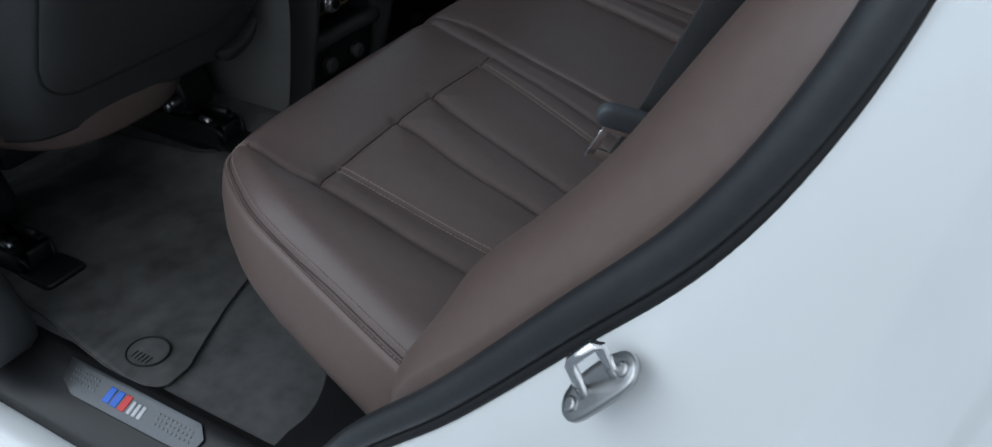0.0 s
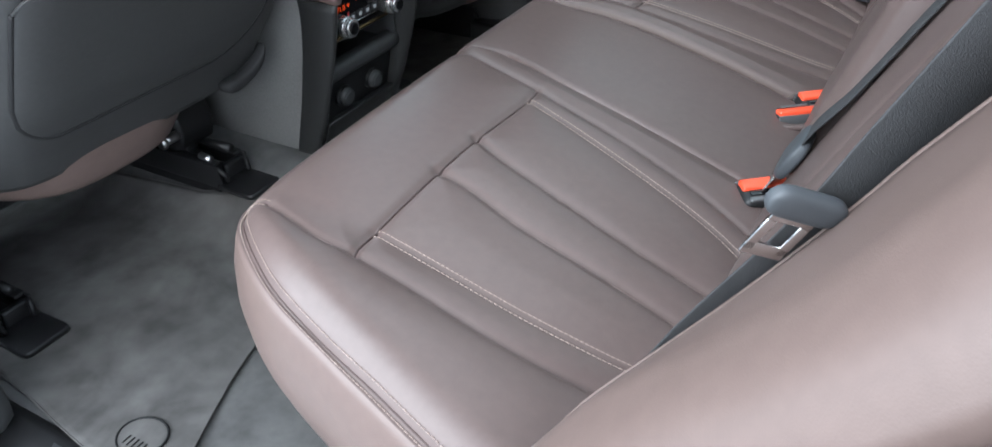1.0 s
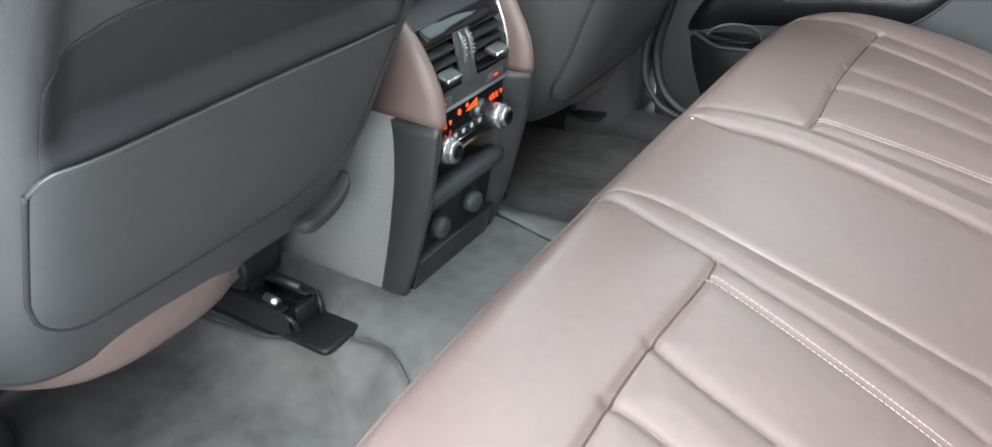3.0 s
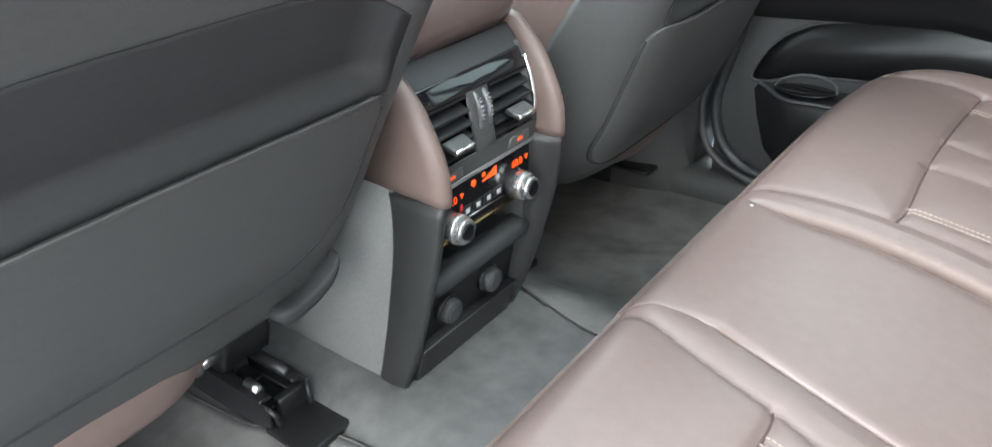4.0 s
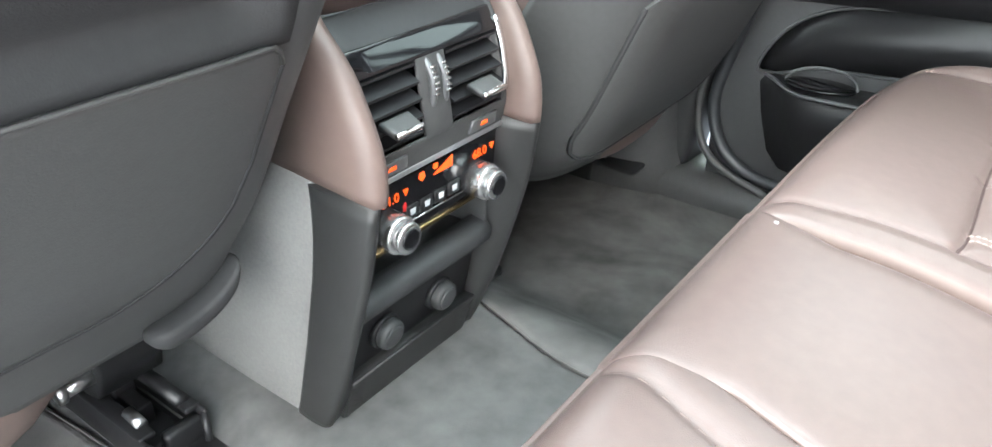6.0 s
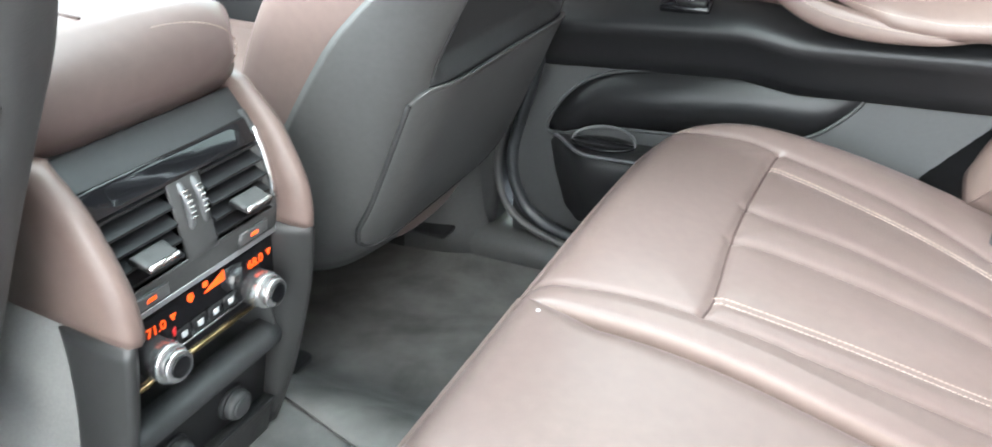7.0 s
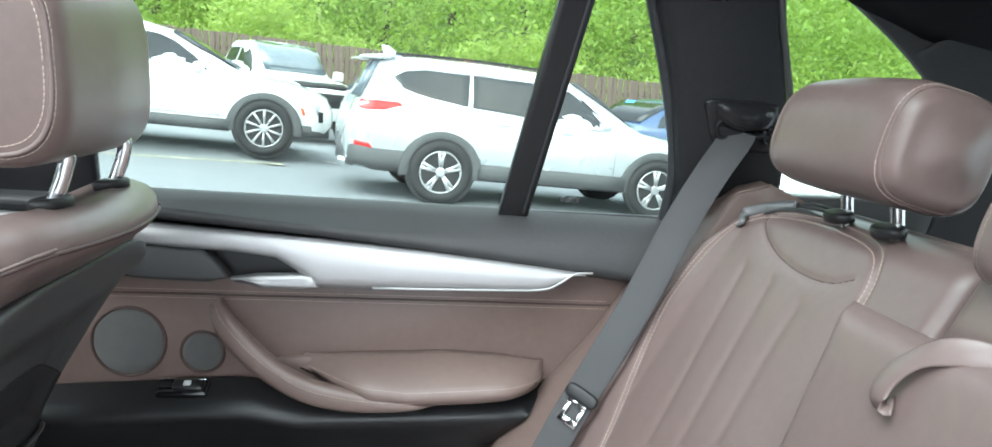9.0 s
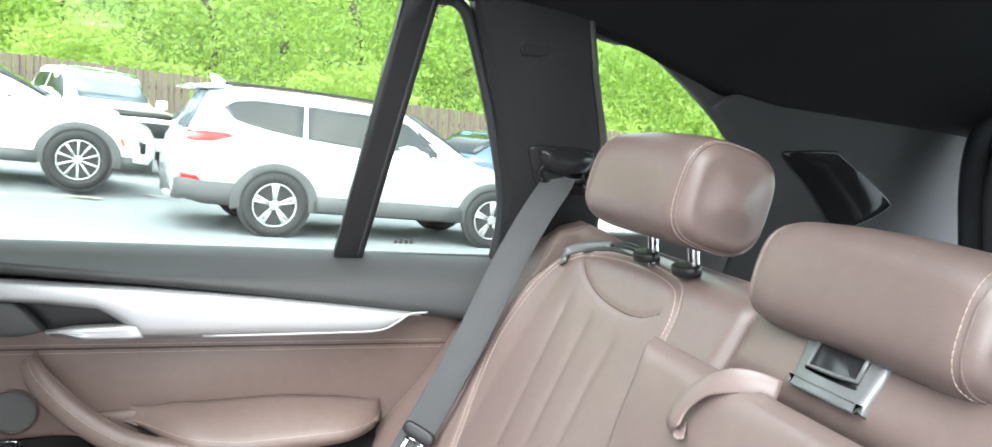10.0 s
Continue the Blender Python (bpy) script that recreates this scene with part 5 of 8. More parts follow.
part("display_bar", join(leaned([(0.000, 0.811), (0.026, 0.811), (0.026, 0.822), (0.008, 0.8145)], 0.0042, 0.0003), leaned([(0.0, 0.817), (0.005, 0.817), (0.005, 0.822), (0.0, 0.822)], 0.0042, 0.0003)), AMBER, panel)

# vent unit: a barrel-shaped front between two brown cheeks
VENT = curve1([0.828, 0.85, 0.88, 0.91, 0.935, 0.955, 0.97], [-0.406, -0.400, -0.398, -0.403, -0.412, -0.426, -0.442])


def vent_place(u, v, w):
    return (VENT(v) + w, CY + u, v)


part("vent_bezel", plate([(-0.098, 0.93), (0.098, 0.93), (0.098, 0.968), (-0.098, 0.968)], vent_place, 0.002, 0.001), SOFT_BLACK, console)
part("vent_window", plate([(-0.090, 0.925), (0.090, 0.925), (0.090, 0.945), (-0.090, 0.945)], vent_place, 0.0035, 0.001), GLOSS_BLACK, console)
part("vent_sill", plate([(-0.098, 0.832), (0.098, 0.832), (0.098, 0.858), (-0.098, 0.858)], vent_place, 0.002, 0.001), SHELL, console)
part("chrome_lip", plate([(-0.100, 0.828), (0.100, 0.828), (0.100, 0.834), (-0.100, 0.834)], vent_place, 0.003, 0.001), SILVER, console, "silver lip under the vents")
for y in (-0.062, 0.062):
    key = part("seat_heat_key", plate([(y - 0.020, 0.838), (y + 0.020, 0.838), (y + 0.018, 0.851), (y - 0.018, 0.851)], vent_place, 0.0045, 0.001), SATIN, console)
    part("key_lamp", plate([(y - 0.005, 0.8425), (y + 0.005, 0.8425), (y + 0.004, 0.8465), (y - 0.004, 0.8465)], vent_place, 0.0052, 0.0004), AMBER, key)
part("vent_cavity", plate([(-0.092, 0.856), (0.092, 0.856), (0.092, 0.930), (-0.092, 0.930)], lambda u, v, w: (VENT(v) - 0.022 + w, CY + u, v), 0.003, 0.001), GLOSS_BLACK, console)
for s in (-1, 1):
    part("vent_jamb", plate([(s * 0.090, 0.856), (s * 0.098, 0.856), (s * 0.098, 0.95), (s * 0.090, 0.95)], lambda u, v, w: (VENT(v) - 0.02 + w, CY + u, v), 0.022, 0.002), SHELL, console)
    for k in range(5):
        z = 0.863 + 0.0145 * k
        slat = [(VENT(z) - 0.016, z + 0.005), (VENT(z) - 0.001, z - 0.0025), (VENT(z) + 0.001, z - 0.001), (VENT(z) + 0.001, z + 0.001), (VENT(z) - 0.015, z + 0.008)]
        rings = [[(p[0], CY + y, p[1]) for p in slat] for y in np.linspace(s * 0.020, s * 0.090, 5)]
        part("slat", loft(rings), BLACK, console, smooth=False)
    y0 = s * 0.056
    tab = part("slat_tab", moved(plate([(-0.017, -0.010), (0.017, -0.010), (0.015, 0.010), (-0.015, 0.010)], lambda u, v, w: (v, u, w), 0.006, 0.002), Matrix.Translation((VENT(0.882) + 0.008, CY + y0, 0.880)) @ Matrix.Rotation(radians(18), 4, "Y")), SHELL, console)
    part("tab_chrome", moved(block((0.006, -0.016, 0.001), (0.0115, 0.016, 0.0062), 0.002), Matrix.Translation((VENT(0.882) + 0.008, CY + y0, 0.880)) @ Matrix.Rotation(radians(18), 4, "Y")), CHROME, tab)
part("vent_bridge", plate([(-0.018, 0.855), (0.018, 0.855), (0.018, 0.932), (-0.018, 0.932)], vent_place, 0.003, 0.001), SHELL, console)
for y in (-0.0075, 0.0075):
    wheel = part("vent_wheel", tube([(VENT(0.895) - 0.0155 + 0.019 * math.cos(t), CY + y, 0.897 + 0.027 * math.sin(t)) for t in np.linspace(-1.2, 1.2, 16)], 0.0036, 8), SATIN, console, "ribbed vent thumbwheel")
    for k in range(6):
        t = -0.1 + 0.16 * k
        part("wheel_stud", moved(block((-0.001, -0.003, -0.001), (0.001, 0.003, 0.001), 0.0006), Matrix.Translation((VENT(0.895) - 0.0155 + 0.0230 * math.cos(t), CY + y, 0.897 + 0.0308 * math.sin(t)))), CHROME, wheel)
BROWN = curve1([0.83, 0.85, 0.879, 0.904, 0.936, 0.952, 0.975], [-0.366, -0.363, -0.365, -0.374, -0.389, -0.402, -0.425])
part("side_chrome", tube([(VENT(z) + 0.001, CY + 0.0945, z) for z in np.linspace(0.868, 0.935, 12)], 0.0035, 8), CHROME, console, "chrome vent trim")
for s in (-1, 1):
    a = [(BROWN(z), CY + s * 0.106, z) for z in np.linspace(0.838, 0.975, 16)]
    rings = []
    for (x, y, z) in a:
        w = 0.011
        rings.append([(x - 0.13, y + s * w * 0.9, z + 0.008), (x - 0.02, y + s * w, z + 0.003), (x - 0.004, y + s * w * 0.7, z), (x + 0.001, y, z), (x - 0.003, y - s * w * 0.7, z), (x - 0.02, y - s * w * 0.8, z), (x - 0.13, y - s * w * 0.8, z + 0.008)])
    sh = loft(rings)
    part("brown_cheek", sh if s > 0 else (sh[0], [tuple(reversed(q)) for q in sh[1]]), LEATHER_SIDE, console, "brown vent surround")
# padded lid between the front seats
rings = []
for k in range(26):
    t = k / 25
    x = -0.418 - 0.50 * t
    r = math.sqrt(max(1 - max(0, 1 - t / 0.055) ** 2, 0.0))
    ring = []
    for j in range(36):
        g = 2 * math.pi * j / 36
        c, s = math.cos(g), math.sin(g)
        ring.append((x, CY + math.copysign(abs(c) ** 0.34, c) * (0.088 + 0.026 * r), 1.008 + 0.03 * t + math.copysign(abs(s) ** 0.45, s) * (0.016 + 0.026 * r)))
    rings.append(ring)
lid = part("armrest_lid", loft(rings), LEATHER, console, "padded brown leather armrest lid")
part("lid_seam", tube([(-0.420 - 0.45 * t, CY - 0.02, 1.0502 + 0.03 * t) for t in np.linspace(0.09, 1, 24)], 0.0016, 6), SEAM, lid)
part("stitching", stitches([(-0.422, CY + 0.10 * math.cos(g), 1.008 + 0.036 * math.sin(g)) for g in np.linspace(-0.4, 1.5, 30)], (1, 0, 0)), THREAD, lid)


# ---- the door across the cabin ----
def door_place(y):
    return lambda u, v, w: (u, y - w, v)


def win_place(u, v, w):
    """On the leaning plane of the side windows; w towards the cabin."""
    return (u, 0.765 - 0.38 * (v - 1.217) - w, v)


DOOR_END = curve1([0.70, 0.749, 0.779, 0.836, 0.886, 0.94, 0.98, 1.08, 1.126, 1.2], [0.15, 0.19, 0.215, 0.262, 0.305, 0.350, 0.388, 0.445, 0.465, 0.50])


def trimmed(shape):
    """Cut back to the slanting rear edge of the door."""
    return ([(min(v[0], DOOR_END(v[2])), v[1], v[2]) for v in shape[0]], *shape[1:])


def right_door():
    door = thing("door_1", "closed rear door with brown leather panel, silver trim and dark lower pocket", "car door", (0.0, 0.74, 0.5), kind="structure")
    # dark shoulder under the window
    rings = []
    for x in np.linspace(-0.46, 0.60, 30):
        zb = float(np.interp(x, [-0.46, -0.21, 0.108, 0.478, 0.60], [1.208, 1.199, 1.172, 1.130, 1.112]))
        zt = 1.226 - 0.012 * (x + 0.21)
        rings.append([(x, 0.83, zt - 0.01), (x, 0.775, zt), (x, 0.760, zt - 0.002), (x, 0.740, zt - 0.012), (x, 0.716, zt - 0.034), (x, 0.703, zb + 0.012), (x, 0.705, zb), (x, 0.73, zb - 0.01), (x, 0.83, zb - 0.01)])
    part("shoulder_trim", loft(rings), SOFT_BLACK, door, "soft dark grey shoulder under the window")
    # outer skin and inner carrier
    part("carrier", plate([(-0.44, 0.50), (0.0, 0.50), (0.14, 0.72), (0.32, 0.93), (0.46, 1.12), (0.55, 1.20), (-0.46, 1.20), (-0.455, 0.75), (-0.445, 0.60)], door_place(0.83), 0.03, 0.006), SOFT_BLACK, door)
    part("edge_plate", plate([(-0.44, 0.50), (0.22, 0.50), (0.40, 0.70), (0.52, 0.93), (0.60, 1.12), (0.62, 1.20), (-0.46, 1.20)], door_place(0.868), 0.030, 0.004), BLACK, door, "black rear edge of the door")
    part("outer_skin", plate([(-0.44, 0.48), (0.05, 0.48), (0.42, 0.93), (0.60, 1.14), (-0.46, 1.14)], door_place(0.93), 0.03, 0.005), PAINT, door)
    # brown leather panel
    out = [tuple(q) for q in [(-0.40, 0.925), (-0.33, 0.933), (-0.10, 0.951), (0.0, 0.945), (0.10, 0.945), (0.375, 0.955), (0.432, 1.01), (0.482, 1.085), (0.500, 1.125), (0.30, 1.13), (-0.40, 1.17)]]
    leather = part("leather_panel", plate(out, door_place(0.775), 0.030, 0.008), LEATHER_SIDE, door, "brown leather door panel")
    for dz in (0.0, -0.012):
        part("stitching", stitches([(x, 0.7435, 1.084 + dz + 0.004 * x) for x in np.linspace(-0.40, 0.455, 60)], (0, -1, 0)), THREAD, leather)
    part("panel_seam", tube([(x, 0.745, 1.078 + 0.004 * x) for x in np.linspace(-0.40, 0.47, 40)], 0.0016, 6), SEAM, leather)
    # silver strip
    top = [(-0.45, 1.196), (-0.21, 1.184), (0.015, 1.172), (0.195, 1.158), (0.30, 1.148), (0.408, 1.137)]
    low = [(0.39, 1.134), (0.372, 1.122), (0.345, 1.110), (0.27, 1.107), (0.195, 1.106), (0.10, 1.104), (0.022, 1.103), (-0.002, 1.124), (-0.035, 1.144), (-0.10, 1.151), (-0.21, 1.156), (-0.45, 1.168)]
    rings = []
    for x in np.linspace(-0.45, 0.408, 90):
        zt, zb = float(np.interp(x, [q[0] for q in top], [q[1] for q in top])), float(np.interp(x, [q[0] for q in low[::-1]], [q[1] for q in low[::-1]]))
        zb = min(zb, zt - 0.003)
        ring = [(x, 0.735, zt)]
        for k in range(9):
            f = k / 8
            ring.append((x, 0.697 + 0.008 * (2 * f - 1) ** 2 * (f < 0.5) + 0.006 * max(2 * f - 1, 0) ** 6, zt + (zb - zt) * f))
        rings.append(ring + [(x, 0.735, zb)])
    trim = part("silver_trim", loft(rings), SILVER, door, "brushed silver trim strip")
    part("trim_rim", tube([(q[0], 0.698, q[1] + 0.002) for q in spline([(0.10, 1.104), (0.27, 1.107), (0.345, 1.110), (0.372, 1.122), (0.392, 1.135), (0.418, 1.137)], 30)], 0.0020, 6), SILVER, trim)
    # handle bowl and lever
    part("handle_panel", plate([(-0.45, 1.168), (-0.21, 1.156), (-0.135, 1.153), (-0.10, 1.112), (-0.13, 1.104), (-0.212, 1.106), (-0.33, 1.115), (-0.45, 1.13)], door_place(0.74), 0.036, 0.006), SOFT_BLACK, door)
    part("handle_bowl", plate([(-0.137, 1.152), (-0.10, 1.151), (-0.035, 1.144), (-0.002, 1.124), (0.018, 1.106), (-0.10, 1.108)], door_place(0.74), 0.008, 0.002), BLACK, door)
    lever = [tuple(q) for q in [(-0.098, 1.113), (-0.06, 1.119), (0.0, 1.122), (0.016, 1.122), (0.026, 1.104), (0.0, 1.101), (-0.05, 1.101), (-0.09, 1.108)]]
    part("handle_lever", plate(lever, door_place(0.715), 0.020, 0.005), SILVER, door, "silver door-opening lever")
    # speakers
    for cx, cz, r in ((-0.249, 1.003, 0.052), (-0.145, 0.990, 0.031)):
        part("speaker_rim", tube([(cx + r * math.cos(t), 0.744, cz + r * math.sin(t)) for t in (2 * math.pi * k / 40 for k in range(41))], 0.0022, 8, caps=False), SEAM, door)
        part("speaker_grille", plate(ring_path(cx, cz, r - 0.003, 40), door_place(0.750), 0.008, 0.003, 0.001), GRILLE, door, "round grey speaker grille")
    # pull handle that sweeps down into the armrest
    path = spline([(-0.125, 0.738, 1.068), (-0.105, 0.705, 1.046), (-0.063, 0.692, 1.005), (-0.020, 0.686, 0.974), (0.020, 0.682, 0.956), (0.070, 0.678, 0.947), (0.120, 0.676, 0.943), (0.165, 0.678, 0.942), (0.200, 0.690, 0.945)], 40)
    rings = []
    for i, q in enumerate(path):
        t = i / 39
        d = Vector(path[min(i + 1, 39)]) - Vector(path[max(i - 1, 0)])
        d.normalize()
        nrm = Vector((0, -1, 0))
        side = d.cross(nrm).normalized()
        wide = 0.0170 * min(1, 0.62 + t * 2.2) * (1 - 0.75 * smooth01((t - 0.55) / 0.45))
        ring = []
        for k in range(16):
            g = 2 * math.pi * k / 16
            ring.append(Vector(q) + side * math.copysign(abs(math.cos(g)) ** 0.6, math.cos(g)) * wide + nrm * math.copysign(abs(math.sin(g)) ** 0.6, math.sin(g)) * 0.015)
        rings.append(ring)
    part("handle_infill", plate([(-0.060, 0.960), (-0.045, 0.984), (0.03, 0.992), (0.12, 0.987), (0.13, 0.945), (0.03, 0.942), (-0.02, 0.950)], door_place(0.756), 0.020, 0.006), LEATHER_SIDE, door)
    pull = part("pull_handle", loft(rings), LEATHER_SIDE, door, "curved brown leather pull handle")
    part("stitching", stitches([(p[0], p[1] - 0.0155, p[2] + 0.006) for p in path], (0, -1, 0)), THREAD, pull)
    rings = []
    for x in np.linspace(-0.050, 0.3615, 56):
        yb = 0.748
        yf = yb - 0.004 - 0.084 * smooth01((x + 0.03) / 0.14) * math.sqrt(max(1 - (max(0.0, x - 0.285) / 0.0768) ** 2, 0.0))
        zk = float(np.interp(x, [-0.050, -0.013, 0.064, 0.206, 0.299, 0.369], [0.974, 0.984, 0.996, 1.004, 0.999, 0.985]))
        zf = float(np.interp(x, [-0.050, -0.013, 0.053, 0.157, 0.249, 0.30, 0.36], [0.973, 0.982, 0.976, 0.966, 0.972, 0.976, 0.980]))
        zl = float(np.interp(x, [-0.050, -0.013, 0.10, 0.159, 0.252, 0.303, 0.345, 0.362], [0.971, 0.968, 0.944, 0.940, 0.946, 0.952, 0.960, 0.968]))
        ring = [(x, yb, zk)] + [(x, yb + (yf + 0.010 - yb) * f, zk + (zf - zk) * f + 0.010 * math.sin(f * math.pi * 0.9)) for f in (0.25, 0.5, 0.75, 1.0)]
        ring += [(x, yf + 0.003, zf - 0.003), (x, yf, zf - 0.010), (x, yf + 0.001, zl + 0.010), (x, yf + 0.005, zl + 0.003), (x, yf + 0.014, zl), (x, yb, zl)]
        rings.append(ring)
    rest = part("armrest", loft(rings), LEATHER_SIDE, door, "padded brown leather armrest")
    part("stitching", stitches([tuple(r[5]) for r in rings[8:]], (0, -0.7, 0.7)), THREAD, rest)
    # black ledge with the window switch
    rings = []
    for x in np.linspace(-0.44, 0.40, 24):
        zt = float(np.interp(x, [-0.44, -0.08, 0.0, 0.40], [0.930, 0.952, 0.940, 0.955]))
        rings.append([(x, 0.76, zt), (x, 0.742, zt), (x, 0.712, zt - 0.016), (x, 0.694, zt - 0.028), (x, 0.690, zt - 0.038), (x, 0.700, zt - 0.052), (x, 0.722, zt - 0.085), (x, 0.728, zt - 0.11), (x, 0.77, zt - 0.11)])
    part("switch_ledge", trimmed(loft(rings)), BLACK, door, "black ledge with window switch")
    sw = part("window_switch", moved(block((-0.028, -0.010, -0.004), (0.028, 0.012, 0.006), 0.003), Matrix.Translation((-0.167, 0.722, 0.939)) @ Matrix.Rotation(radians(30), 4, "X") @ Matrix.Scale(1.3, 4)), GLOSS_BLACK, door)
    part("switch_rocker", moved(block((-0.010, -0.007, 0.004), (0.024, 0.008, 0.012), 0.003), Matrix.Translation((-0.167, 0.722, 0.939)) @ Matrix.Rotation(radians(30), 4, "X") @ Matrix.Scale(1.3, 4)), BLACK, sw)
    part("switch_chrome", moved(block((-0.024, 0.0095, 0.004), (0.024, 0.0115, 0.0075), 0.0008), Matrix.Translation((-0.167, 0.722, 0.939)) @ Matrix.Rotation(radians(30), 4, "X") @ Matrix.Scale(1.3, 4)), CHROME, sw)
    part("switch_symbol", moved(block((0.002, -0.003, 0.0115), (0.010, 0.004, 0.0128), 0.0005), Matrix.Translation((-0.167, 0.722, 0.939)) @ Matrix.Rotation(radians(30), 4, "X") @ Matrix.Scale(1.3, 4)), PALE, sw)
    # lower panel with a pocket
    pocket = [tuple(q) for q in spline([(-0.372, 0.722), (-0.345, 0.775), (-0.300, 0.812), (-0.235, 0.832), (-0.10, 0.842), (0.03, 0.850), (0.085, 0.852), (0.092, 0.836), (0.070, 0.805), (0.03, 0.772), (-0.03, 0.752), (-0.17, 0.742), (-0.28, 0.732), (-0.35, 0.712)], 60, True)]
    pocket = [tuple(q) for q in spline(pocket, 240, True)]
    mid = (-0.13, 0.79)

    def rim_at(p):
        """Where the line from the middle of the pocket leaves the panel."""
        dx, dz = p[0] - mid[0], p[1] - mid[1]
        reach = min(((0.885 - mid[1]) / dz) if dz > 1e-6 else 9, ((0.47 - mid[1]) / dz) if dz < -1e-6 else 9, ((-0.43 - mid[0]) / dx) if dx < -1e-6 else 9)
        while mid[0] + dx * reach > DOOR_END(mid[1] + dz * reach):
            reach -= 0.01
        return (mid[0] + dx * reach, mid[1] + dz * reach)

    def bulge(z):
        v = (z - 0.47) / 0.405
        return 0.735 - 0.0084 * math.sin(max(0.0, min(1.0, v)) * math.pi) - 0.012 * (1 - v)
    outer = [rim_at(p) for p in pocket]
    skin = [[(p[0] + (q[0] - p[0]) * f, bulge(p[1] + (q[1] - p[1]) * f), p[1] + (q[1] - p[1]) * f) for p, q in zip(pocket, outer)] for f in (1.0, 0.8, 0.6, 0.4, 0.2, 0.08, 0.03)]
    lip = [[(p[0], bulge(p[1]) + d, p[1]) for p in pocket] for d in (0.001, 0.006)]
    part("lower_panel", loft(skin + lip, caps=False), SOFT_BLACK, door, "dark grey lower door panel")
    hollow = [[(mid[0] + (p[0] - mid[0]) * k, y, mid[1] + (p[1] - mid[1]) * k) for p in pocket] for y, k in ((0.730, 1.0), (0.755, 1.0), (0.780, 0.97), (0.790, 0.90))]
    part("pocket_recess", loft(hollow), BLACK, door, "deep black door pocket")
    part("pocket_rim", tube([(p[0], bulge(p[1]) - 0.0005, p[1]) for p in pocket[::3] + pocket[:1]], 0.0030, 6, caps=False), SOFT_BLACK, door)
    # bottle shelf that bulges out under the pocket
    rings = []
    for x in np.linspace(-0.375, 0.10, 24):
        e = smooth01((x + 0.375) / 0.10) * (1 - 0.5 * smooth01((x - 0.0) / 0.1))
        zt = 0.708 + 0.012 * (x + 0.375) / 0.475
        rings.append([(x, 0.735, zt + 0.004), (x, 0.735 - 0.060 * e, zt + 0.006), (x, 0.730 - 0.075 * e, zt + 0.001), (x, 0.726 - 0.078 * e, zt - 0.012), (x, 0.728 - 0.070 * e, zt - 0.06), (x, 0.735 - 0.02 * e, zt - 0.15), (x, 0.75, zt - 0.18)])
    part("bottle_shelf", loft(rings), BLACK, door)
    part("shelf_edge", tube([(x, 0.7285 - 0.076 * smooth01((x + 0.375) / 0.10) * (1 - 0.5 * smooth01(x / 0.1)), 0.7095 + 0.012 * (x + 0.375) / 0.475) for x in np.linspace(-0.36, 0.09, 24)], 0.0028, 6), SATIN, door)
    for cx, r in ((-0.265, 0.052), (-0.085, 0.095)):
        part("cup_ring", plate(ring_path(cx, 0.690, r, 30, 0.030), lambda u, v, w: (u, v, 0.7165 + 0.026 * (u + 0.375) + w), 0.003, 0.001), GLOSS_BLACK, door, "dark bottle hole")
        part("cup_rim", tube([(cx + r * math.cos(t), 0.690 + 0.03 * math.sin(t), 0.7195 + 0.026 * (cx + r * math.cos(t) + 0.375) + 0.030 * max(math.sin(t), 0) * (r / 0.095)) for t in np.linspace(0, math.pi, 24)], 0.0020, 6), SATIN, door)
    # rubber seal along the front edge
    part("door_seal", tube(spline([(-0.375, 0.735, 0.93), (-0.392, 0.728, 0.83), (-0.418, 0.724, 0.73), (-0.432, 0.720, 0.66), (-0.420, 0.715, 0.60), (-0.385, 0.712, 0.555), (-0.31, 0.710, 0.532), (-0.1, 0.708, 0.525)], 40), 0.011, 8), RUBBER, door, "black rubber door seal")
    part("seal_lip", tube(spline([(-0.400, 0.718, 0.90), (-0.418, 0.712, 0.80), (-0.445, 0.708, 0.70), (-0.452, 0.705, 0.64), (-0.438, 0.700, 0.585), (-0.40, 0.698, 0.545), (-0.31, 0.696, 0.515)], 40), 0.007, 8), SHELL, door)
    # window parts
    part("window_frame", plate([(-0.432, 1.195), (-0.292, 1.195), (-0.262, 1.60), (-0.402, 1.60)], win_place, 0.020, 0.006), BLACK, door, "black frame in front of the window")
    post = [(0.280, 1.212), (0.324, 1.212), (0.3905, 1.592), (0.3425, 1.592)]
    part("window_post", plate(post, win_place, 0.022, 0.005), BLACK, door, "black divider post of the window")
    part("post_groove", plate([(0.314, 1.218), (0.318, 1.218), (0.384, 1.588), (0.380, 1.588)], win_place, 0.0245, 0.001), RUBBER, door)
    rear = spline([(0.536, 1.205), (0.534, 1.30), (0.498, 1.42), (0.446, 1.545), (0.425, 1.580), (0.400, 1.592)], 30)
    part("window_channel", tube([win_place(p[0], p[1], 0.004) for p in rear], 0.009, 8), RUBBER, door)
    part("window_channel", tube([win_place(x, 1.590, 0.004) for x in np.linspace(-0.42, 0.41, 20)], 0.010, 8), RUBBER, door)
    part("window_channel", tube([win_place(x, 1.213, 0.0) for x in np.linspace(-0.45, 0.54, 20)], 0.006, 8), RUBBER, door)
    for outline in ([(-0.42, 1.205), (0.29, 1.205), (0.352, 1.595), (-0.42, 1.595)], [(0.318, 1.205), (0.538, 1.205), (0.535, 1.30), (0.498, 1.42), (0.446, 1.545), (0.42, 1.588), (0.385, 1.59)]):
        p = part("pane", plate(outline, lambda u, v, w: win_place(u, v, w - 0.02), 0.004, 0.0005), PRIVACY, door, "tinted window pane", smooth=False)
        p.visible_shadow = False
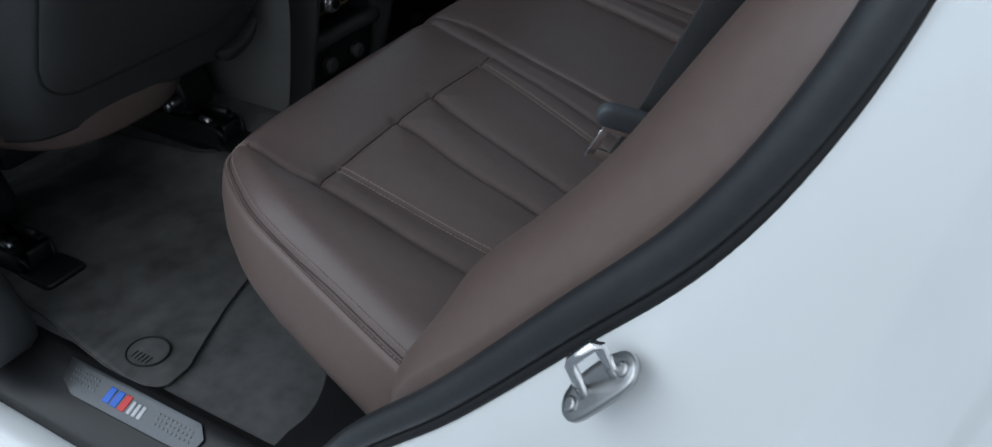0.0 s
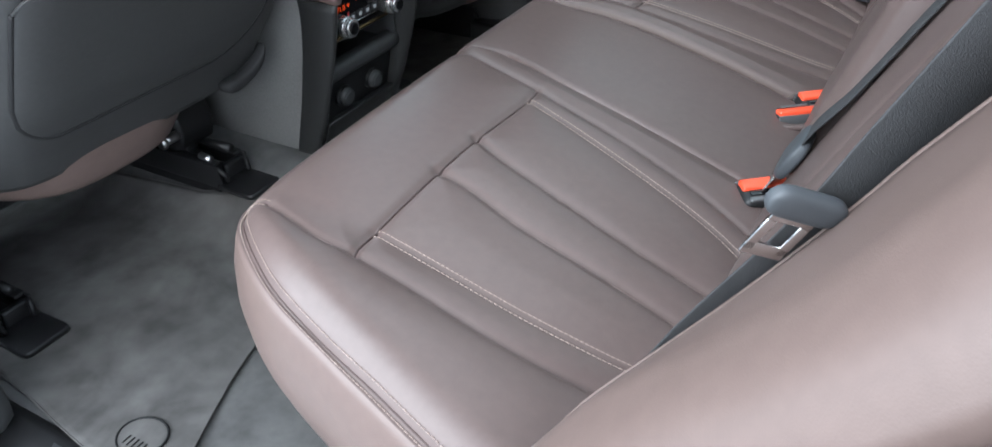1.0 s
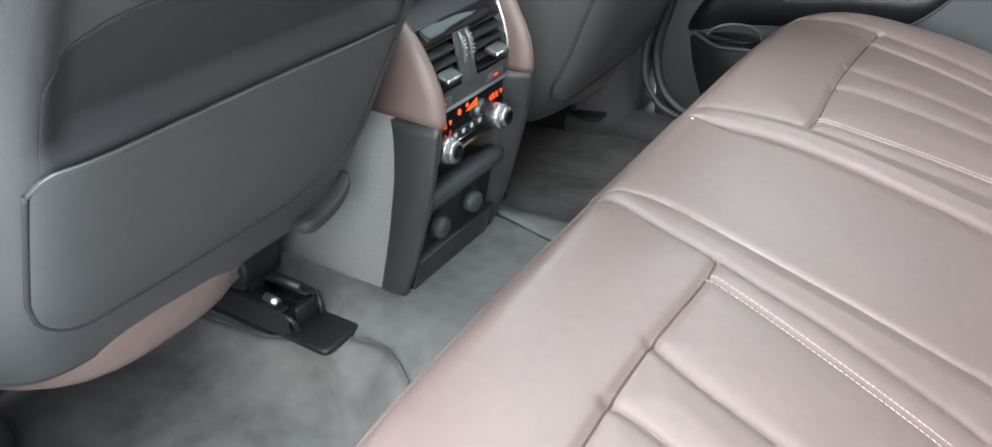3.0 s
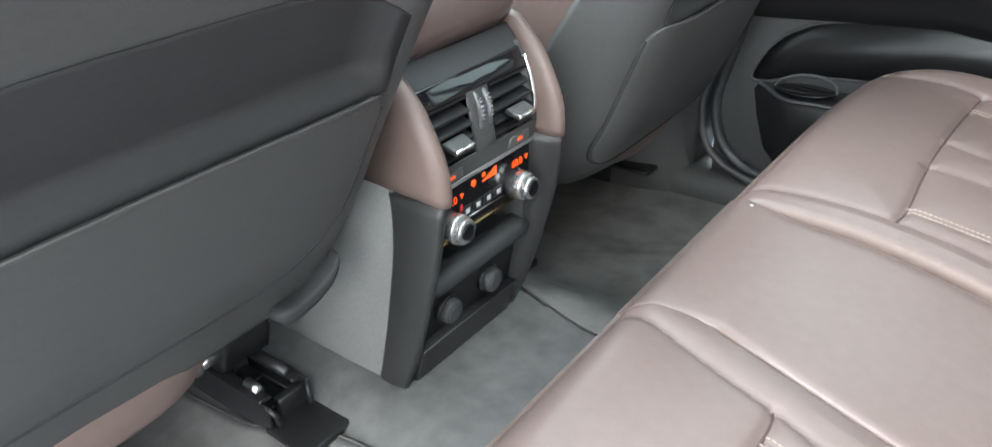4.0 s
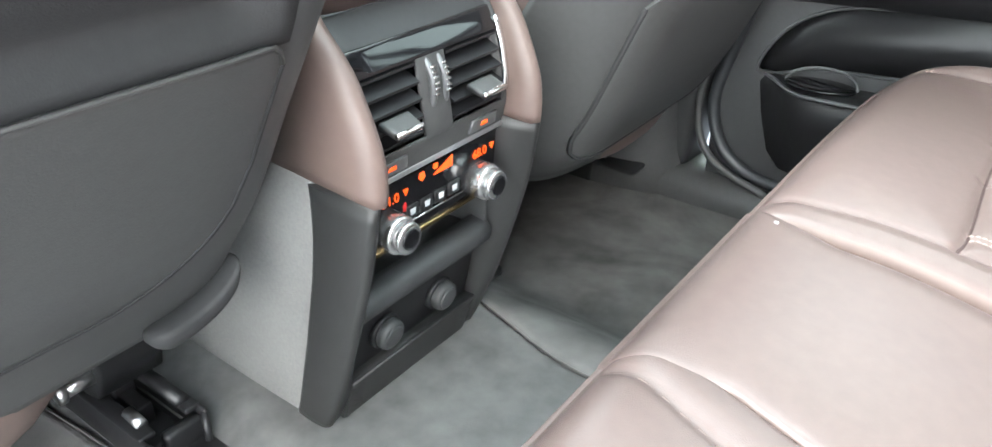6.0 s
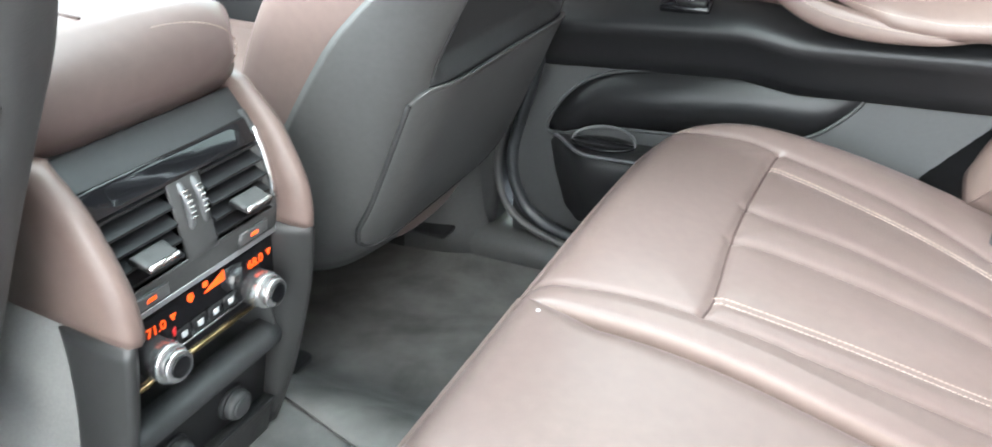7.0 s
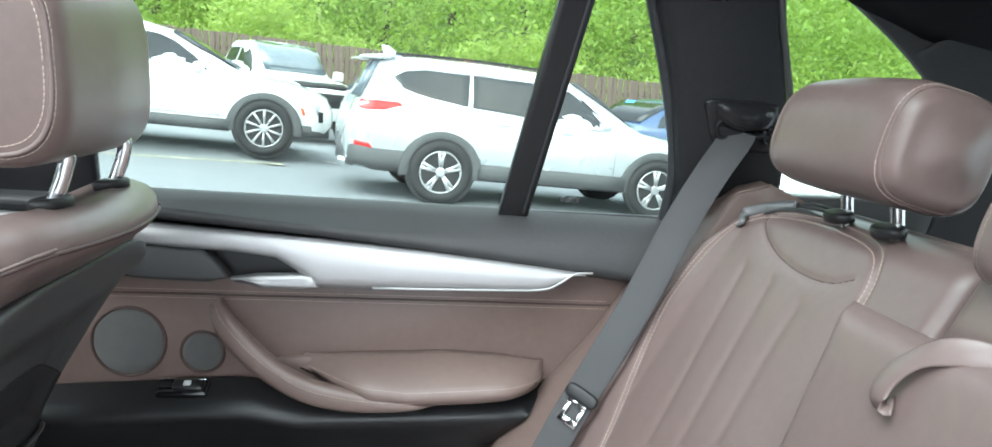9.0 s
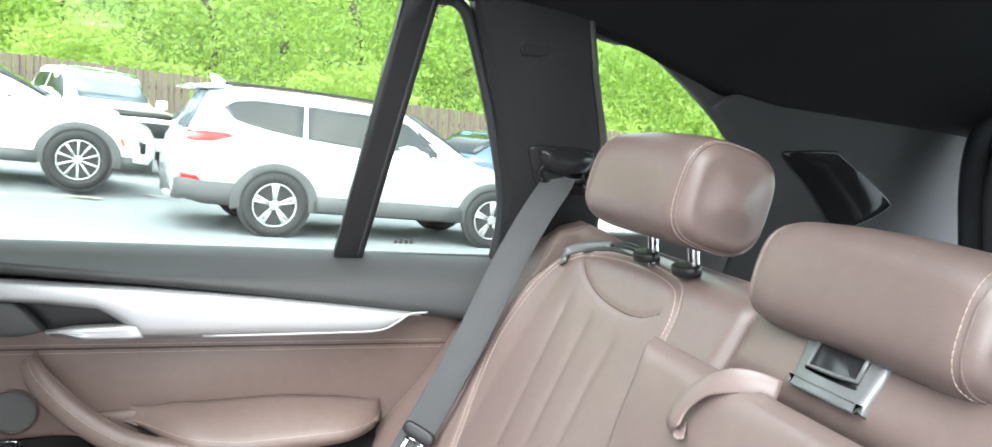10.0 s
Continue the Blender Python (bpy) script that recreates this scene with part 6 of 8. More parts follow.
    for k in range(4):
        part("pane_print", plate([(0.375 + 0.008 * k, 1.232), (0.381 + 0.008 * k, 1.232), (0.380 + 0.008 * k, 1.238 + 0.004 * (k % 2)), (0.376 + 0.008 * k, 1.238 + 0.004 * (k % 2))], lambda u, v, w: win_place(u, v, w - 0.0155), 0.0004, 0.0001), SHELL, door)
    return door


right_door()


far_sill = part("far_sill", loft([[(x, 0.800, 0.40), (x, 0.800, 0.515), (x, 0.712, 0.520), (x, 0.694, 0.512), (x, 0.684, 0.49), (x, 0.680, 0.43)] for x in np.linspace(-0.75, 0.30, 12)]), SHELL)
tagged(far_sill, "grey plastic sill trim under the far rear door", "door sill", kind="structure")
foot_rings = []
for z, grow in ((0.44, 1.12), (0.50, 1.04), (0.56, 0.98), (0.64, 0.92), (0.75, 0.86), (0.95, 0.80)):
    arc = [(-0.64 + 0.165 * grow * math.sin(g), 0.725 - 0.068 * grow * math.cos(g), z) for g in np.linspace(0, math.pi / 2, 14)]
    foot_rings.append([(-0.64, 0.76, z)] + arc + [(-0.64 + 0.165 * grow, 0.76, z)])
part_foot = part("pillar_foot", loft(foot_rings), SHELL)
tagged(part_foot, "grey plastic foot of the middle pillar", "car pillar", kind="structure")


# ---- front door across the cabin, middle pillar, windscreen side ----
def far_front():
    door = thing("door_2", "closed front door with grey shoulder, brown panel and silver trim", "car door", (-1.1, 0.74, 0.5), kind="structure")
    part("shoulder_trim", block((-1.62, 0.735, 1.155), (-0.56, 0.83, 1.215), 0.02), SOFT_BLACK, door)
    part("leather_panel", block((-1.62, 0.755, 0.94), (-0.56, 0.83, 1.155), 0.012), LEATHER_SIDE, door)
    part("silver_trim", plate([(-1.6, 1.135), (-1.2, 1.165), (-0.75, 1.150), (-0.62, 1.130), (-0.70, 1.112), (-1.2, 1.11), (-1.6, 1.115)], door_place(0.758), 0.02, 0.006), SILVER, door)
    part("armrest", block((-1.45, 0.69, 0.955), (-0.72, 0.77, 1.0), 0.018), LEATHER_SIDE, door)
    part("lower_panel", block((-1.62, 0.735, 0.50), (-0.56, 0.83, 0.945), 0.012), BLACK, door)
    part("outer_skin", block((-1.62, 0.89, 0.46), (-0.50, 0.93, 1.20), 0.01), PAINT, door)
    part("lock_pin", tube([(-0.66, 0.772, 1.20), (-0.66, 0.770, 1.243)], [0.006, 0.0075], 10), BLACK, door, "black lock pin")
    p = part("pane", plate([(-1.60, 1.20), (-0.56, 1.20), (-0.52, 1.595), (-1.25, 1.595)], lambda u, v, w: win_place(u, v, w - 0.02), 0.004, 0.0005), GLASS, door, smooth=False)
    p.visible_shadow = False
    pillar = thing("middle_pillar", "trimmed middle pillar with folded front seat belt", "car pillar", (-0.5, 0.72, 0.5), kind="structure")
    part("pillar_trim", plate([(-0.56, 1.18), (-0.435, 1.18), (-0.405, 1.60), (-0.51, 1.60)], lambda u, v, w: win_place(u, v, w - 0.01), 0.035, 0.012), BEIGE, pillar)
    part("pillar_foot", plate([(-0.60, 0.50), (-0.47, 0.50), (-0.452, 0.62), (-0.446, 0.80), (-0.43, 1.20), (-0.60, 1.20)], door_place(0.80), 0.09, 0.02), SOFT_BLACK, pillar)
    part("belt", band([(-0.47, 0.66, 1.55), (-0.475, 0.690, 1.35), (-0.48, 0.700, 1.1), (-0.49, 0.69, 0.7)], (1, 0, 0), 0.046, 0.002), FRONT_BELT, pillar)
    part("belt_tongue", block((-0.495, 0.686, 1.185), (-0.465, 0.692, 1.215), 0.003), CHROME, pillar)


far_front()

# ---- rear side trim on the far side ----
side_trim = thing("rear_pillar", "dark rear pillar and cargo side trim round the quarter window", "car pillar", (0.7, 0.7, 1.2), kind="structure")
part("pillar_trim", plate([(0.430, 1.60), (0.446, 1.555), (0.500, 1.42), (0.535, 1.29), (0.545, 1.205), (0.70, 1.205), (0.690, 1.30), (0.664, 1.41), (0.628, 1.50), (0.596, 1.60)], win_place, 0.040, 0.012), RECESS, side_trim, "dark plastic pillar trim")
part("pillar_edge", tube([win_place(u, v, 0.034) for u, v in ((0.598, 1.595), (0.630, 1.50), (0.667, 1.41), (0.690, 1.31))], 0.005, 6), SHELL, side_trim)
part("airbag_tag", plate([(0.503, 1.534), (0.508, 1.523), (0.546, 1.523), (0.552, 1.537), (0.547, 1.541), (0.506, 1.541)], win_place, 0.0425, 0.001), BLACK, side_trim)
guide_out = [tuple(q) for q in spline([(0.548, 1.398), (0.595, 1.400), (0.640, 1.398), (0.652, 1.390), (0.660, 1.340), (0.652, 1.328), (0.600, 1.330), (0.570, 1.340), (0.552, 1.376)], 48, True)]
guide = part("guide_plate", plate(guide_out, win_place, 0.047, 0.005), SATIN_BLACK, side_trim, "satin black belt guide plate")
hood = spline([(0.560, 1.394), (0.600, 1.397), (0.640, 1.393), (0.650, 1.378), (0.640, 1.360), (0.606, 1.357), (0.574, 1.366)], 40, True)
rings = []
for k in range(10):
    f = math.cos(0.5 * math.pi * k / 9.4)
    rings.append([win_place(0.606 + (q[0] - 0.606) * f, 1.374 + (q[1] - 1.374) * f - 0.006 * (1 - f), 0.046 + 0.019 * math.sqrt(1 - f * f)) for q in hood])
part("guide_hood", loft(rings), SATIN_BLACK, guide, "bulging hood over the belt slot")
for x, z, r in ((0.578, 1.360, 0.011), (0.648, 1.352, 0.010)):
    part("slot_ring", tube([win_place(x + r * math.cos(t), z + 1.2 * r * math.sin(t), 0.050) for t in np.linspace(0.4, 5.4, 18)], 0.0026, 8), SATIN_BLACK, guide)
part("guide_slot", plate([tuple(q) for q in spline([(0.574, 1.362), (0.606, 1.360), (0.644, 1.358), (0.650, 1.346), (0.636, 1.338), (0.596, 1.344), (0.576, 1.352)], 36, True)], win_place, 0.0485, 0.001), RECESS, guide)
glass_out = spline([(0.700, 1.555), (0.752, 1.526), (0.828, 1.478), (0.900, 1.420), (0.955, 1.355), (0.965, 1.30)], 24)
quarter = [(0.575, 1.60), (0.78, 1.60), (0.92, 1.50), (1.01, 1.40), (1.01, 1.255), (0.66, 1.255)]
p = part("pane", plate(quarter, lambda u, v, w: win_place(u, v, w - 0.03), 0.004, 0.0005), PRIVACY, side_trim, "quarter window pane", smooth=False)
p.visible_shadow = False
outer_rim = [tuple(q) for q in glass_out]
part("window_trim", plate([(0.60, 1.565), (0.66, 1.553)] + outer_rim + [(p[0] + 0.035, p[1] + 0.04) for p in outer_rim[::-1]] + [(0.60, 1.62)], win_place, 0.018, 0.006), SHELL, side_trim, "grey trim along the quarter window")
far_top = [(1.46, 1.475), (1.31, 1.484), (1.05, 1.497), (0.875, 1.508)]
part("cargo_trim", plate(outer_rim[12:] + [(0.955, 1.265), (0.95, 1.02), (1.46, 1.02)] + far_top + [(0.835, 1.476)], win_place, 0.03, 0.008), SOFT_BLACK, side_trim, "dark grey cargo side trim")
part("sill_trim", plate([(0.66, 1.02), (0.952, 1.02), (0.952, 1.266), (0.672, 1.262)], win_place, 0.030, 0.006), SHELL, side_trim)
part("cargo_grille", plate([tuple(q) for q in spline([(0.985, 1.408), (1.015, 1.418), (1.080, 1.421), (1.105, 1.412), (1.228, 1.346), (1.236, 1.322), (1.18, 1.290), (1.14, 1.285), (1.06, 1.352)], 40, True)], win_place, 0.034, 0.003), GLOSS_BLACK, side_trim, "black cargo speaker cover")
part("outer_skin", plate([(0.60, 0.75), (1.5, 0.75), (1.5, 1.25), (0.62, 1.25)], lambda u, v, w: (u, 0.95 - w, v), 0.03, 0.005), PAINT, side_trim)

# near side: pillar and quarter window mirrored, unseen outside the opening
near = thing("near_rear_pillar", "dark rear pillar trim beside the open door", "car pillar", (0.7, -0.7, 1.2), kind="structure")
part("pillar_trim", mirrored(plate([(0.600, 1.60), (0.620, 1.45), (0.650, 1.26), (0.95, 1.26), (0.95, 1.40), (0.70, 1.56)], win_place, 0.03, 0.01)), SOFT_BLACK, near)
part("cargo_trim", mirrored(plate([(0.95, 1.02), (1.46, 1.02), (1.46, 1.448), (0.95, 1.478)], win_place, 0.03, 0.008)), SHELL, near)

# ---- roof lining ----
EDGE_Z = curve1([-1.3, 0.45, 0.60, 0.70, 0.76, 0.84, 1.05, 1.31, 1.5], [1.590, 1.590, 1.572, 1.552, 1.524, 1.484, 1.472, 1.457, 1.44])


def roof_at(u, v):
    x = -1.25 + 2.72 * u
    s = -1 + 2 * v
    ze = EDGE_Z(x)
    ye = 0.765 - 0.38 * (ze - 1.217) - 0.02
    rise = 0.085 + 0.06 * smooth01((x - 0.5) / 0.4)
    return (x, s * ye, ze + rise * (1 - abs(s) ** 2.6))


def roof_piece(x0, x1, s0, s1, nu, nv, lift=0.0, thick=0.03, spread=1.0):
    def at(u, v):
        p = roof_at((x0 + (x1 - x0) * u + 1.25) / 2.72, (s0 + (s1 - s0) * v + 1) / 2)
        return (p[0], p[1] * spread, p[2] + lift)
    return sheet(nu, nv, at, (0, 0, thick))


# the lining stops at an added, unseen glass opening that lights the seats
ADDED_GLASS_SPAN = (-0.98, 0.46)
ceiling = part("ceiling", join(roof_piece(ADDED_GLASS_SPAN[1], 1.47, -1, 1, 44, 50), roof_piece(-1.25, ADDED_GLASS_SPAN[0], -1, 1, 10, 40), roof_piece(*ADDED_GLASS_SPAN, -1, -0.74, 16, 10), roof_piece(*ADDED_GLASS_SPAN, 0.74, 1, 16, 10)), HEADLINER)
tagged(ceiling, "anthracite cloth roof lining", "headliner", kind="structure")
roof_skin = part("roof", join(roof_piece(ADDED_GLASS_SPAN[1], 1.47, -1, 1, 30, 30, 0.045, 0.01, 1.08), roof_piece(-1.25, ADDED_GLASS_SPAN[0], -1, 1, 8, 30, 0.045, 0.01, 1.08), roof_piece(*ADDED_GLASS_SPAN, -1, -0.74, 10, 8, 0.045, 0.01, 1.08), roof_piece(*ADDED_GLASS_SPAN, 0.74, 1, 10, 8, 0.045, 0.01, 1.08)), PAINT)
tagged(roof_skin, "white painted car roof", "car roof", kind="structure")
added_glass = part("added_glass_roof", roof_piece(ADDED_GLASS_SPAN[0] - 0.02, ADDED_GLASS_SPAN[1] + 0.02, -0.78, 0.78, 10, 14, 0.036, 0.004, 1.04), GLASS, smooth=False)
tagged(added_glass, "added clear roof opening, unseen, that lets daylight onto the seats", "glass roof", kind="structure")
added_glass.visible_shadow = False

# tail end: seal, frame and rear screen
tail = thing("tailgate", "closed tailgate with a black rubber seal round its window", "tailgate", (1.45, 0, 1.0), kind="structure")
arch = spline([(1.40, 0.640, 1.10), (1.385, 0.640, 1.25), (1.350, 0.625, 1.375), (1.335, 0.605, 1.455), (1.345, 0.575, 1.505), (1.37, 0.50, 1.535), (1.38, 0.25, 1.555), (1.38, 0, 1.56)], 40)
arch = arch + [np.array((q[0], -q[1], q[2])) for q in arch[::-1][1:]]
part("seal", tube(arch, 0.021, 10), RUBBER, tail, "black rubber tailgate seal")
part("seal_lip", tube([(q[0] + 0.03, q[1] * 0.965, q[2] - 0.020) for q in arch], 0.022, 8), SHELL, tail)
part("lower_panel", block((1.40, -0.66, 0.45), (1.48, 0.66, 1.12), 0.02), SHELL, tail)
p = part("pane", sheet(8, 8, lambda u, v: (1.47 - 0.07 * v, -0.6 + 1.2 * u, 1.11 + 0.45 * v), (0.004, 0, 0)), GLASS, tail, smooth=False)
p.visible_shadow = False
cargo = part("cargo_floor", block((0.50, -0.72, 0.70), (1.42, 0.72, 0.74), 0.01), CARPET)
tagged(cargo, "dark carpeted cargo floor behind the bench", "cargo floor", kind="structure")

# ---- front end that closes the cabin ----
dash = part("dashboard", loft([[(x, -0.74, z) for x, z in ((-1.75, 0.5), (-1.35, 0.55), (-1.25, 0.95), (-1.32, 1.12), (-1.75, 1.16))], [(x, 0.74, z) for x, z in ((-1.75, 0.5), (-1.35, 0.55), (-1.25, 0.95), (-1.32, 1.12), (-1.75, 1.16))]]), BLACK, smooth=False)
tagged(dash, "plain black dashboard across the front of the cabin", "dashboard", kind="structure")
screen = part("windscreen", sheet(6, 6, lambda u, v: (-1.85 + 0.62 * v, -0.70 + 1.4 * u, 1.15 + 0.47 * v), (0.004, 0, 0.003)), GLASS, smooth=False)
tagged(screen, "clear sloping front windscreen", "windscreen", kind="structure")
screen.visible_shadow = False
nfd = thing("door_3", "closed front door on the near side", "car door", (-1.1, -0.74, 0.5), kind="structure")
part("inner_panel", block((-1.62, -0.83, 0.50), (-0.62, -0.735, 1.21), 0.02), SOFT_BLACK, nfd)
part("pillar_trim", mirrored(plate([(-0.66, 0.46), (-0.50, 0.46), (-0.475, 0.55), (-0.47, 1.20), (-0.45, 1.60), (-0.60, 1.60), (-0.66, 1.2)], lambda u, v, w: (u, 0.84 - 0.38 * max(v - 1.217, 0) - w, v), 0.10, 0.02)), SOFT_BLACK, nfd)
part("pillar_foot", mirrored(plate([tuple(q) for q in spline([(-0.70, 0.46), (-0.52, 0.46), (-0.465, 0.475), (-0.46, 0.53), (-0.485, 0.60), (-0.50, 0.75), (-0.70, 0.75)], 40, True)], door_place(0.82), 0.10, 0.025)), SOFT_BLACK, nfd)

# ---- the near door opening: sill, seal, painted jamb, striker ----
sill = thing("door_sill", "black door sill with a metal scuff plate above the white rocker", "door sill", (-0.25, -0.76, 0.42), kind="structure")
rings = []
for x in np.linspace(-0.62, 0.22, 20):
    r = smooth01((x - 0.02) / 0.2) * 0.10
    rings.append([(x, -0.700, 0.40), (x, -0.705, 0.462 + r), (x, -0.722, 0.470 + r), (x, -0.742, 0.458 + r), (x, -0.770, 0.438 + r), (x, -0.800, 0.425 + r), (x, -0.812, 0.405 + r), (x, -0.80, 0.36), (x, -0.70, 0.36)])
part("sill_cover", loft(rings), BLACK, sill)
plate_pts = [(-0.395, -0.728), (-0.130, -0.728), (-0.115, -0.742), (-0.125, -0.764), (-0.36, -0.767), (-0.39, -0.755)]


def sill_place(u, v, w):
    return (u, v, 0.470 + (v + 0.722) * 0.68 + w + 0.003)


scuff = part("scuff_plate", plate(plate_pts, sill_place, 0.003, 0.001), SCUFF, sill, "dotted metal scuff plate with striped mark")
for k, m in enumerate((BLUE, BLUE, CRIMSON)):
    x = -0.298 + 0.016 * k
    part("mark_stripe", plate([(x, -0.738), (x + 0.012, -0.738), (x + 0.006, -0.757), (x - 0.006, -0.757)], sill_place, 0.0045, 0.0004), m, scuff)
for k in range(3):
    x = -0.250 + 0.010 * k
    part("mark_bar", plate([(x, -0.741), (x + 0.006, -0.741), (x + 0.002, -0.756), (x - 0.004, -0.756)], sill_place, 0.0045, 0.0004), PALE, scuff)
dots = [plate(ring_path(-0.20 + 0.008 * i, -0.740 - 0.006 * j, 0.0016, 8), sill_place, 0.0042, 0.0003) for i in range(9) for j in range(3)] + [plate(ring_path(-0.375 + 0.007 * i, -0.739 - 0.006 * j, 0.0016, 8), sill_place, 0.0042, 0.0003) for i in range(8) for j in range(3)]
part("dots", join(*dots), SATIN, scuff)
rings = []
for x in np.linspace(-1.7, 0.30, 24):
    r = smooth01((x - 0.02) / 0.22) * 0.12
    rings.append([(x, -0.795, 0.36), (x, -0.800, 0.40 + r), (x, -0.815, 0.412 + r), (x, -0.850, 0.404 + r), (x, -0.900, 0.37 + r), (x, -0.935, 0.33), (x, -0.93, 0.25), (x, -0.80, 0.25)])
part("rocker", loft(rings), PAINT, sill, "white painted rocker")

SEAL_LINE = [(-0.10, -0.795, 0.475), (0.06, -0.800, 0.525), (0.165, -0.808, 0.63), (0.258, -0.818, 0.752), (0.353, -0.820, 0.852), (0.449, -0.820, 0.967), (0.516, -0.818, 1.048), (0.559, -0.812, 1.124), (0.585, -0.80, 1.20), (0.605, -0.775, 1.30), (0.59, -0.72, 1.42), (0.53, -0.66, 1.56), (0.40, -0.635, 1.605), (-0.1, -0.63, 1.61), (-0.5, -0.63, 1.60)]
jamb = thing("door_jamb", "white painted door jamb and rear wing of the car", "car body", (0.6, -0.85, 0.7), kind="structure")
seal_pts = spline([(q[0] - 0.008, q[1], q[2] + 0.006) for q in SEAL_LINE], 110)
rings = []
for i, q in enumerate(seal_pts):
    d = Vector(seal_pts[min(i + 1, 109)]) - Vector(seal_pts[max(i - 1, 0)])
    d.normalize()
    out = Vector((0, -1, 0))
    out = (out - out.dot(d) * d).normalized()
    side = d.cross(out).normalized()
    rings.append([Vector(q) + out * (0.012 * math.cos(g)) + side * (0.013 * math.sin(g)) for g in (2 * math.pi * k / 12 for k in range(12))])
seal = part("door_seal", loft(rings), RUBBER, jamb, "dark rubber door seal")
part("seal_lip", tube([(p[0] + 0.008, p[1] - 0.006, p[2] - 0.011) for p in seal_pts], 0.0045, 8), RECESS, jamb, "thin dark outer lip of the seal")
# painted surface from the seal out to the wing
inner = spline([(p[0] - 0.002, p[1] - 0.004, p[2] + 0.002) for p in SEAL_LINE[:12]], 80)
CREASE_AT = curve1(list(range(12)), [0.15, 0.16, 0.17, 0.175, 0.165, 0.125, 0.085, 0.050, 0.036, 0.035, 0.035, 0.03])
rows = []
for i, q in enumerate(inner):
    t = i / 79
    d = Vector(inner[min(i + 1, 79)]) - Vector(inner[max(i - 1, 0)])
    d.normalize()
    away = Vector((d.z, 0, -d.x)).normalized()
    grow = smooth01(t / 0.14)
    c, k = CREASE_AT(11 * t) * grow, 0.4 + 0.6 * smooth01(t / 0.1)
    row = []
    for out, dy in ((0, 0.01), (0.05 * c, -0.004), (0.3 * c, -0.012), (0.6 * c, -0.019), (c - 0.004, -0.026), (c, -0.0275), (c + 0.004, -0.031), (c + 0.016, -0.046), (c + 0.028, -0.060), (c + 0.033, -0.064),
                    (c + 0.037, -0.072), (c + 0.044, -0.084), (c + 0.06, -0.094), (c + 0.10, -0.104), (c + 0.20, -0.112)):
        row.append(tuple(Vector(q) + away * out * (grow if out > c else 1) + Vector((0, dy * k, 0))))
    rows.append(row)
verts = [v for r in rows for v in r]
m = len(rows[0])
faces = [(i * m + j, (i + 1) * m + j, (i + 1) * m + j + 1, i * m + j + 1) for i in range(79) for j in range(m - 1)]
part("painted_jamb", (verts, faces), PAINT, jamb, "white painted jamb")
rings = []
part("wing", sheet(24, 20, lambda u, v: (0.74 + 0.8 * u, -0.935 - 0.02 * math.sin(v * math.pi), 0.45 + 0.80 * v), (0, 0.02, 0)), PAINT, jamb)

striker = thing("door_striker", "zinc-plated door striker loop on the white jamb", "door striker", (0.47, -0.84, 0.94))
face_n = Vector((-0.60, -0.55, 0.58)).normalized()
along = Vector((0.56, 0.12, 0.80)).normalized()
cross = face_n.cross(along).normalized()
along = cross.cross(face_n).normalized()
centre = Vector((0.4745, -0.849, 0.9575))
rise = Vector((-0.35, -0.15, 0.92)).normalized()


def striker_place(u, v, w):
    return tuple(centre + along * u + cross * v + face_n * w)


part("base_plate", plate([tuple(q) for q in spline([(-0.031, 0.0), (-0.024, 0.011), (0, 0.015), (0.024, 0.011), (0.031, 0.0), (0.024, -0.010), (0, -0.012), (-0.024, -0.010)], 36, True)], striker_place, 0.004, 0.0015), STEEL, striker)
part("loop", tube([tuple(centre + along * u + rise * w) for u, w in ((-0.0125, -0.004), (-0.0125, 0.018), (-0.012, 0.025), (-0.009, 0.029), (0.009, 0.029), (0.012, 0.025), (0.0125, 0.018), (0.0125, -0.004))], 0.0036, 12), CHROME, striker, "bright steel loop")
for u in (-0.022, 0.022):
    part("screw", plate(ring_path(u, 0, 0.0048, 12), striker_place, 0.006, 0.001), STEEL, striker)


# ---- outside: sloping lot, parked vehicles, fence, wooded bank ----
def lot(x, y):
    crown = 0.17 * smooth01((y - 10.2) / 1.4) * smooth01((15.5 - y) / 2.5) * smooth01((-0.2 - x) / 1.6)
    return 0.085 - 0.053 * max(-40.0, min(40.0, x)) + crown


def hill(x, y):
    return lot(x, y) + 0.42 * max(0.0, y - 22.3) * (1 - 0.3 * smooth01((y - 30) / 40)) + 0.3 * math.sin(x * 0.3) * smooth01((y - 23) / 6)


xs = np.concatenate((-np.geomspace(1200, 42, 10), np.linspace(-40, 40, 81), np.geomspace(42, 1200, 10)))
ys = np.concatenate((-np.geomspace(1200, 20, 12), np.linspace(-18, 60, 105), np.geomspace(64, 1500, 12)))
verts = [(float(x), float(y), hill(float(x), float(y)) if y < 90 else hill(float(x), 90.0)) for x in xs for y in ys]
n = len(ys)
faces = [(i * n + j, (i + 1) * n + j, (i + 1) * n + j + 1, i * n + j + 1) for i in range(len(xs) - 1) for j in range(n - 1)]
ground_mats = [1 if ys[j] > 21.9 else 0 for i in range(len(xs) - 1) for j in range(n - 1)]
ground = part("ground", (verts, faces, ground_mats), [ASPHALT, GRASS])
tagged(ground, "grey asphalt car park running into a wooded bank", "ground", kind="structure")


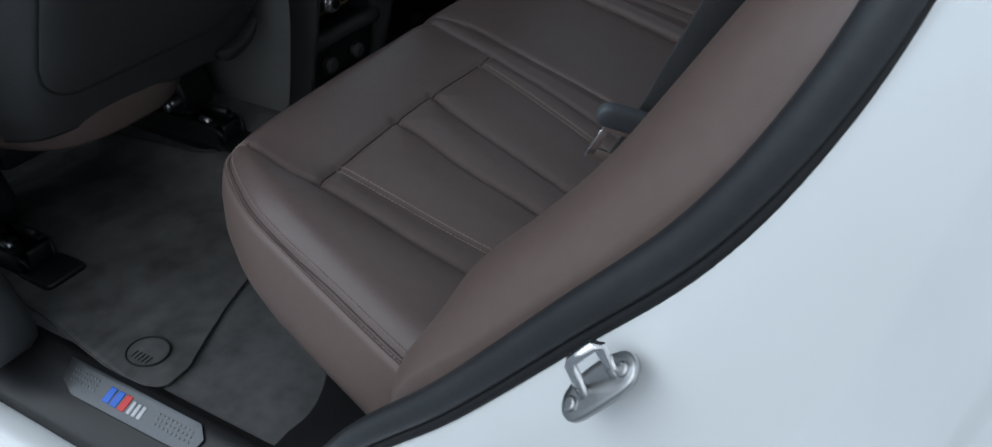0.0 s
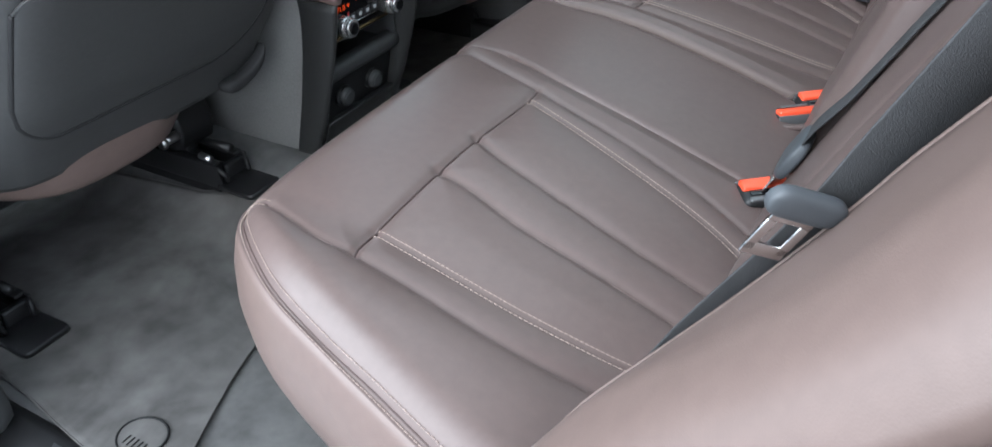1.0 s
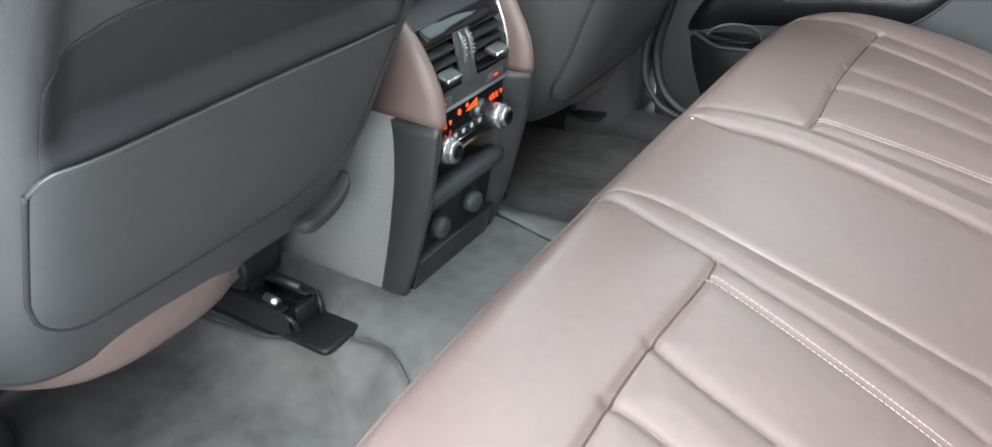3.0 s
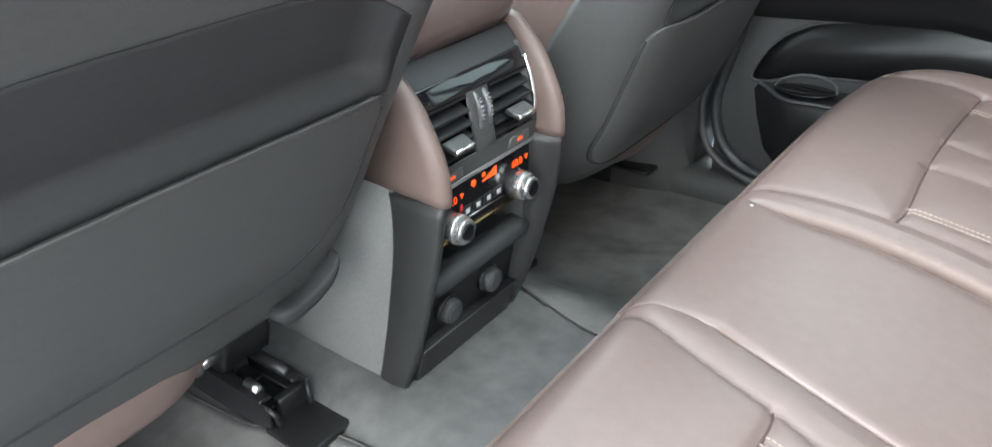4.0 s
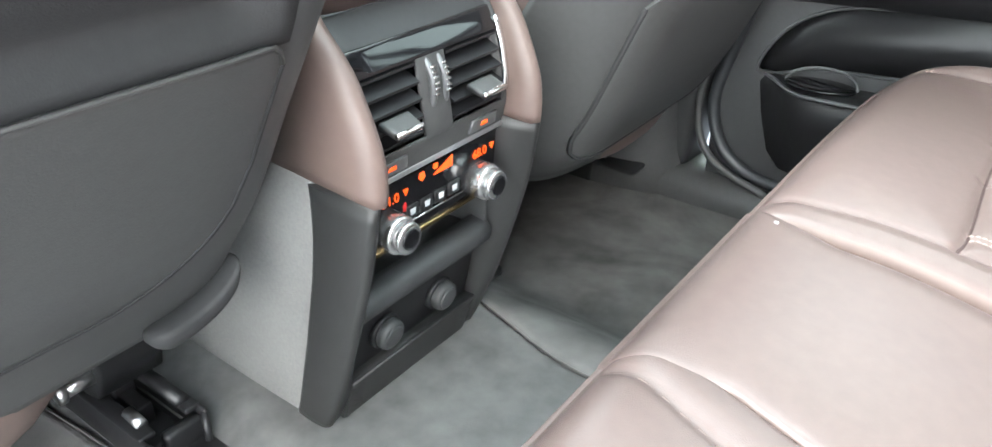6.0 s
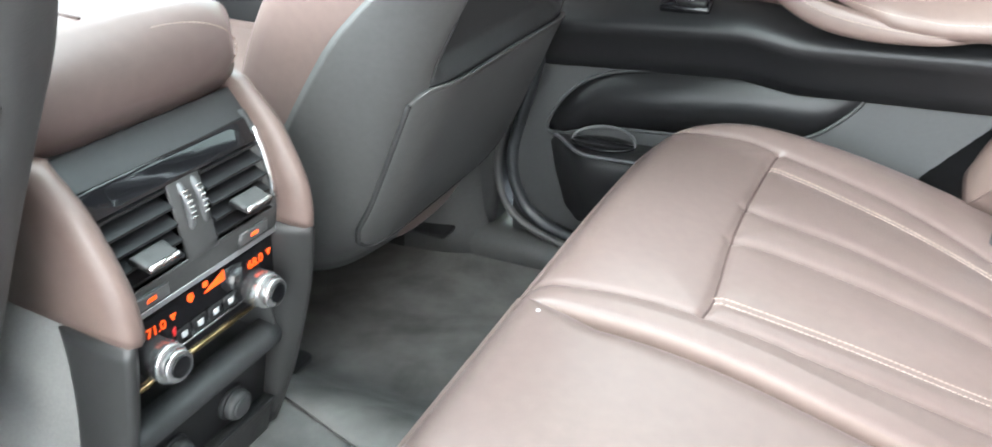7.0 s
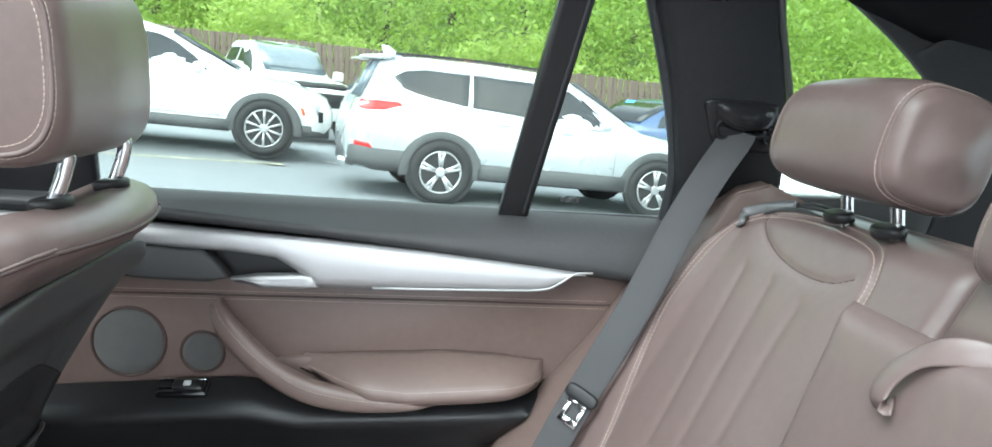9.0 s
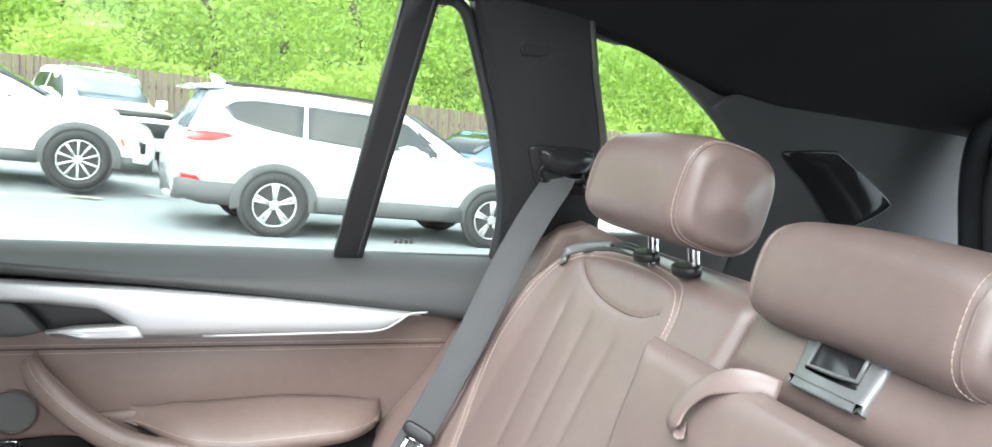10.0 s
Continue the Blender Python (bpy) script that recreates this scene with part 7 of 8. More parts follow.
def lot_line(x0, y0, x1, y1, wide, m, name="parking_line"):
    a, b = Vector((x0, y0, 0)), Vector((x1, y1, 0))
    d = (b - a).normalized()
    s = Vector((-d.y, d.x, 0)) * wide / 2
    pts = []
    for k in range(13):
        q = a.lerp(b, k / 12)
        for sg in (1, -1):
            r = q + s * sg
            pts.append((r.x, r.y, lot(r.x, r.y) + 0.006))
    ob = part(name, (pts, [(2 * k, 2 * k + 1, 2 * k + 3, 2 * k + 2) for k in range(12)]), m)
    tagged(ob, "worn painted parking line on the asphalt", "parking line", "parking lines", "structure")


lot_line(-1.2, 11.6, 1.0, 13.4, 0.10, WHITE_LINE)
lot_line(-6.0, 10.3, -1.6, 10.9, 0.07, LINE)
lot_line(0.2, 6.4, 2.3, 7.4, 0.10, LINE)
lot_line(-4.6, 8.0, -1.0, 7.6, 0.10, LINE)
lot_line(2.4, 7.8, 6.5, 8.6, 0.10, WHITE_LINE)
crack = part("asphalt_crack", tube([(x, 7.0 + 0.12 * x + 0.10 * math.sin(3 * x) + 0.04 * math.sin(11 * x), lot(x, 7) + 0.003) for x in np.linspace(-3.2, 1.2, 50)], 0.010, 4), TYRE)
tagged(crack, "dark tar-filled crack in the asphalt", "crack", kind="structure")


class CarForm:
    """Body stations (x ahead of the rear axle, bottom, shoulder, roof, half width, half roof width)."""

    def __init__(self, stations):
        self.st = np.array(stations, float)

    def at(self, x):
        return [float(np.interp(x, self.st[:, 0], self.st[:, k])) for k in range(1, 6)]

    def ring(self, x):
        zb, zs, zr, hw, hr = self.at(x)
        mid = zb + 0.55 * (zs - zb)
        side = [(hw * 0.90, zb), (hw * 0.975, zb + 0.06), (hw, mid), (hw * 0.992, zs - 0.10), (hw * 0.965, zs - 0.02), (hw * 0.935, zs)]
        edge = (hr, zr - 0.10 * min(1, (zr - zs) / 0.4))
        side += [(hw * 0.935 + (edge[0] - hw * 0.935) * f, zs + (edge[1] - zs) * f) for f in (0.4, 0.8)]
        side += [edge, (hr * 0.90, zr - 0.025 * min(1, (zr - zs) / 0.4)), (hr * 0.55, zr), (0, zr + 0.012)]
        return side

    def y(self, x, z):
        r = self.ring(x)
        return float(np.interp(z, [p[1] for p in r], [p[0] for p in r]))

    def body(self):
        xs = sorted(set(list(self.st[:, 0]) + list(np.linspace(self.st[0, 0], self.st[-1, 0], 40))))
        rings = []
        for x in xs:
            r = self.ring(x)
            rings.append([(x, p[0], p[1]) for p in r] + [(x, -p[0], p[1]) for p in r[-2::-1]])
        return loft(rings)

    def place(self, s):
        return lambda u, v, w: (u, s * (self.y(u, v) + w - 0.01), v)


def wheel_shape(r, wide, spokes, twin):
    """Tyre, rim and spokes round the y axis; outer face at +y."""
    prof = [(r * 0.64, -wide / 2), (r * 0.84, -wide / 2), (r * 0.95, -wide * 0.46), (r, -wide * 0.36), (r, wide * 0.36), (r * 0.96, wide * 0.45), (r * 0.87, wide / 2), (r * 0.74, wide * 0.48), (r * 0.685, wide * 0.40)]
    tyre = loft([[(p * math.cos(t), q, p * math.sin(t)) for p, q in prof] for t in np.linspace(0, 2 * math.pi, 41)], caps=False, closed=False)
    r *= 0.92
    rp = [(r * 0.75, wide * 0.40), (r * 0.74, wide * 0.46), (r * 0.70, wide * 0.45), (r * 0.68, wide * 0.30), (r * 0.66, wide * 0.05)]
    rim = loft([[(p * math.cos(t), q, p * math.sin(t)) for p, q in rp] for t in np.linspace(0, 2 * math.pi, 41)], caps=False, closed=False)
    bars = []
    for k in range(spokes):
        for o in ((-0.13, 0.13) if twin else (0.0,)):
            t = 2 * math.pi * k / spokes + 0.3
            ca, sa = math.cos(t), math.sin(t)
            cb, sb = math.cos(t + o), math.sin(t + o)
            a, b = Vector((0.10 * r * ca, wide * 0.34, 0.10 * r * sa)), Vector((0.72 * r * cb, wide * 0.42, 0.72 * r * sb))
            side = Vector((-sa, 0, ca))
            w0, w1 = (0.075 * r, 0.062 * r) if twin else (0.048 * r, 0.062 * r)
            ring = lambda q, w: [q + side * w + Vector((0, -0.02, 0)), q + side * w * 0.7 + Vector((0, 0.008, 0)), q - side * w * 0.7 + Vector((0, 0.008, 0)), q - side * w + Vector((0, -0.02, 0))]
            bars.append(loft([ring(a, w0), ring(a.lerp(b, 0.5), (w0 + w1) / 2), ring(b, w1)]))
    if twin:
        # a web closes the fork of each pair of spokes near the rim
        for k in range(spokes):
            t = 2 * math.pi * k / spokes + 0.3
            bars.append(loft([[(q * r * math.cos(t + o), wide * y, q * r * math.sin(t + o)) for o, y in ((-0.16, 0.30), (-0.15, 0.39), (0.15, 0.39), (0.16, 0.30))] for q in (0.60, 0.66, 0.72)]))
    nuts = [tube([(0.115 * r * math.cos(2 * math.pi * k / 5), wide * 0.38, 0.115 * r * math.sin(2 * math.pi * k / 5)), (0.115 * r * math.cos(2 * math.pi * k / 5), wide * 0.445, 0.115 * r * math.sin(2 * math.pi * k / 5))], 0.022 * r, 6) for k in range(5)]
    bars += nuts
    hub = plate(ring_path(0, 0, 0.17 * r, 20), lambda u, v, w: (u, wide * 0.30 + w, v), 0.03, 0.008)
    back = plate(ring_path(0, 0, 0.64 * r, 28), lambda u, v, w: (u, wide * 0.12 + w, v), 0.01, 0.002)
    return tyre, join(rim, *bars, hub), back


def vehicle(name, label, form, m, paint, windows, base, wheels=(0.0, 2.80), r=0.37, spokes=5, twin=True, cladding=True, lamps=(), extras=(), mirror_x=None, half_out=0.0):
    ob = thing(name, label, "parked car", base, "parked vehicles")
    T = lambda s: moved(s, m)
    body = part("body", T(form.body()), paint, ob)
    for outline in windows:
        for s in (-1, 1):
            part("window", T(plate(outline, form.place(s), 0.016, 0.004)), DARK_GLASS, ob, "dark side window")
    tyre, rim, back = wheel_shape(r, 0.24, spokes, twin)
    for x in wheels:
        hw = form.at(x)[3]
        for s in (-1, 1):
            if cladding:
                arch = [(x + (r + 0.13) * math.cos(t), r + (r + 0.11) * math.sin(t)) for t in np.linspace(-0.15, math.pi + 0.15, 24)] + [(x + (r + 0.02) * math.cos(t), r + (r + 0.02) * math.sin(t)) for t in np.linspace(math.pi + 0.15, -0.15, 24)]
                part("arch_trim", T(plate(arch, lambda u, v, w, s=s, hw=hw: (u, s * (hw - 0.03 + w), v), 0.045, 0.008)), CLADDING, ob)
            part("wheel_well", T(plate(ring_path(x, r + 0.02, r + 0.055, 30), lambda u, v, w, s=s, hw=hw: (u, s * (hw - 0.05 + w), v), 0.056, 0.002)), TYRE, ob)
            turn = Matrix.Translation((x, s * (hw - 0.085), r)) @ (Matrix.Identity(4) if s > 0 else Matrix.Rotation(math.pi, 4, "Z"))
            w = part("wheel", T(moved(back, turn)), TYRE, ob)
            part("tyre", T(moved(tyre, turn)), TYRE, w)
            part("rim", T(moved(rim, turn)), ALLOY, w, "alloy rim")
    for nm, outline, mat, sides in lamps:
        for s in sides:
            part(nm, T(plate(outline, form.place(s), 0.02, 0.005)), mat, ob)
    for nm, shape, mat in extras:
        part(nm, T(shape), mat, ob)
    return ob


def stand(x, y, heading):
    """Pose of a vehicle on the sloping lot; origin under the rear axle."""
    z = lot(x, y)
    up = Vector((0.053, 0, 1)).normalized()
    ahead = Vector((math.cos(heading), math.sin(heading), 0))
    ahead = (ahead - ahead.dot(up) * up).normalized()
    left = up.cross(ahead)
    m = Matrix((ahead, left, up)).transposed().to_4x4()
    m.translation = (x, y, z)
    return m


SUV = [(-1.13, 0.52, 0.80, 0.84, 0.74, 0.60), (-1.08, 0.42, 1.00, 1.05, 0.84, 0.66), (-1.02, 0.37, 1.08, 1.16, 0.89, 0.66), (-0.92, 0.35, 1.12, 1.38, 0.92, 0.66), (-0.80, 0.34, 1.14, 1.60, 0.935, 0.65), (-0.66, 0.33, 1.14, 1.655, 0.94, 0.65),
       (-0.2, 0.33, 1.11, 1.685, 0.942, 0.66), (0.6, 0.33, 1.06, 1.695, 0.942, 0.67), (1.2, 0.33, 1.03, 1.675, 0.942, 0.67), (1.6, 0.33, 1.02, 1.61, 0.942, 0.66), (2.0, 0.33, 1.02, 1.43, 0.94, 0.65), (2.45, 0.33, 1.01, 1.15, 0.935, 0.68),
       (2.65, 0.33, 1.00, 1.06, 0.93, 0.70), (3.1, 0.33, 0.94, 1.00, 0.92, 0.68), (3.5, 0.34, 0.84, 0.90, 0.88, 0.62), (3.70, 0.38, 0.72, 0.78, 0.79, 0.5), (3.78, 0.46, 0.62, 0.66, 0.66, 0.4)]
suv_form = CarForm(SUV)
suv_windows = [[(-0.62, 1.42), (-0.50, 1.30), (-0.28, 1.235), (0.28, 1.165), (0.30, 1.535), (-0.25, 1.535), (-0.48, 1.50)], [(0.34, 1.160), (1.16, 1.105), (1.16, 1.530), (0.34, 1.538)], [(1.22, 1.100), (2.06, 1.080), (2.02, 1.14), (1.82, 1.33), (1.60, 1.47), (1.40, 1.515), (1.22, 1.528)]]


def rear_screen(form, x0, z0, x1, z1, half0, half1):
    return loft([[(x0 - 0.012, -half0, z0), (x0 - 0.012, half0, z0), (x0 + 0.03, half0, z0), (x0 + 0.03, -half0, z0)], [(x1 - 0.02, -half1, z1), (x1 - 0.02, half1, z1), (x1 + 0.05, half1, z1), (x1 + 0.05, -half1, z1)]])


suv_extras = [
    ("rear_screen", rear_screen(suv_form, -1.025, 1.16, -0.83, 1.58, 0.76, 0.60), SCREEN_GLASS),
    ("spoiler", loft([[(-1.02, y, 1.605), (-1.00, y, 1.630), (-0.62, y, 1.690), (-0.60, y, 1.63), (-0.80, y, 1.60)] for y in np.linspace(-0.63, 0.63, 9)]), SILVER_PAINT),
    ("roof_fin", loft([[(-0.66, -0.02, 1.67), (-0.42, -0.02, 1.67), (-0.42, 0.02, 1.67), (-0.66, 0.02, 1.67)], [(-0.70, -0.006, 1.80), (-0.62, -0.006, 1.80), (-0.62, 0.006, 1.80), (-0.70, 0.006, 1.80)]]), SILVER_PAINT),
    ("bumper", loft([[(-1.14 + 0.10 * abs(y / 0.86) ** 3, y, z) for z in (0.36, 0.60)] + [(-1.00, y, 0.60), (-1.00, y, 0.36)] for y in np.linspace(-0.86, 0.86, 13)]), CLADDING),
    ("exhaust_tip", moved(tube([(-1.17, -0.60, 0.38), (-1.02, -0.60, 0.39)], 0.05, 12), Matrix.Identity(4)), CHROME),
    ("exhaust_tip", tube([(-1.17, -0.50, 0.38), (-1.02, -0.50, 0.39)], 0.045, 12), CHROME),
    ("roof_rail", tube([(x, -0.60, 1.715 - 0.03 * ((x - 0.5) / 1.2) ** 2) for x in np.linspace(-0.6, 1.5, 16)], 0.016, 6), BLACK),
    ("roof_rail", tube([(x, 0.60, 1.715 - 0.03 * ((x - 0.5) / 1.2) ** 2) for x in np.linspace(-0.6, 1.5, 16)], 0.016, 6), BLACK),
    ("windscreen", loft([[(2.42, y, 1.185), (1.98, y, 1.46), (1.70, y, 1.60), (1.66, y, 1.575), (2.36, y, 1.15)] for y in np.linspace(-0.60, 0.60, 7)]), DARK_GLASS)]
suv_frame = [(-0.66, 1.42), (-0.50, 1.28), (0.30, 1.145), (1.19, 1.085), (2.10, 1.062), (1.84, 1.345), (1.42, 1.535), (0.30, 1.556), (-0.30, 1.552), (-0.52, 1.515)]
for s in (-1, 1):
    suv_extras += [("bumper_corner", loft([[(x, s * 0.70, 0.36), (x, s * (suv_form.y(x, 0.45) - 0.01), 0.33 + 0.06 * smooth01((-0.75 - x) / 0.3)), (x, s * (suv_form.y(x, 0.50) + 0.014), 0.44), (x, s * (suv_form.y(x, 0.56) + 0.012), 0.575 + 0.03 * smooth01((-0.75 - x) / 0.3)), (x, s * (suv_form.y(x, 0.58) - 0.02), 0.60 + 0.03 * smooth01((-0.75 - x) / 0.3)), (x, s * 0.70, 0.58)] for x in np.linspace(-1.09, -0.42, 12)]), CLADDING),
                   ("window_frame", tube([(x, s * (suv_form.y(x, z) + 0.006), z) for x, z in spline(suv_frame, 60, True)], 0.010, 5), CHROME),
                   ("window_surround", plate([tuple(q) for q in spline(suv_frame, 60, True)], suv_form.place(s), 0.0065, 0.002), GLOSS_BLACK),
                   ("sill_cladding", loft([[(x, s * 0.90, 0.30), (x, s * 0.957, 0.33), (x, s * 0.957, 0.46), (x, s * 0.935, 0.50), (x, s * 0.90, 0.50)] for x in np.linspace(0.45, 2.36, 8)]), CLADDING),
                   ("door_handle", block((0.62, s * 0.948 - 0.012, 0.985), (0.80, s * 0.948 + 0.012, 1.010), 0.006), SILVER_PAINT), ("door_handle", block((1.45, s * 0.948 - 0.012, 0.960), (1.63, s * 0.948 + 0.012, 0.985), 0.006), SILVER_PAINT),
                   ("door_mirror", moved(block((-0.06, -0.10, -0.07), (0.07, 0.10, 0.07), 0.05), Matrix.Translation((1.98, s * 1.02, 1.12))), SILVER_PAINT)]
    for x in (0.31, 1.19, 2.20):
        suv_extras.append(("panel_gap", tube([(x, s * (suv_form.y(x, z) - 0.001), z) for z in np.linspace(0.50, 1.08, 10)], 0.004, 4), TYRE))
    suv_extras.append(("waist_crease", tube([(x, s * (suv_form.y(x, 0.80 + 0.03 * x) + 0.001), 0.80 + 0.03 * (1 - x * 0.6)) for x in np.linspace(0.5, 2.3, 14)], 0.006, 5), SILVER_PAINT))
suv_lamps = [("tail_lamp", [(-1.03, 1.04), (-0.94, 1.015), (-0.72, 1.03), (-0.50, 1.105), (-0.56, 1.135), (-0.80, 1.135), (-0.98, 1.13)], TAIL, (-1, 1)), ("reflector", [(-1.03, 0.60), (-0.82, 0.585), (-0.86, 0.635), (-1.03, 0.66)], TAIL, (-1, 1)),
             ("head_lamp", [(3.10, 0.90), (3.45, 0.80), (3.62, 0.70), (3.58, 0.66), (3.30, 0.74)], LENS, (-1, 1))]
vehicle("parked_suv", "silver-white seven-seat parked SUV with grey cladding and red tail lamps", suv_form, stand(0.31, 10.05, 0.165), SILVER_PAINT, suv_windows, (0.47, 9.8, 0.0), spokes=5, lamps=suv_lamps, extras=suv_extras)

# white crossover with its nose towards the first one
cross_st = [(-1.00, 0.50, 0.85, 0.90, 0.74, 0.60), (-0.93, 0.38, 1.02, 1.12, 0.88, 0.66), (-0.80, 0.34, 1.10, 1.42, 0.93, 0.64), (-0.55, 0.33, 1.12, 1.58, 0.945, 0.63), (0.3, 0.32, 1.08, 1.665, 0.95, 0.65), (1.1, 0.32, 1.04, 1.65, 0.95, 0.65), (1.55, 0.32, 1.03, 1.56, 0.95, 0.64),
            (2.0, 0.32, 1.02, 1.36, 0.95, 0.64), (2.45, 0.32, 1.01, 1.11, 0.945, 0.68), (2.65, 0.32, 1.00, 1.06, 0.94, 0.70), (3.1, 0.33, 0.96, 1.02, 0.93, 0.70), (3.5, 0.34, 0.88, 0.93, 0.90, 0.66), (3.68, 0.36, 0.78, 0.84, 0.84, 0.56), (3.76, 0.44, 0.66, 0.70, 0.74, 0.44)]
cross_form = CarForm(cross_st)
cross_windows = [[(-0.45, 1.32), (0.28, 1.16), (0.28, 1.52), (-0.10, 1.50), (-0.35, 1.42)], [(0.33, 1.15), (1.13, 1.095), (1.13, 1.515), (0.33, 1.52)], [(1.18, 1.09), (2.10, 1.07), (1.90, 1.24), (1.62, 1.42), (1.42, 1.49), (1.18, 1.512)]]
cross_extras = [("windscreen", loft([[(2.42, y, 1.15), (1.96, y, 1.40), (1.62, y, 1.56), (1.58, y, 1.53), (2.36, y, 1.11)] for y in np.linspace(-0.60, 0.60, 7)]), DARK_GLASS), ("lower_grille", block((3.70, -0.45, 0.42), (3.775, 0.45, 0.66), 0.02), BLACK)]
for s in (-1, 1):
    cross_extras += [("sill_cladding", loft([[(x, s * 0.90, 0.29), (x, s * 0.965, 0.31), (x, s * 0.965, 0.42), (x, s * 0.93, 0.45), (x, s * 0.90, 0.45)] for x in np.linspace(0.42, 2.40, 8)]), CLADDING), ("nose_cladding", loft([[(x, s * 0.70, 0.30), (x, s * 0.90 - 0.6 * s * max(x - 3.45, 0), 0.30), (x, s * 0.91 - 0.6 * s * max(x - 3.45, 0), 0.46), (x, s * 0.70, 0.46)] for x in np.linspace(3.25, 3.74, 6)]), CLADDING),
                     ("door_mirror", moved(block((-0.07, -0.11, -0.08), (0.08, 0.11, 0.08), 0.06), Matrix.Translation((1.98, s * 1.03, 1.10))), PAINT), ("chrome_strip", tube([(x, s * (cross_form.y(x, 0.50) + 0.008), 0.50) for x in np.linspace(0.5, 2.3, 8)], 0.010, 5), CHROME),
                     ("door_handle", block((1.40, s * 0.95 - 0.012, 0.955), (1.60, s * 0.95 + 0.012, 0.98), 0.006), PAINT)]
    for x in (0.30, 1.155, 2.26):
        cross_extras.append(("panel_gap", tube([(x, s * (cross_form.y(x, z) - 0.001), z) for z in np.linspace(0.46, 1.06, 10)], 0.004, 4), TYRE))
cross_lamps = [("head_lamp", [(3.02, 0.94), (3.42, 0.86), (3.60, 0.74), (3.56, 0.60), (3.50, 0.74), (3.30, 0.84)], LENS, (-1, 1)), ("side_marker", [(3.32, 0.70), (3.37, 0.70), (3.40, 0.60), (3.36, 0.60)], TAIL_ORANGE, (-1, 1)), ("vent_slot", [(3.56, 0.68), (3.64, 0.66), (3.64, 0.52), (3.58, 0.52)], BLACK, (-1, 1))]
vehicle("parked_crossover", "white parked crossover with bright alloy wheels and dark windows", cross_form, stand(-4.85, 11.55, 0.12), PAINT, cross_windows, (-4.95, 11.5, 0.3), wheels=(0.0, 2.86), r=0.375, spokes=10, twin=False, lamps=cross_lamps, extras=cross_extras)

# white pickup seen from its nose
pick_st = [(-1.3, 0.55, 1.25, 1.28, 0.90, 0.85), (-0.2, 0.50, 1.25, 1.28, 0.98, 0.88), (0.55, 0.48, 1.25, 1.28, 0.99, 0.88), (0.62, 0.48, 1.25, 1.82, 0.99, 0.70), (0.9, 0.48, 1.24, 1.95, 0.99, 0.72), (1.9, 0.48, 1.23, 1.96, 0.99, 0.72), (2.35, 0.48, 1.22, 1.80, 0.99, 0.70), (2.85, 0.48, 1.20, 1.36, 0.99, 0.76),
           (3.05, 0.48, 1.19, 1.28, 0.99, 0.80), (3.8, 0.48, 1.14, 1.23, 0.98, 0.78), (4.35, 0.48, 1.06, 1.14, 0.95, 0.74), (4.50, 0.52, 0.98, 1.04, 0.90, 0.66)]
pick_form = CarForm(pick_st)
pick_windows = [[(0.80, 1.30), (1.55, 1.28), (1.55, 1.78), (0.86, 1.78)], [(1.62, 1.28), (2.66, 1.27), (2.30, 1.62), (2.10, 1.76), (1.62, 1.78)]]
pick_extras = [("windscreen", loft([[(2.90, y, 1.385), (2.38, y, 1.835), (2.12, y, 1.945), (2.06, y, 1.90), (2.76, y, 1.33)] for y in np.linspace(-0.66, 0.66, 7)]), SCREEN_GLASS), ("grille", block((4.44, -0.62, 0.74), (4.53, 0.62, 1.02), 0.03), BLACK), ("hood_band", loft([[(x, y, 1.245 - 0.10 * max(x - 3.7, 0)) for x in (4.05, 4.42)] + [(4.42, y, 1.08), (4.05, y, 1.1)] for y in (-0.5, 0.5)]), BLACK),
               ("sticker", moved(block((-0.002, -0.16, -0.05), (0.002, 0.16, 0.05), 0.001), Matrix.Translation((2.22, 0.35, 1.885)) @ Matrix.Rotation(radians(-50), 4, "Y")), STICKER)]
for s in (-1, 1):
    pick_extras += [("door_mirror", moved(block((-0.06, -0.12, -0.10), (0.07, 0.12, 0.11), 0.05), Matrix.Translation((2.50, s * 1.12, 1.36))), PAINT), ("head_lamp", block((4.30, s * 0.78 - 0.16, 0.88), (4.50, s * 0.78 + 0.16, 1.03), 0.04), LENS)]
vehicle("parked_pickup", "white parked pickup truck with black grille in front of the fence", pick_form, stand(-3.85, 19.7, -1.05), PAINT, pick_windows, (-3.85, 19.7, 0.3), wheels=(0.0, 3.55), r=0.41, spokes=6, twin=False, cladding=False, extras=pick_extras)

# blue crossover behind the big one
vehicle("parked_crossover", "dark blue parked crossover with a sticker on its windscreen", cross_form, stand(6.15, 17.2, 3.75), BLUE_PAINT, cross_windows, (6.15, 17.2, -0.3), wheels=(0.0, 2.86), r=0.375, spokes=10, twin=False, lamps=cross_lamps,
        extras=cross_extras[:2] + [("sticker", moved(block((-0.002, -0.12, -0.05), (0.002, 0.12, 0.05), 0.001), Matrix.Translation((1.70, -0.30, 1.545)) @ Matrix.Rotation(radians(-55), 4, "Y")), STICKER)])

# dark estate with tall red lamps close to the front door
dark_st = [(-0.95, 0.42, 0.95, 1.02, 0.86, 0.80), (-0.88, 0.36, 1.05, 1.30, 0.94, 0.76), (-0.70, 0.34, 1.10, 1.66, 0.96, 0.70), (-0.3, 0.33, 1.10, 1.74, 0.96, 0.70), (1.2, 0.33, 1.04, 1.75, 0.96, 0.70), (1.8, 0.33, 1.02, 1.60, 0.96, 0.68), (2.6, 0.33, 1.0, 1.10, 0.95, 0.72), (3.4, 0.34, 0.92, 1.0, 0.92, 0.7), (3.9, 0.4, 0.72, 0.80, 0.8, 0.5)]
dark_form = CarForm(dark_st)
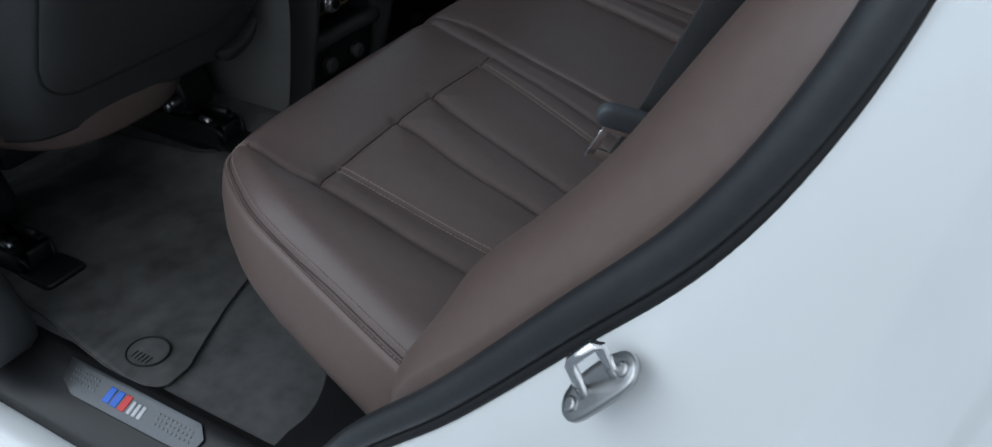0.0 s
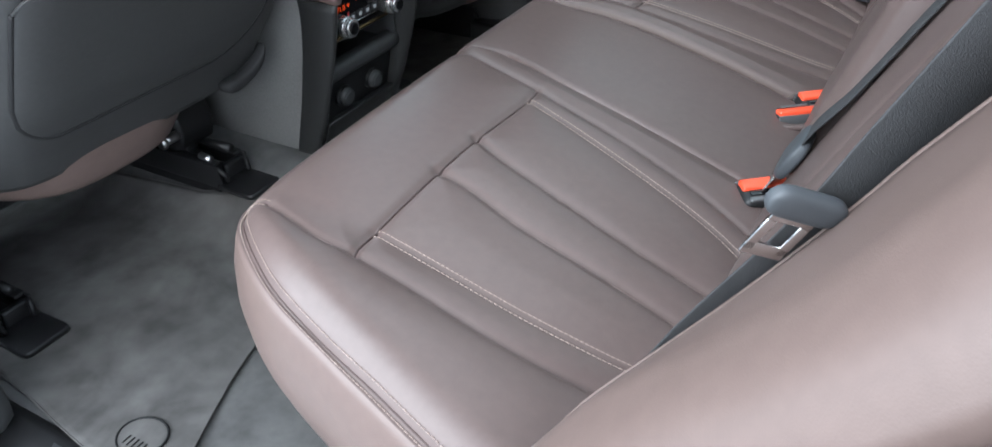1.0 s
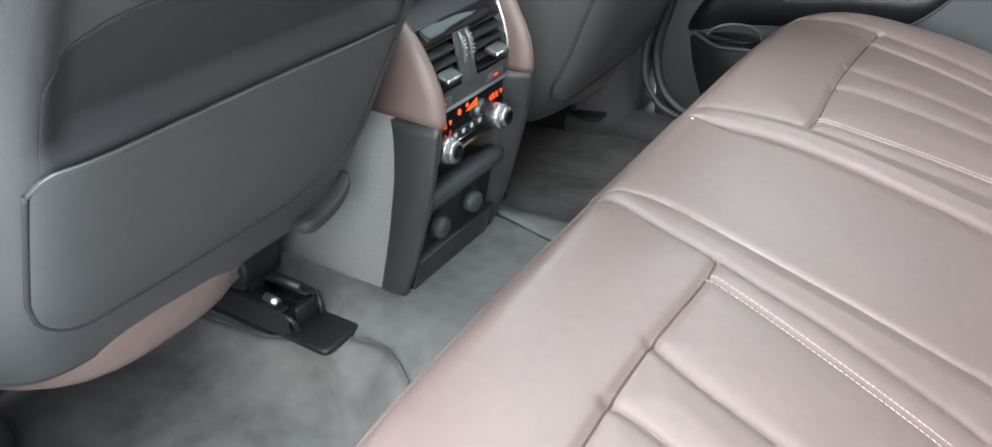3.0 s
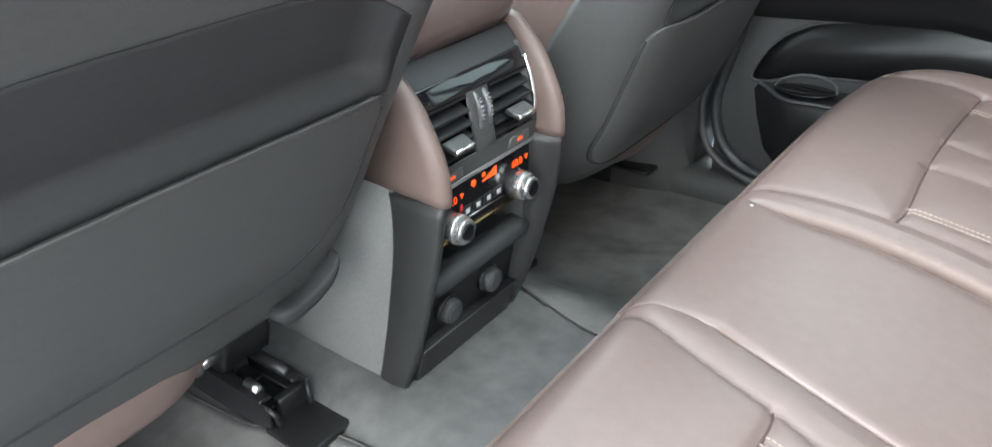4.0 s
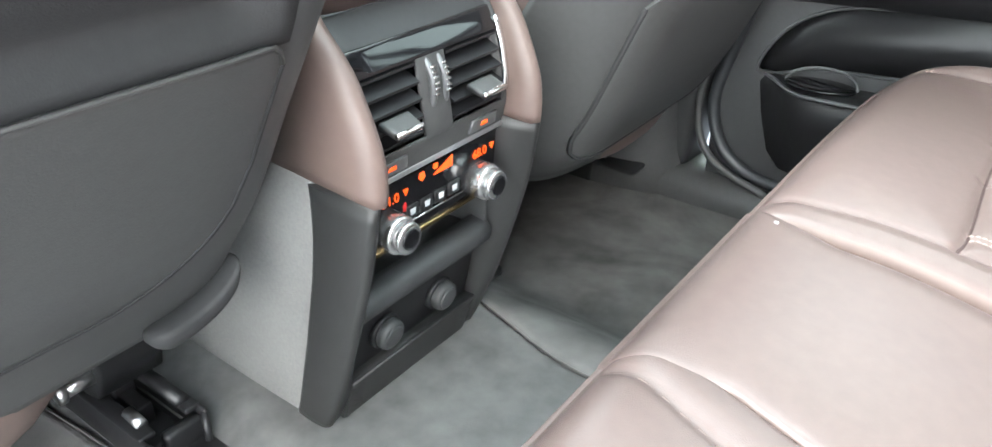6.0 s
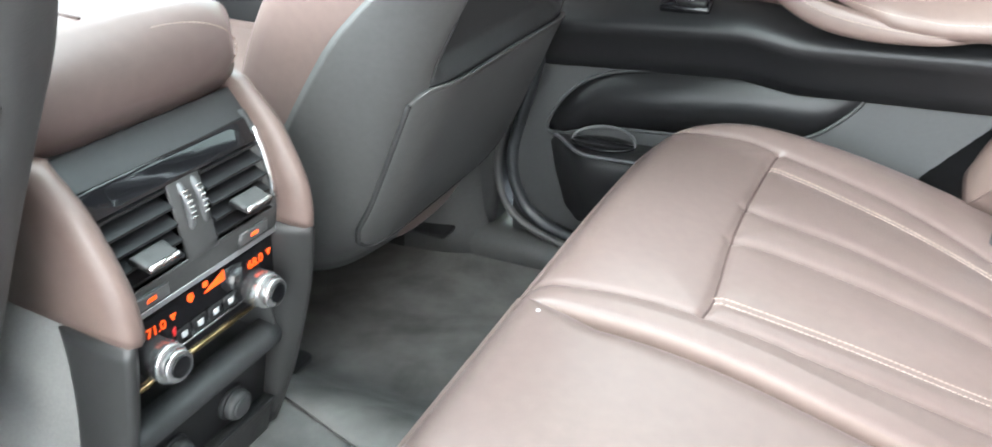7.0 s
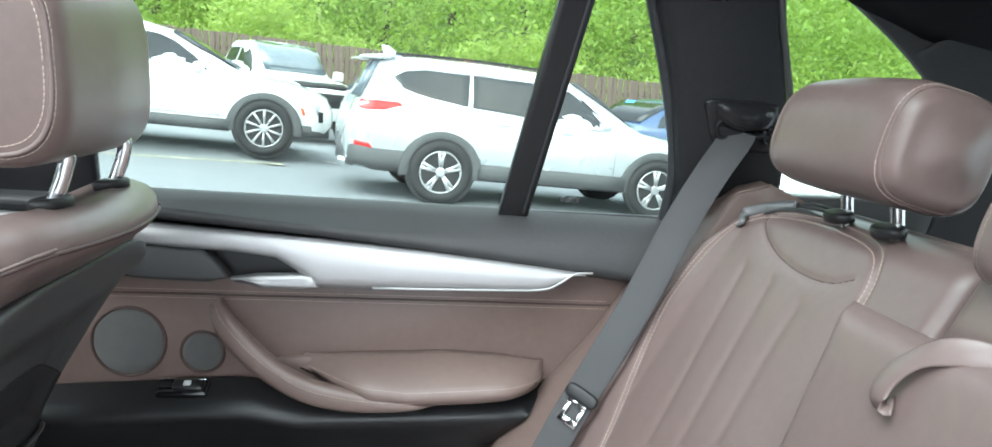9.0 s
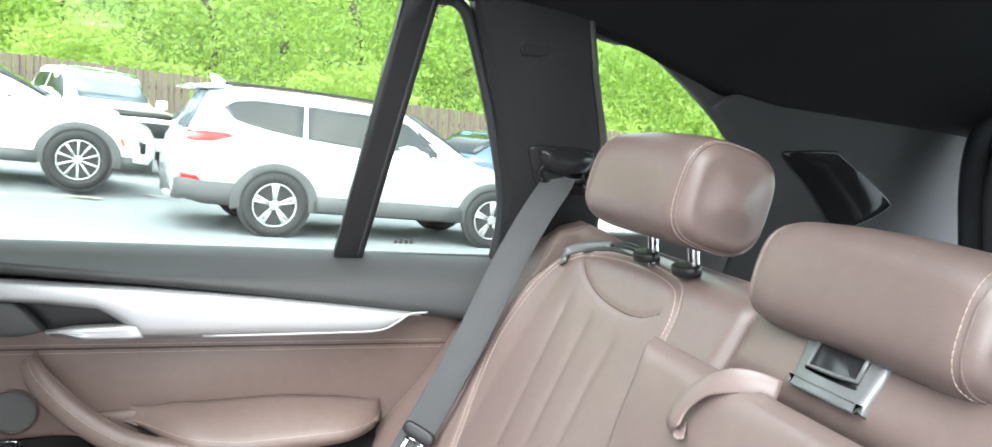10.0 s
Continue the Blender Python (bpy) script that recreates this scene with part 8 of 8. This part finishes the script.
dark_extras = [("rear_screen", rear_screen(dark_form, -0.90, 1.18, -0.72, 1.62, 0.62, 0.56), DARK_GLASS), ("name_bars", join(*[block((-0.965, 0.46 - 0.05 * k - 0.018, 0.830), (-0.94, 0.46 - 0.05 * k + 0.018, 0.875), 0.003) for k in range(4)]), CHROME)]
for s in (-1, 1):
    dark_extras += [("tail_lamp", loft([[(-0.985, s * 0.74, z), (-0.90, s * 0.915, z), (-0.74, s * 0.965, z), (-0.74, s * 0.74, z)] for z in np.linspace(0.66, 0.92, 8)]), TAIL_ORANGE), ("tail_lamp", loft([[(-0.985, s * 0.60, z), (-0.984, s * 0.738, z), (-0.74, s * 0.738, z), (-0.74, s * 0.60, z)] for z in np.linspace(0.64, 1.118, 8)]), TAIL), ("tail_lamp", loft([[(-0.978, s * 0.742, z), (-0.89, s * 0.91, z), (-0.74, s * 0.955, z), (-0.74, s * 0.742, z)] for z in np.linspace(0.925, 1.118, 8)]), TAIL),
                    ("tail_lamp", loft([[(-0.90 + 0.40 * max(z - 1.12, 0), s * 0.70 - s * 0.2 * (z - 1.1), z), (-0.85 + 0.40 * max(z - 1.12, 0), s * (0.925 - 0.42 * (z - 1.1)), z), (-0.66, s * (0.93 - 0.40 * (z - 1.1)), z), (-0.66, s * 0.66, z)] for z in np.linspace(1.12, 1.55, 8)]), TAIL)]
vehicle("parked_estate", "dark parked estate car with tall red tail lamps", dark_form, stand(-3.80, 5.24, 2.70), BLACK_PAINT, [[(-0.5, 1.2), (2.0, 1.12), (1.6, 1.5), (1.2, 1.6), (-0.4, 1.6)]], (-3.80, 5.24, 0.28), wheels=(0.0, 2.95), r=0.38, lamps=(), extras=dark_extras)

# white car at the far end of the row, with a red band
vehicle("parked_crossover", "white parked crossover seen through the quarter window", cross_form, stand(4.7, 7.5, 0.9), PAINT, cross_windows, (4.7, 7.5, -0.1), wheels=(0.0, 2.86), r=0.375, spokes=10, twin=False, lamps=cross_lamps,
        extras=cross_extras[:2] + [("red_band", tube([(x, -0.962, 0.62) for x in np.linspace(0.5, 2.4, 6)], 0.025, 6), TAIL)])

# ---- board fence ----
fence = thing("fence", "weathered brown board fence at the edge of the lot", "fence", (0, 21.5, 0), kind="structure")
rnd = random.Random(4)
board = block((-0.068, -0.012, 0.0), (0.068, 0.012, 2.22), 0.006)
mesh_src = None
for k in range(200):
    x = -15.0 + 0.150 * k
    y = 21.5 + (0.025 if k % 2 else -0.01)
    ob = part("board", board, FENCE, None) if mesh_src is None else new("board", mesh_src)
    mesh_src = ob.data
    ob.parent = fence
    ob.matrix_parent_inverse = Matrix.Translation((0, -21.5, 0))
    ob.matrix_basis = Matrix.Translation((x, y, lot(x, y) - 0.03 + rnd.uniform(-0.015, 0.015))) @ Matrix.Rotation(radians(rnd.uniform(-0.4, 0.4)), 4, "Y")
bpy.context.view_layer.update()
for z in (0.4, 1.75):
    part("rail", loft([[(x, 21.53, lot(x, 21) + z), (x, 21.57, lot(x, 21) + z), (x, 21.57, lot(x, 21) + z + 0.09), (x, 21.53, lot(x, 21) + z + 0.09)] for x in np.linspace(-15.1, 15.0, 12)]), FENCE, fence)


# ---- leaves on the bank ----
def foliage(name, count, box, size, lift, m, label, seed):
    g = np.random.default_rng(seed)
    x0, x1, y0, y1, z0, z1 = box
    clumps = []
    for _ in range(count):
        x, y = g.uniform(x0, x1), y0 + (y1 - y0) * g.random() ** 1.3
        r = g.uniform(0.5, 1.3) * size
        z = hill(x, y) + g.uniform(z0, z1) * (0.35 + 0.65 * (0.5 + 0.5 * math.sin(x * 0.9 + 1.7 * math.sin(y))))
        clumps.append((x, y, z, r))
    pos, rad = [], []
    for x, y, z, r in clumps:
        k = int(46 * r * r / (size * size)) + 18
        d = g.normal(size=(k, 3))
        d /= np.linalg.norm(d, axis=1)[:, None]
        d *= (g.random((k, 1)) ** 0.45) * r * np.array((1.0, 1.0, 0.8))
        pos.append(d + (x, y, z))
        rad.append(g.uniform(0.6, 1.25, k) * lift)
    pos, rad = np.concatenate(pos), np.concatenate(rad)
    k = len(pos)
    a = g.normal(size=(k, 3))
    a /= np.linalg.norm(a, axis=1)[:, None]
    b = g.normal(size=(k, 3))
    b -= (a * b).sum(1)[:, None] * a
    b /= np.linalg.norm(b, axis=1)[:, None]
    a, b = a * rad[:, None], b * rad[:, None] * 0.55
    bend = np.cross(a, b) * 0.9
    v = np.stack((pos - a, pos - b * 0.9 + bend, pos + a, pos + b * 0.9 + bend), 1).reshape(-1, 3)
    f = np.arange(4 * k).reshape(-1, 4)
    ob = part(name, (v.tolist(), f.tolist()), m, smooth=False)
    return tagged(ob, label, "bushes", kind="stuff")


foliage("bushes", 900, (-16, 17, 22.3, 26.5, 0.9, 2.9), 0.80, 0.085, LEAF_PALE, "bright green leafy bushes growing over the fence", 3)
foliage("woodland", 1400, (-24, 26, 25, 37, 0.8, 5.6), 1.15, 0.125, LEAF, "dense green woodland on the bank behind the fence", 7)
foliage("woodland", 700, (-34, 38, 34, 52, 1.5, 9.0), 1.9, 0.22, LEAF, "taller trees at the top of the wooded bank", 11)


def tree_trunk(x, y, h, seed):
    g = random.Random(seed)
    pts = [(x + 0.12 * k * g.uniform(-1, 1), y + 0.1 * k * g.uniform(-1, 1), hill(x, y) - 0.3 + h * k / 7) for k in range(8)]
    shapes = [tube(spline(pts, 20), [0.16 - 0.006 * k for k in range(20)], 8)]
    for k in range(3, 8):
        a = g.uniform(0, 6.3)
        p = Vector(pts[k])
        shapes.append(tube([p, p + Vector((0.5 * math.cos(a), 0.5 * math.sin(a), 0.5)), p + Vector((1.2 * math.cos(a), 1.2 * math.sin(a), 1.3))], [0.06, 0.04, 0.015], 6))
    ob = part("tree_trunk", join(*shapes), BARK)
    tagged(ob, "thin grey-brown tree trunk with limbs among the leaves", "tree", "trees")


for k in range(12):
    tree_trunk(-13 + 2.4 * k, 29.5 + 1.8 * math.sin(2.3 * k), 7.5, k)
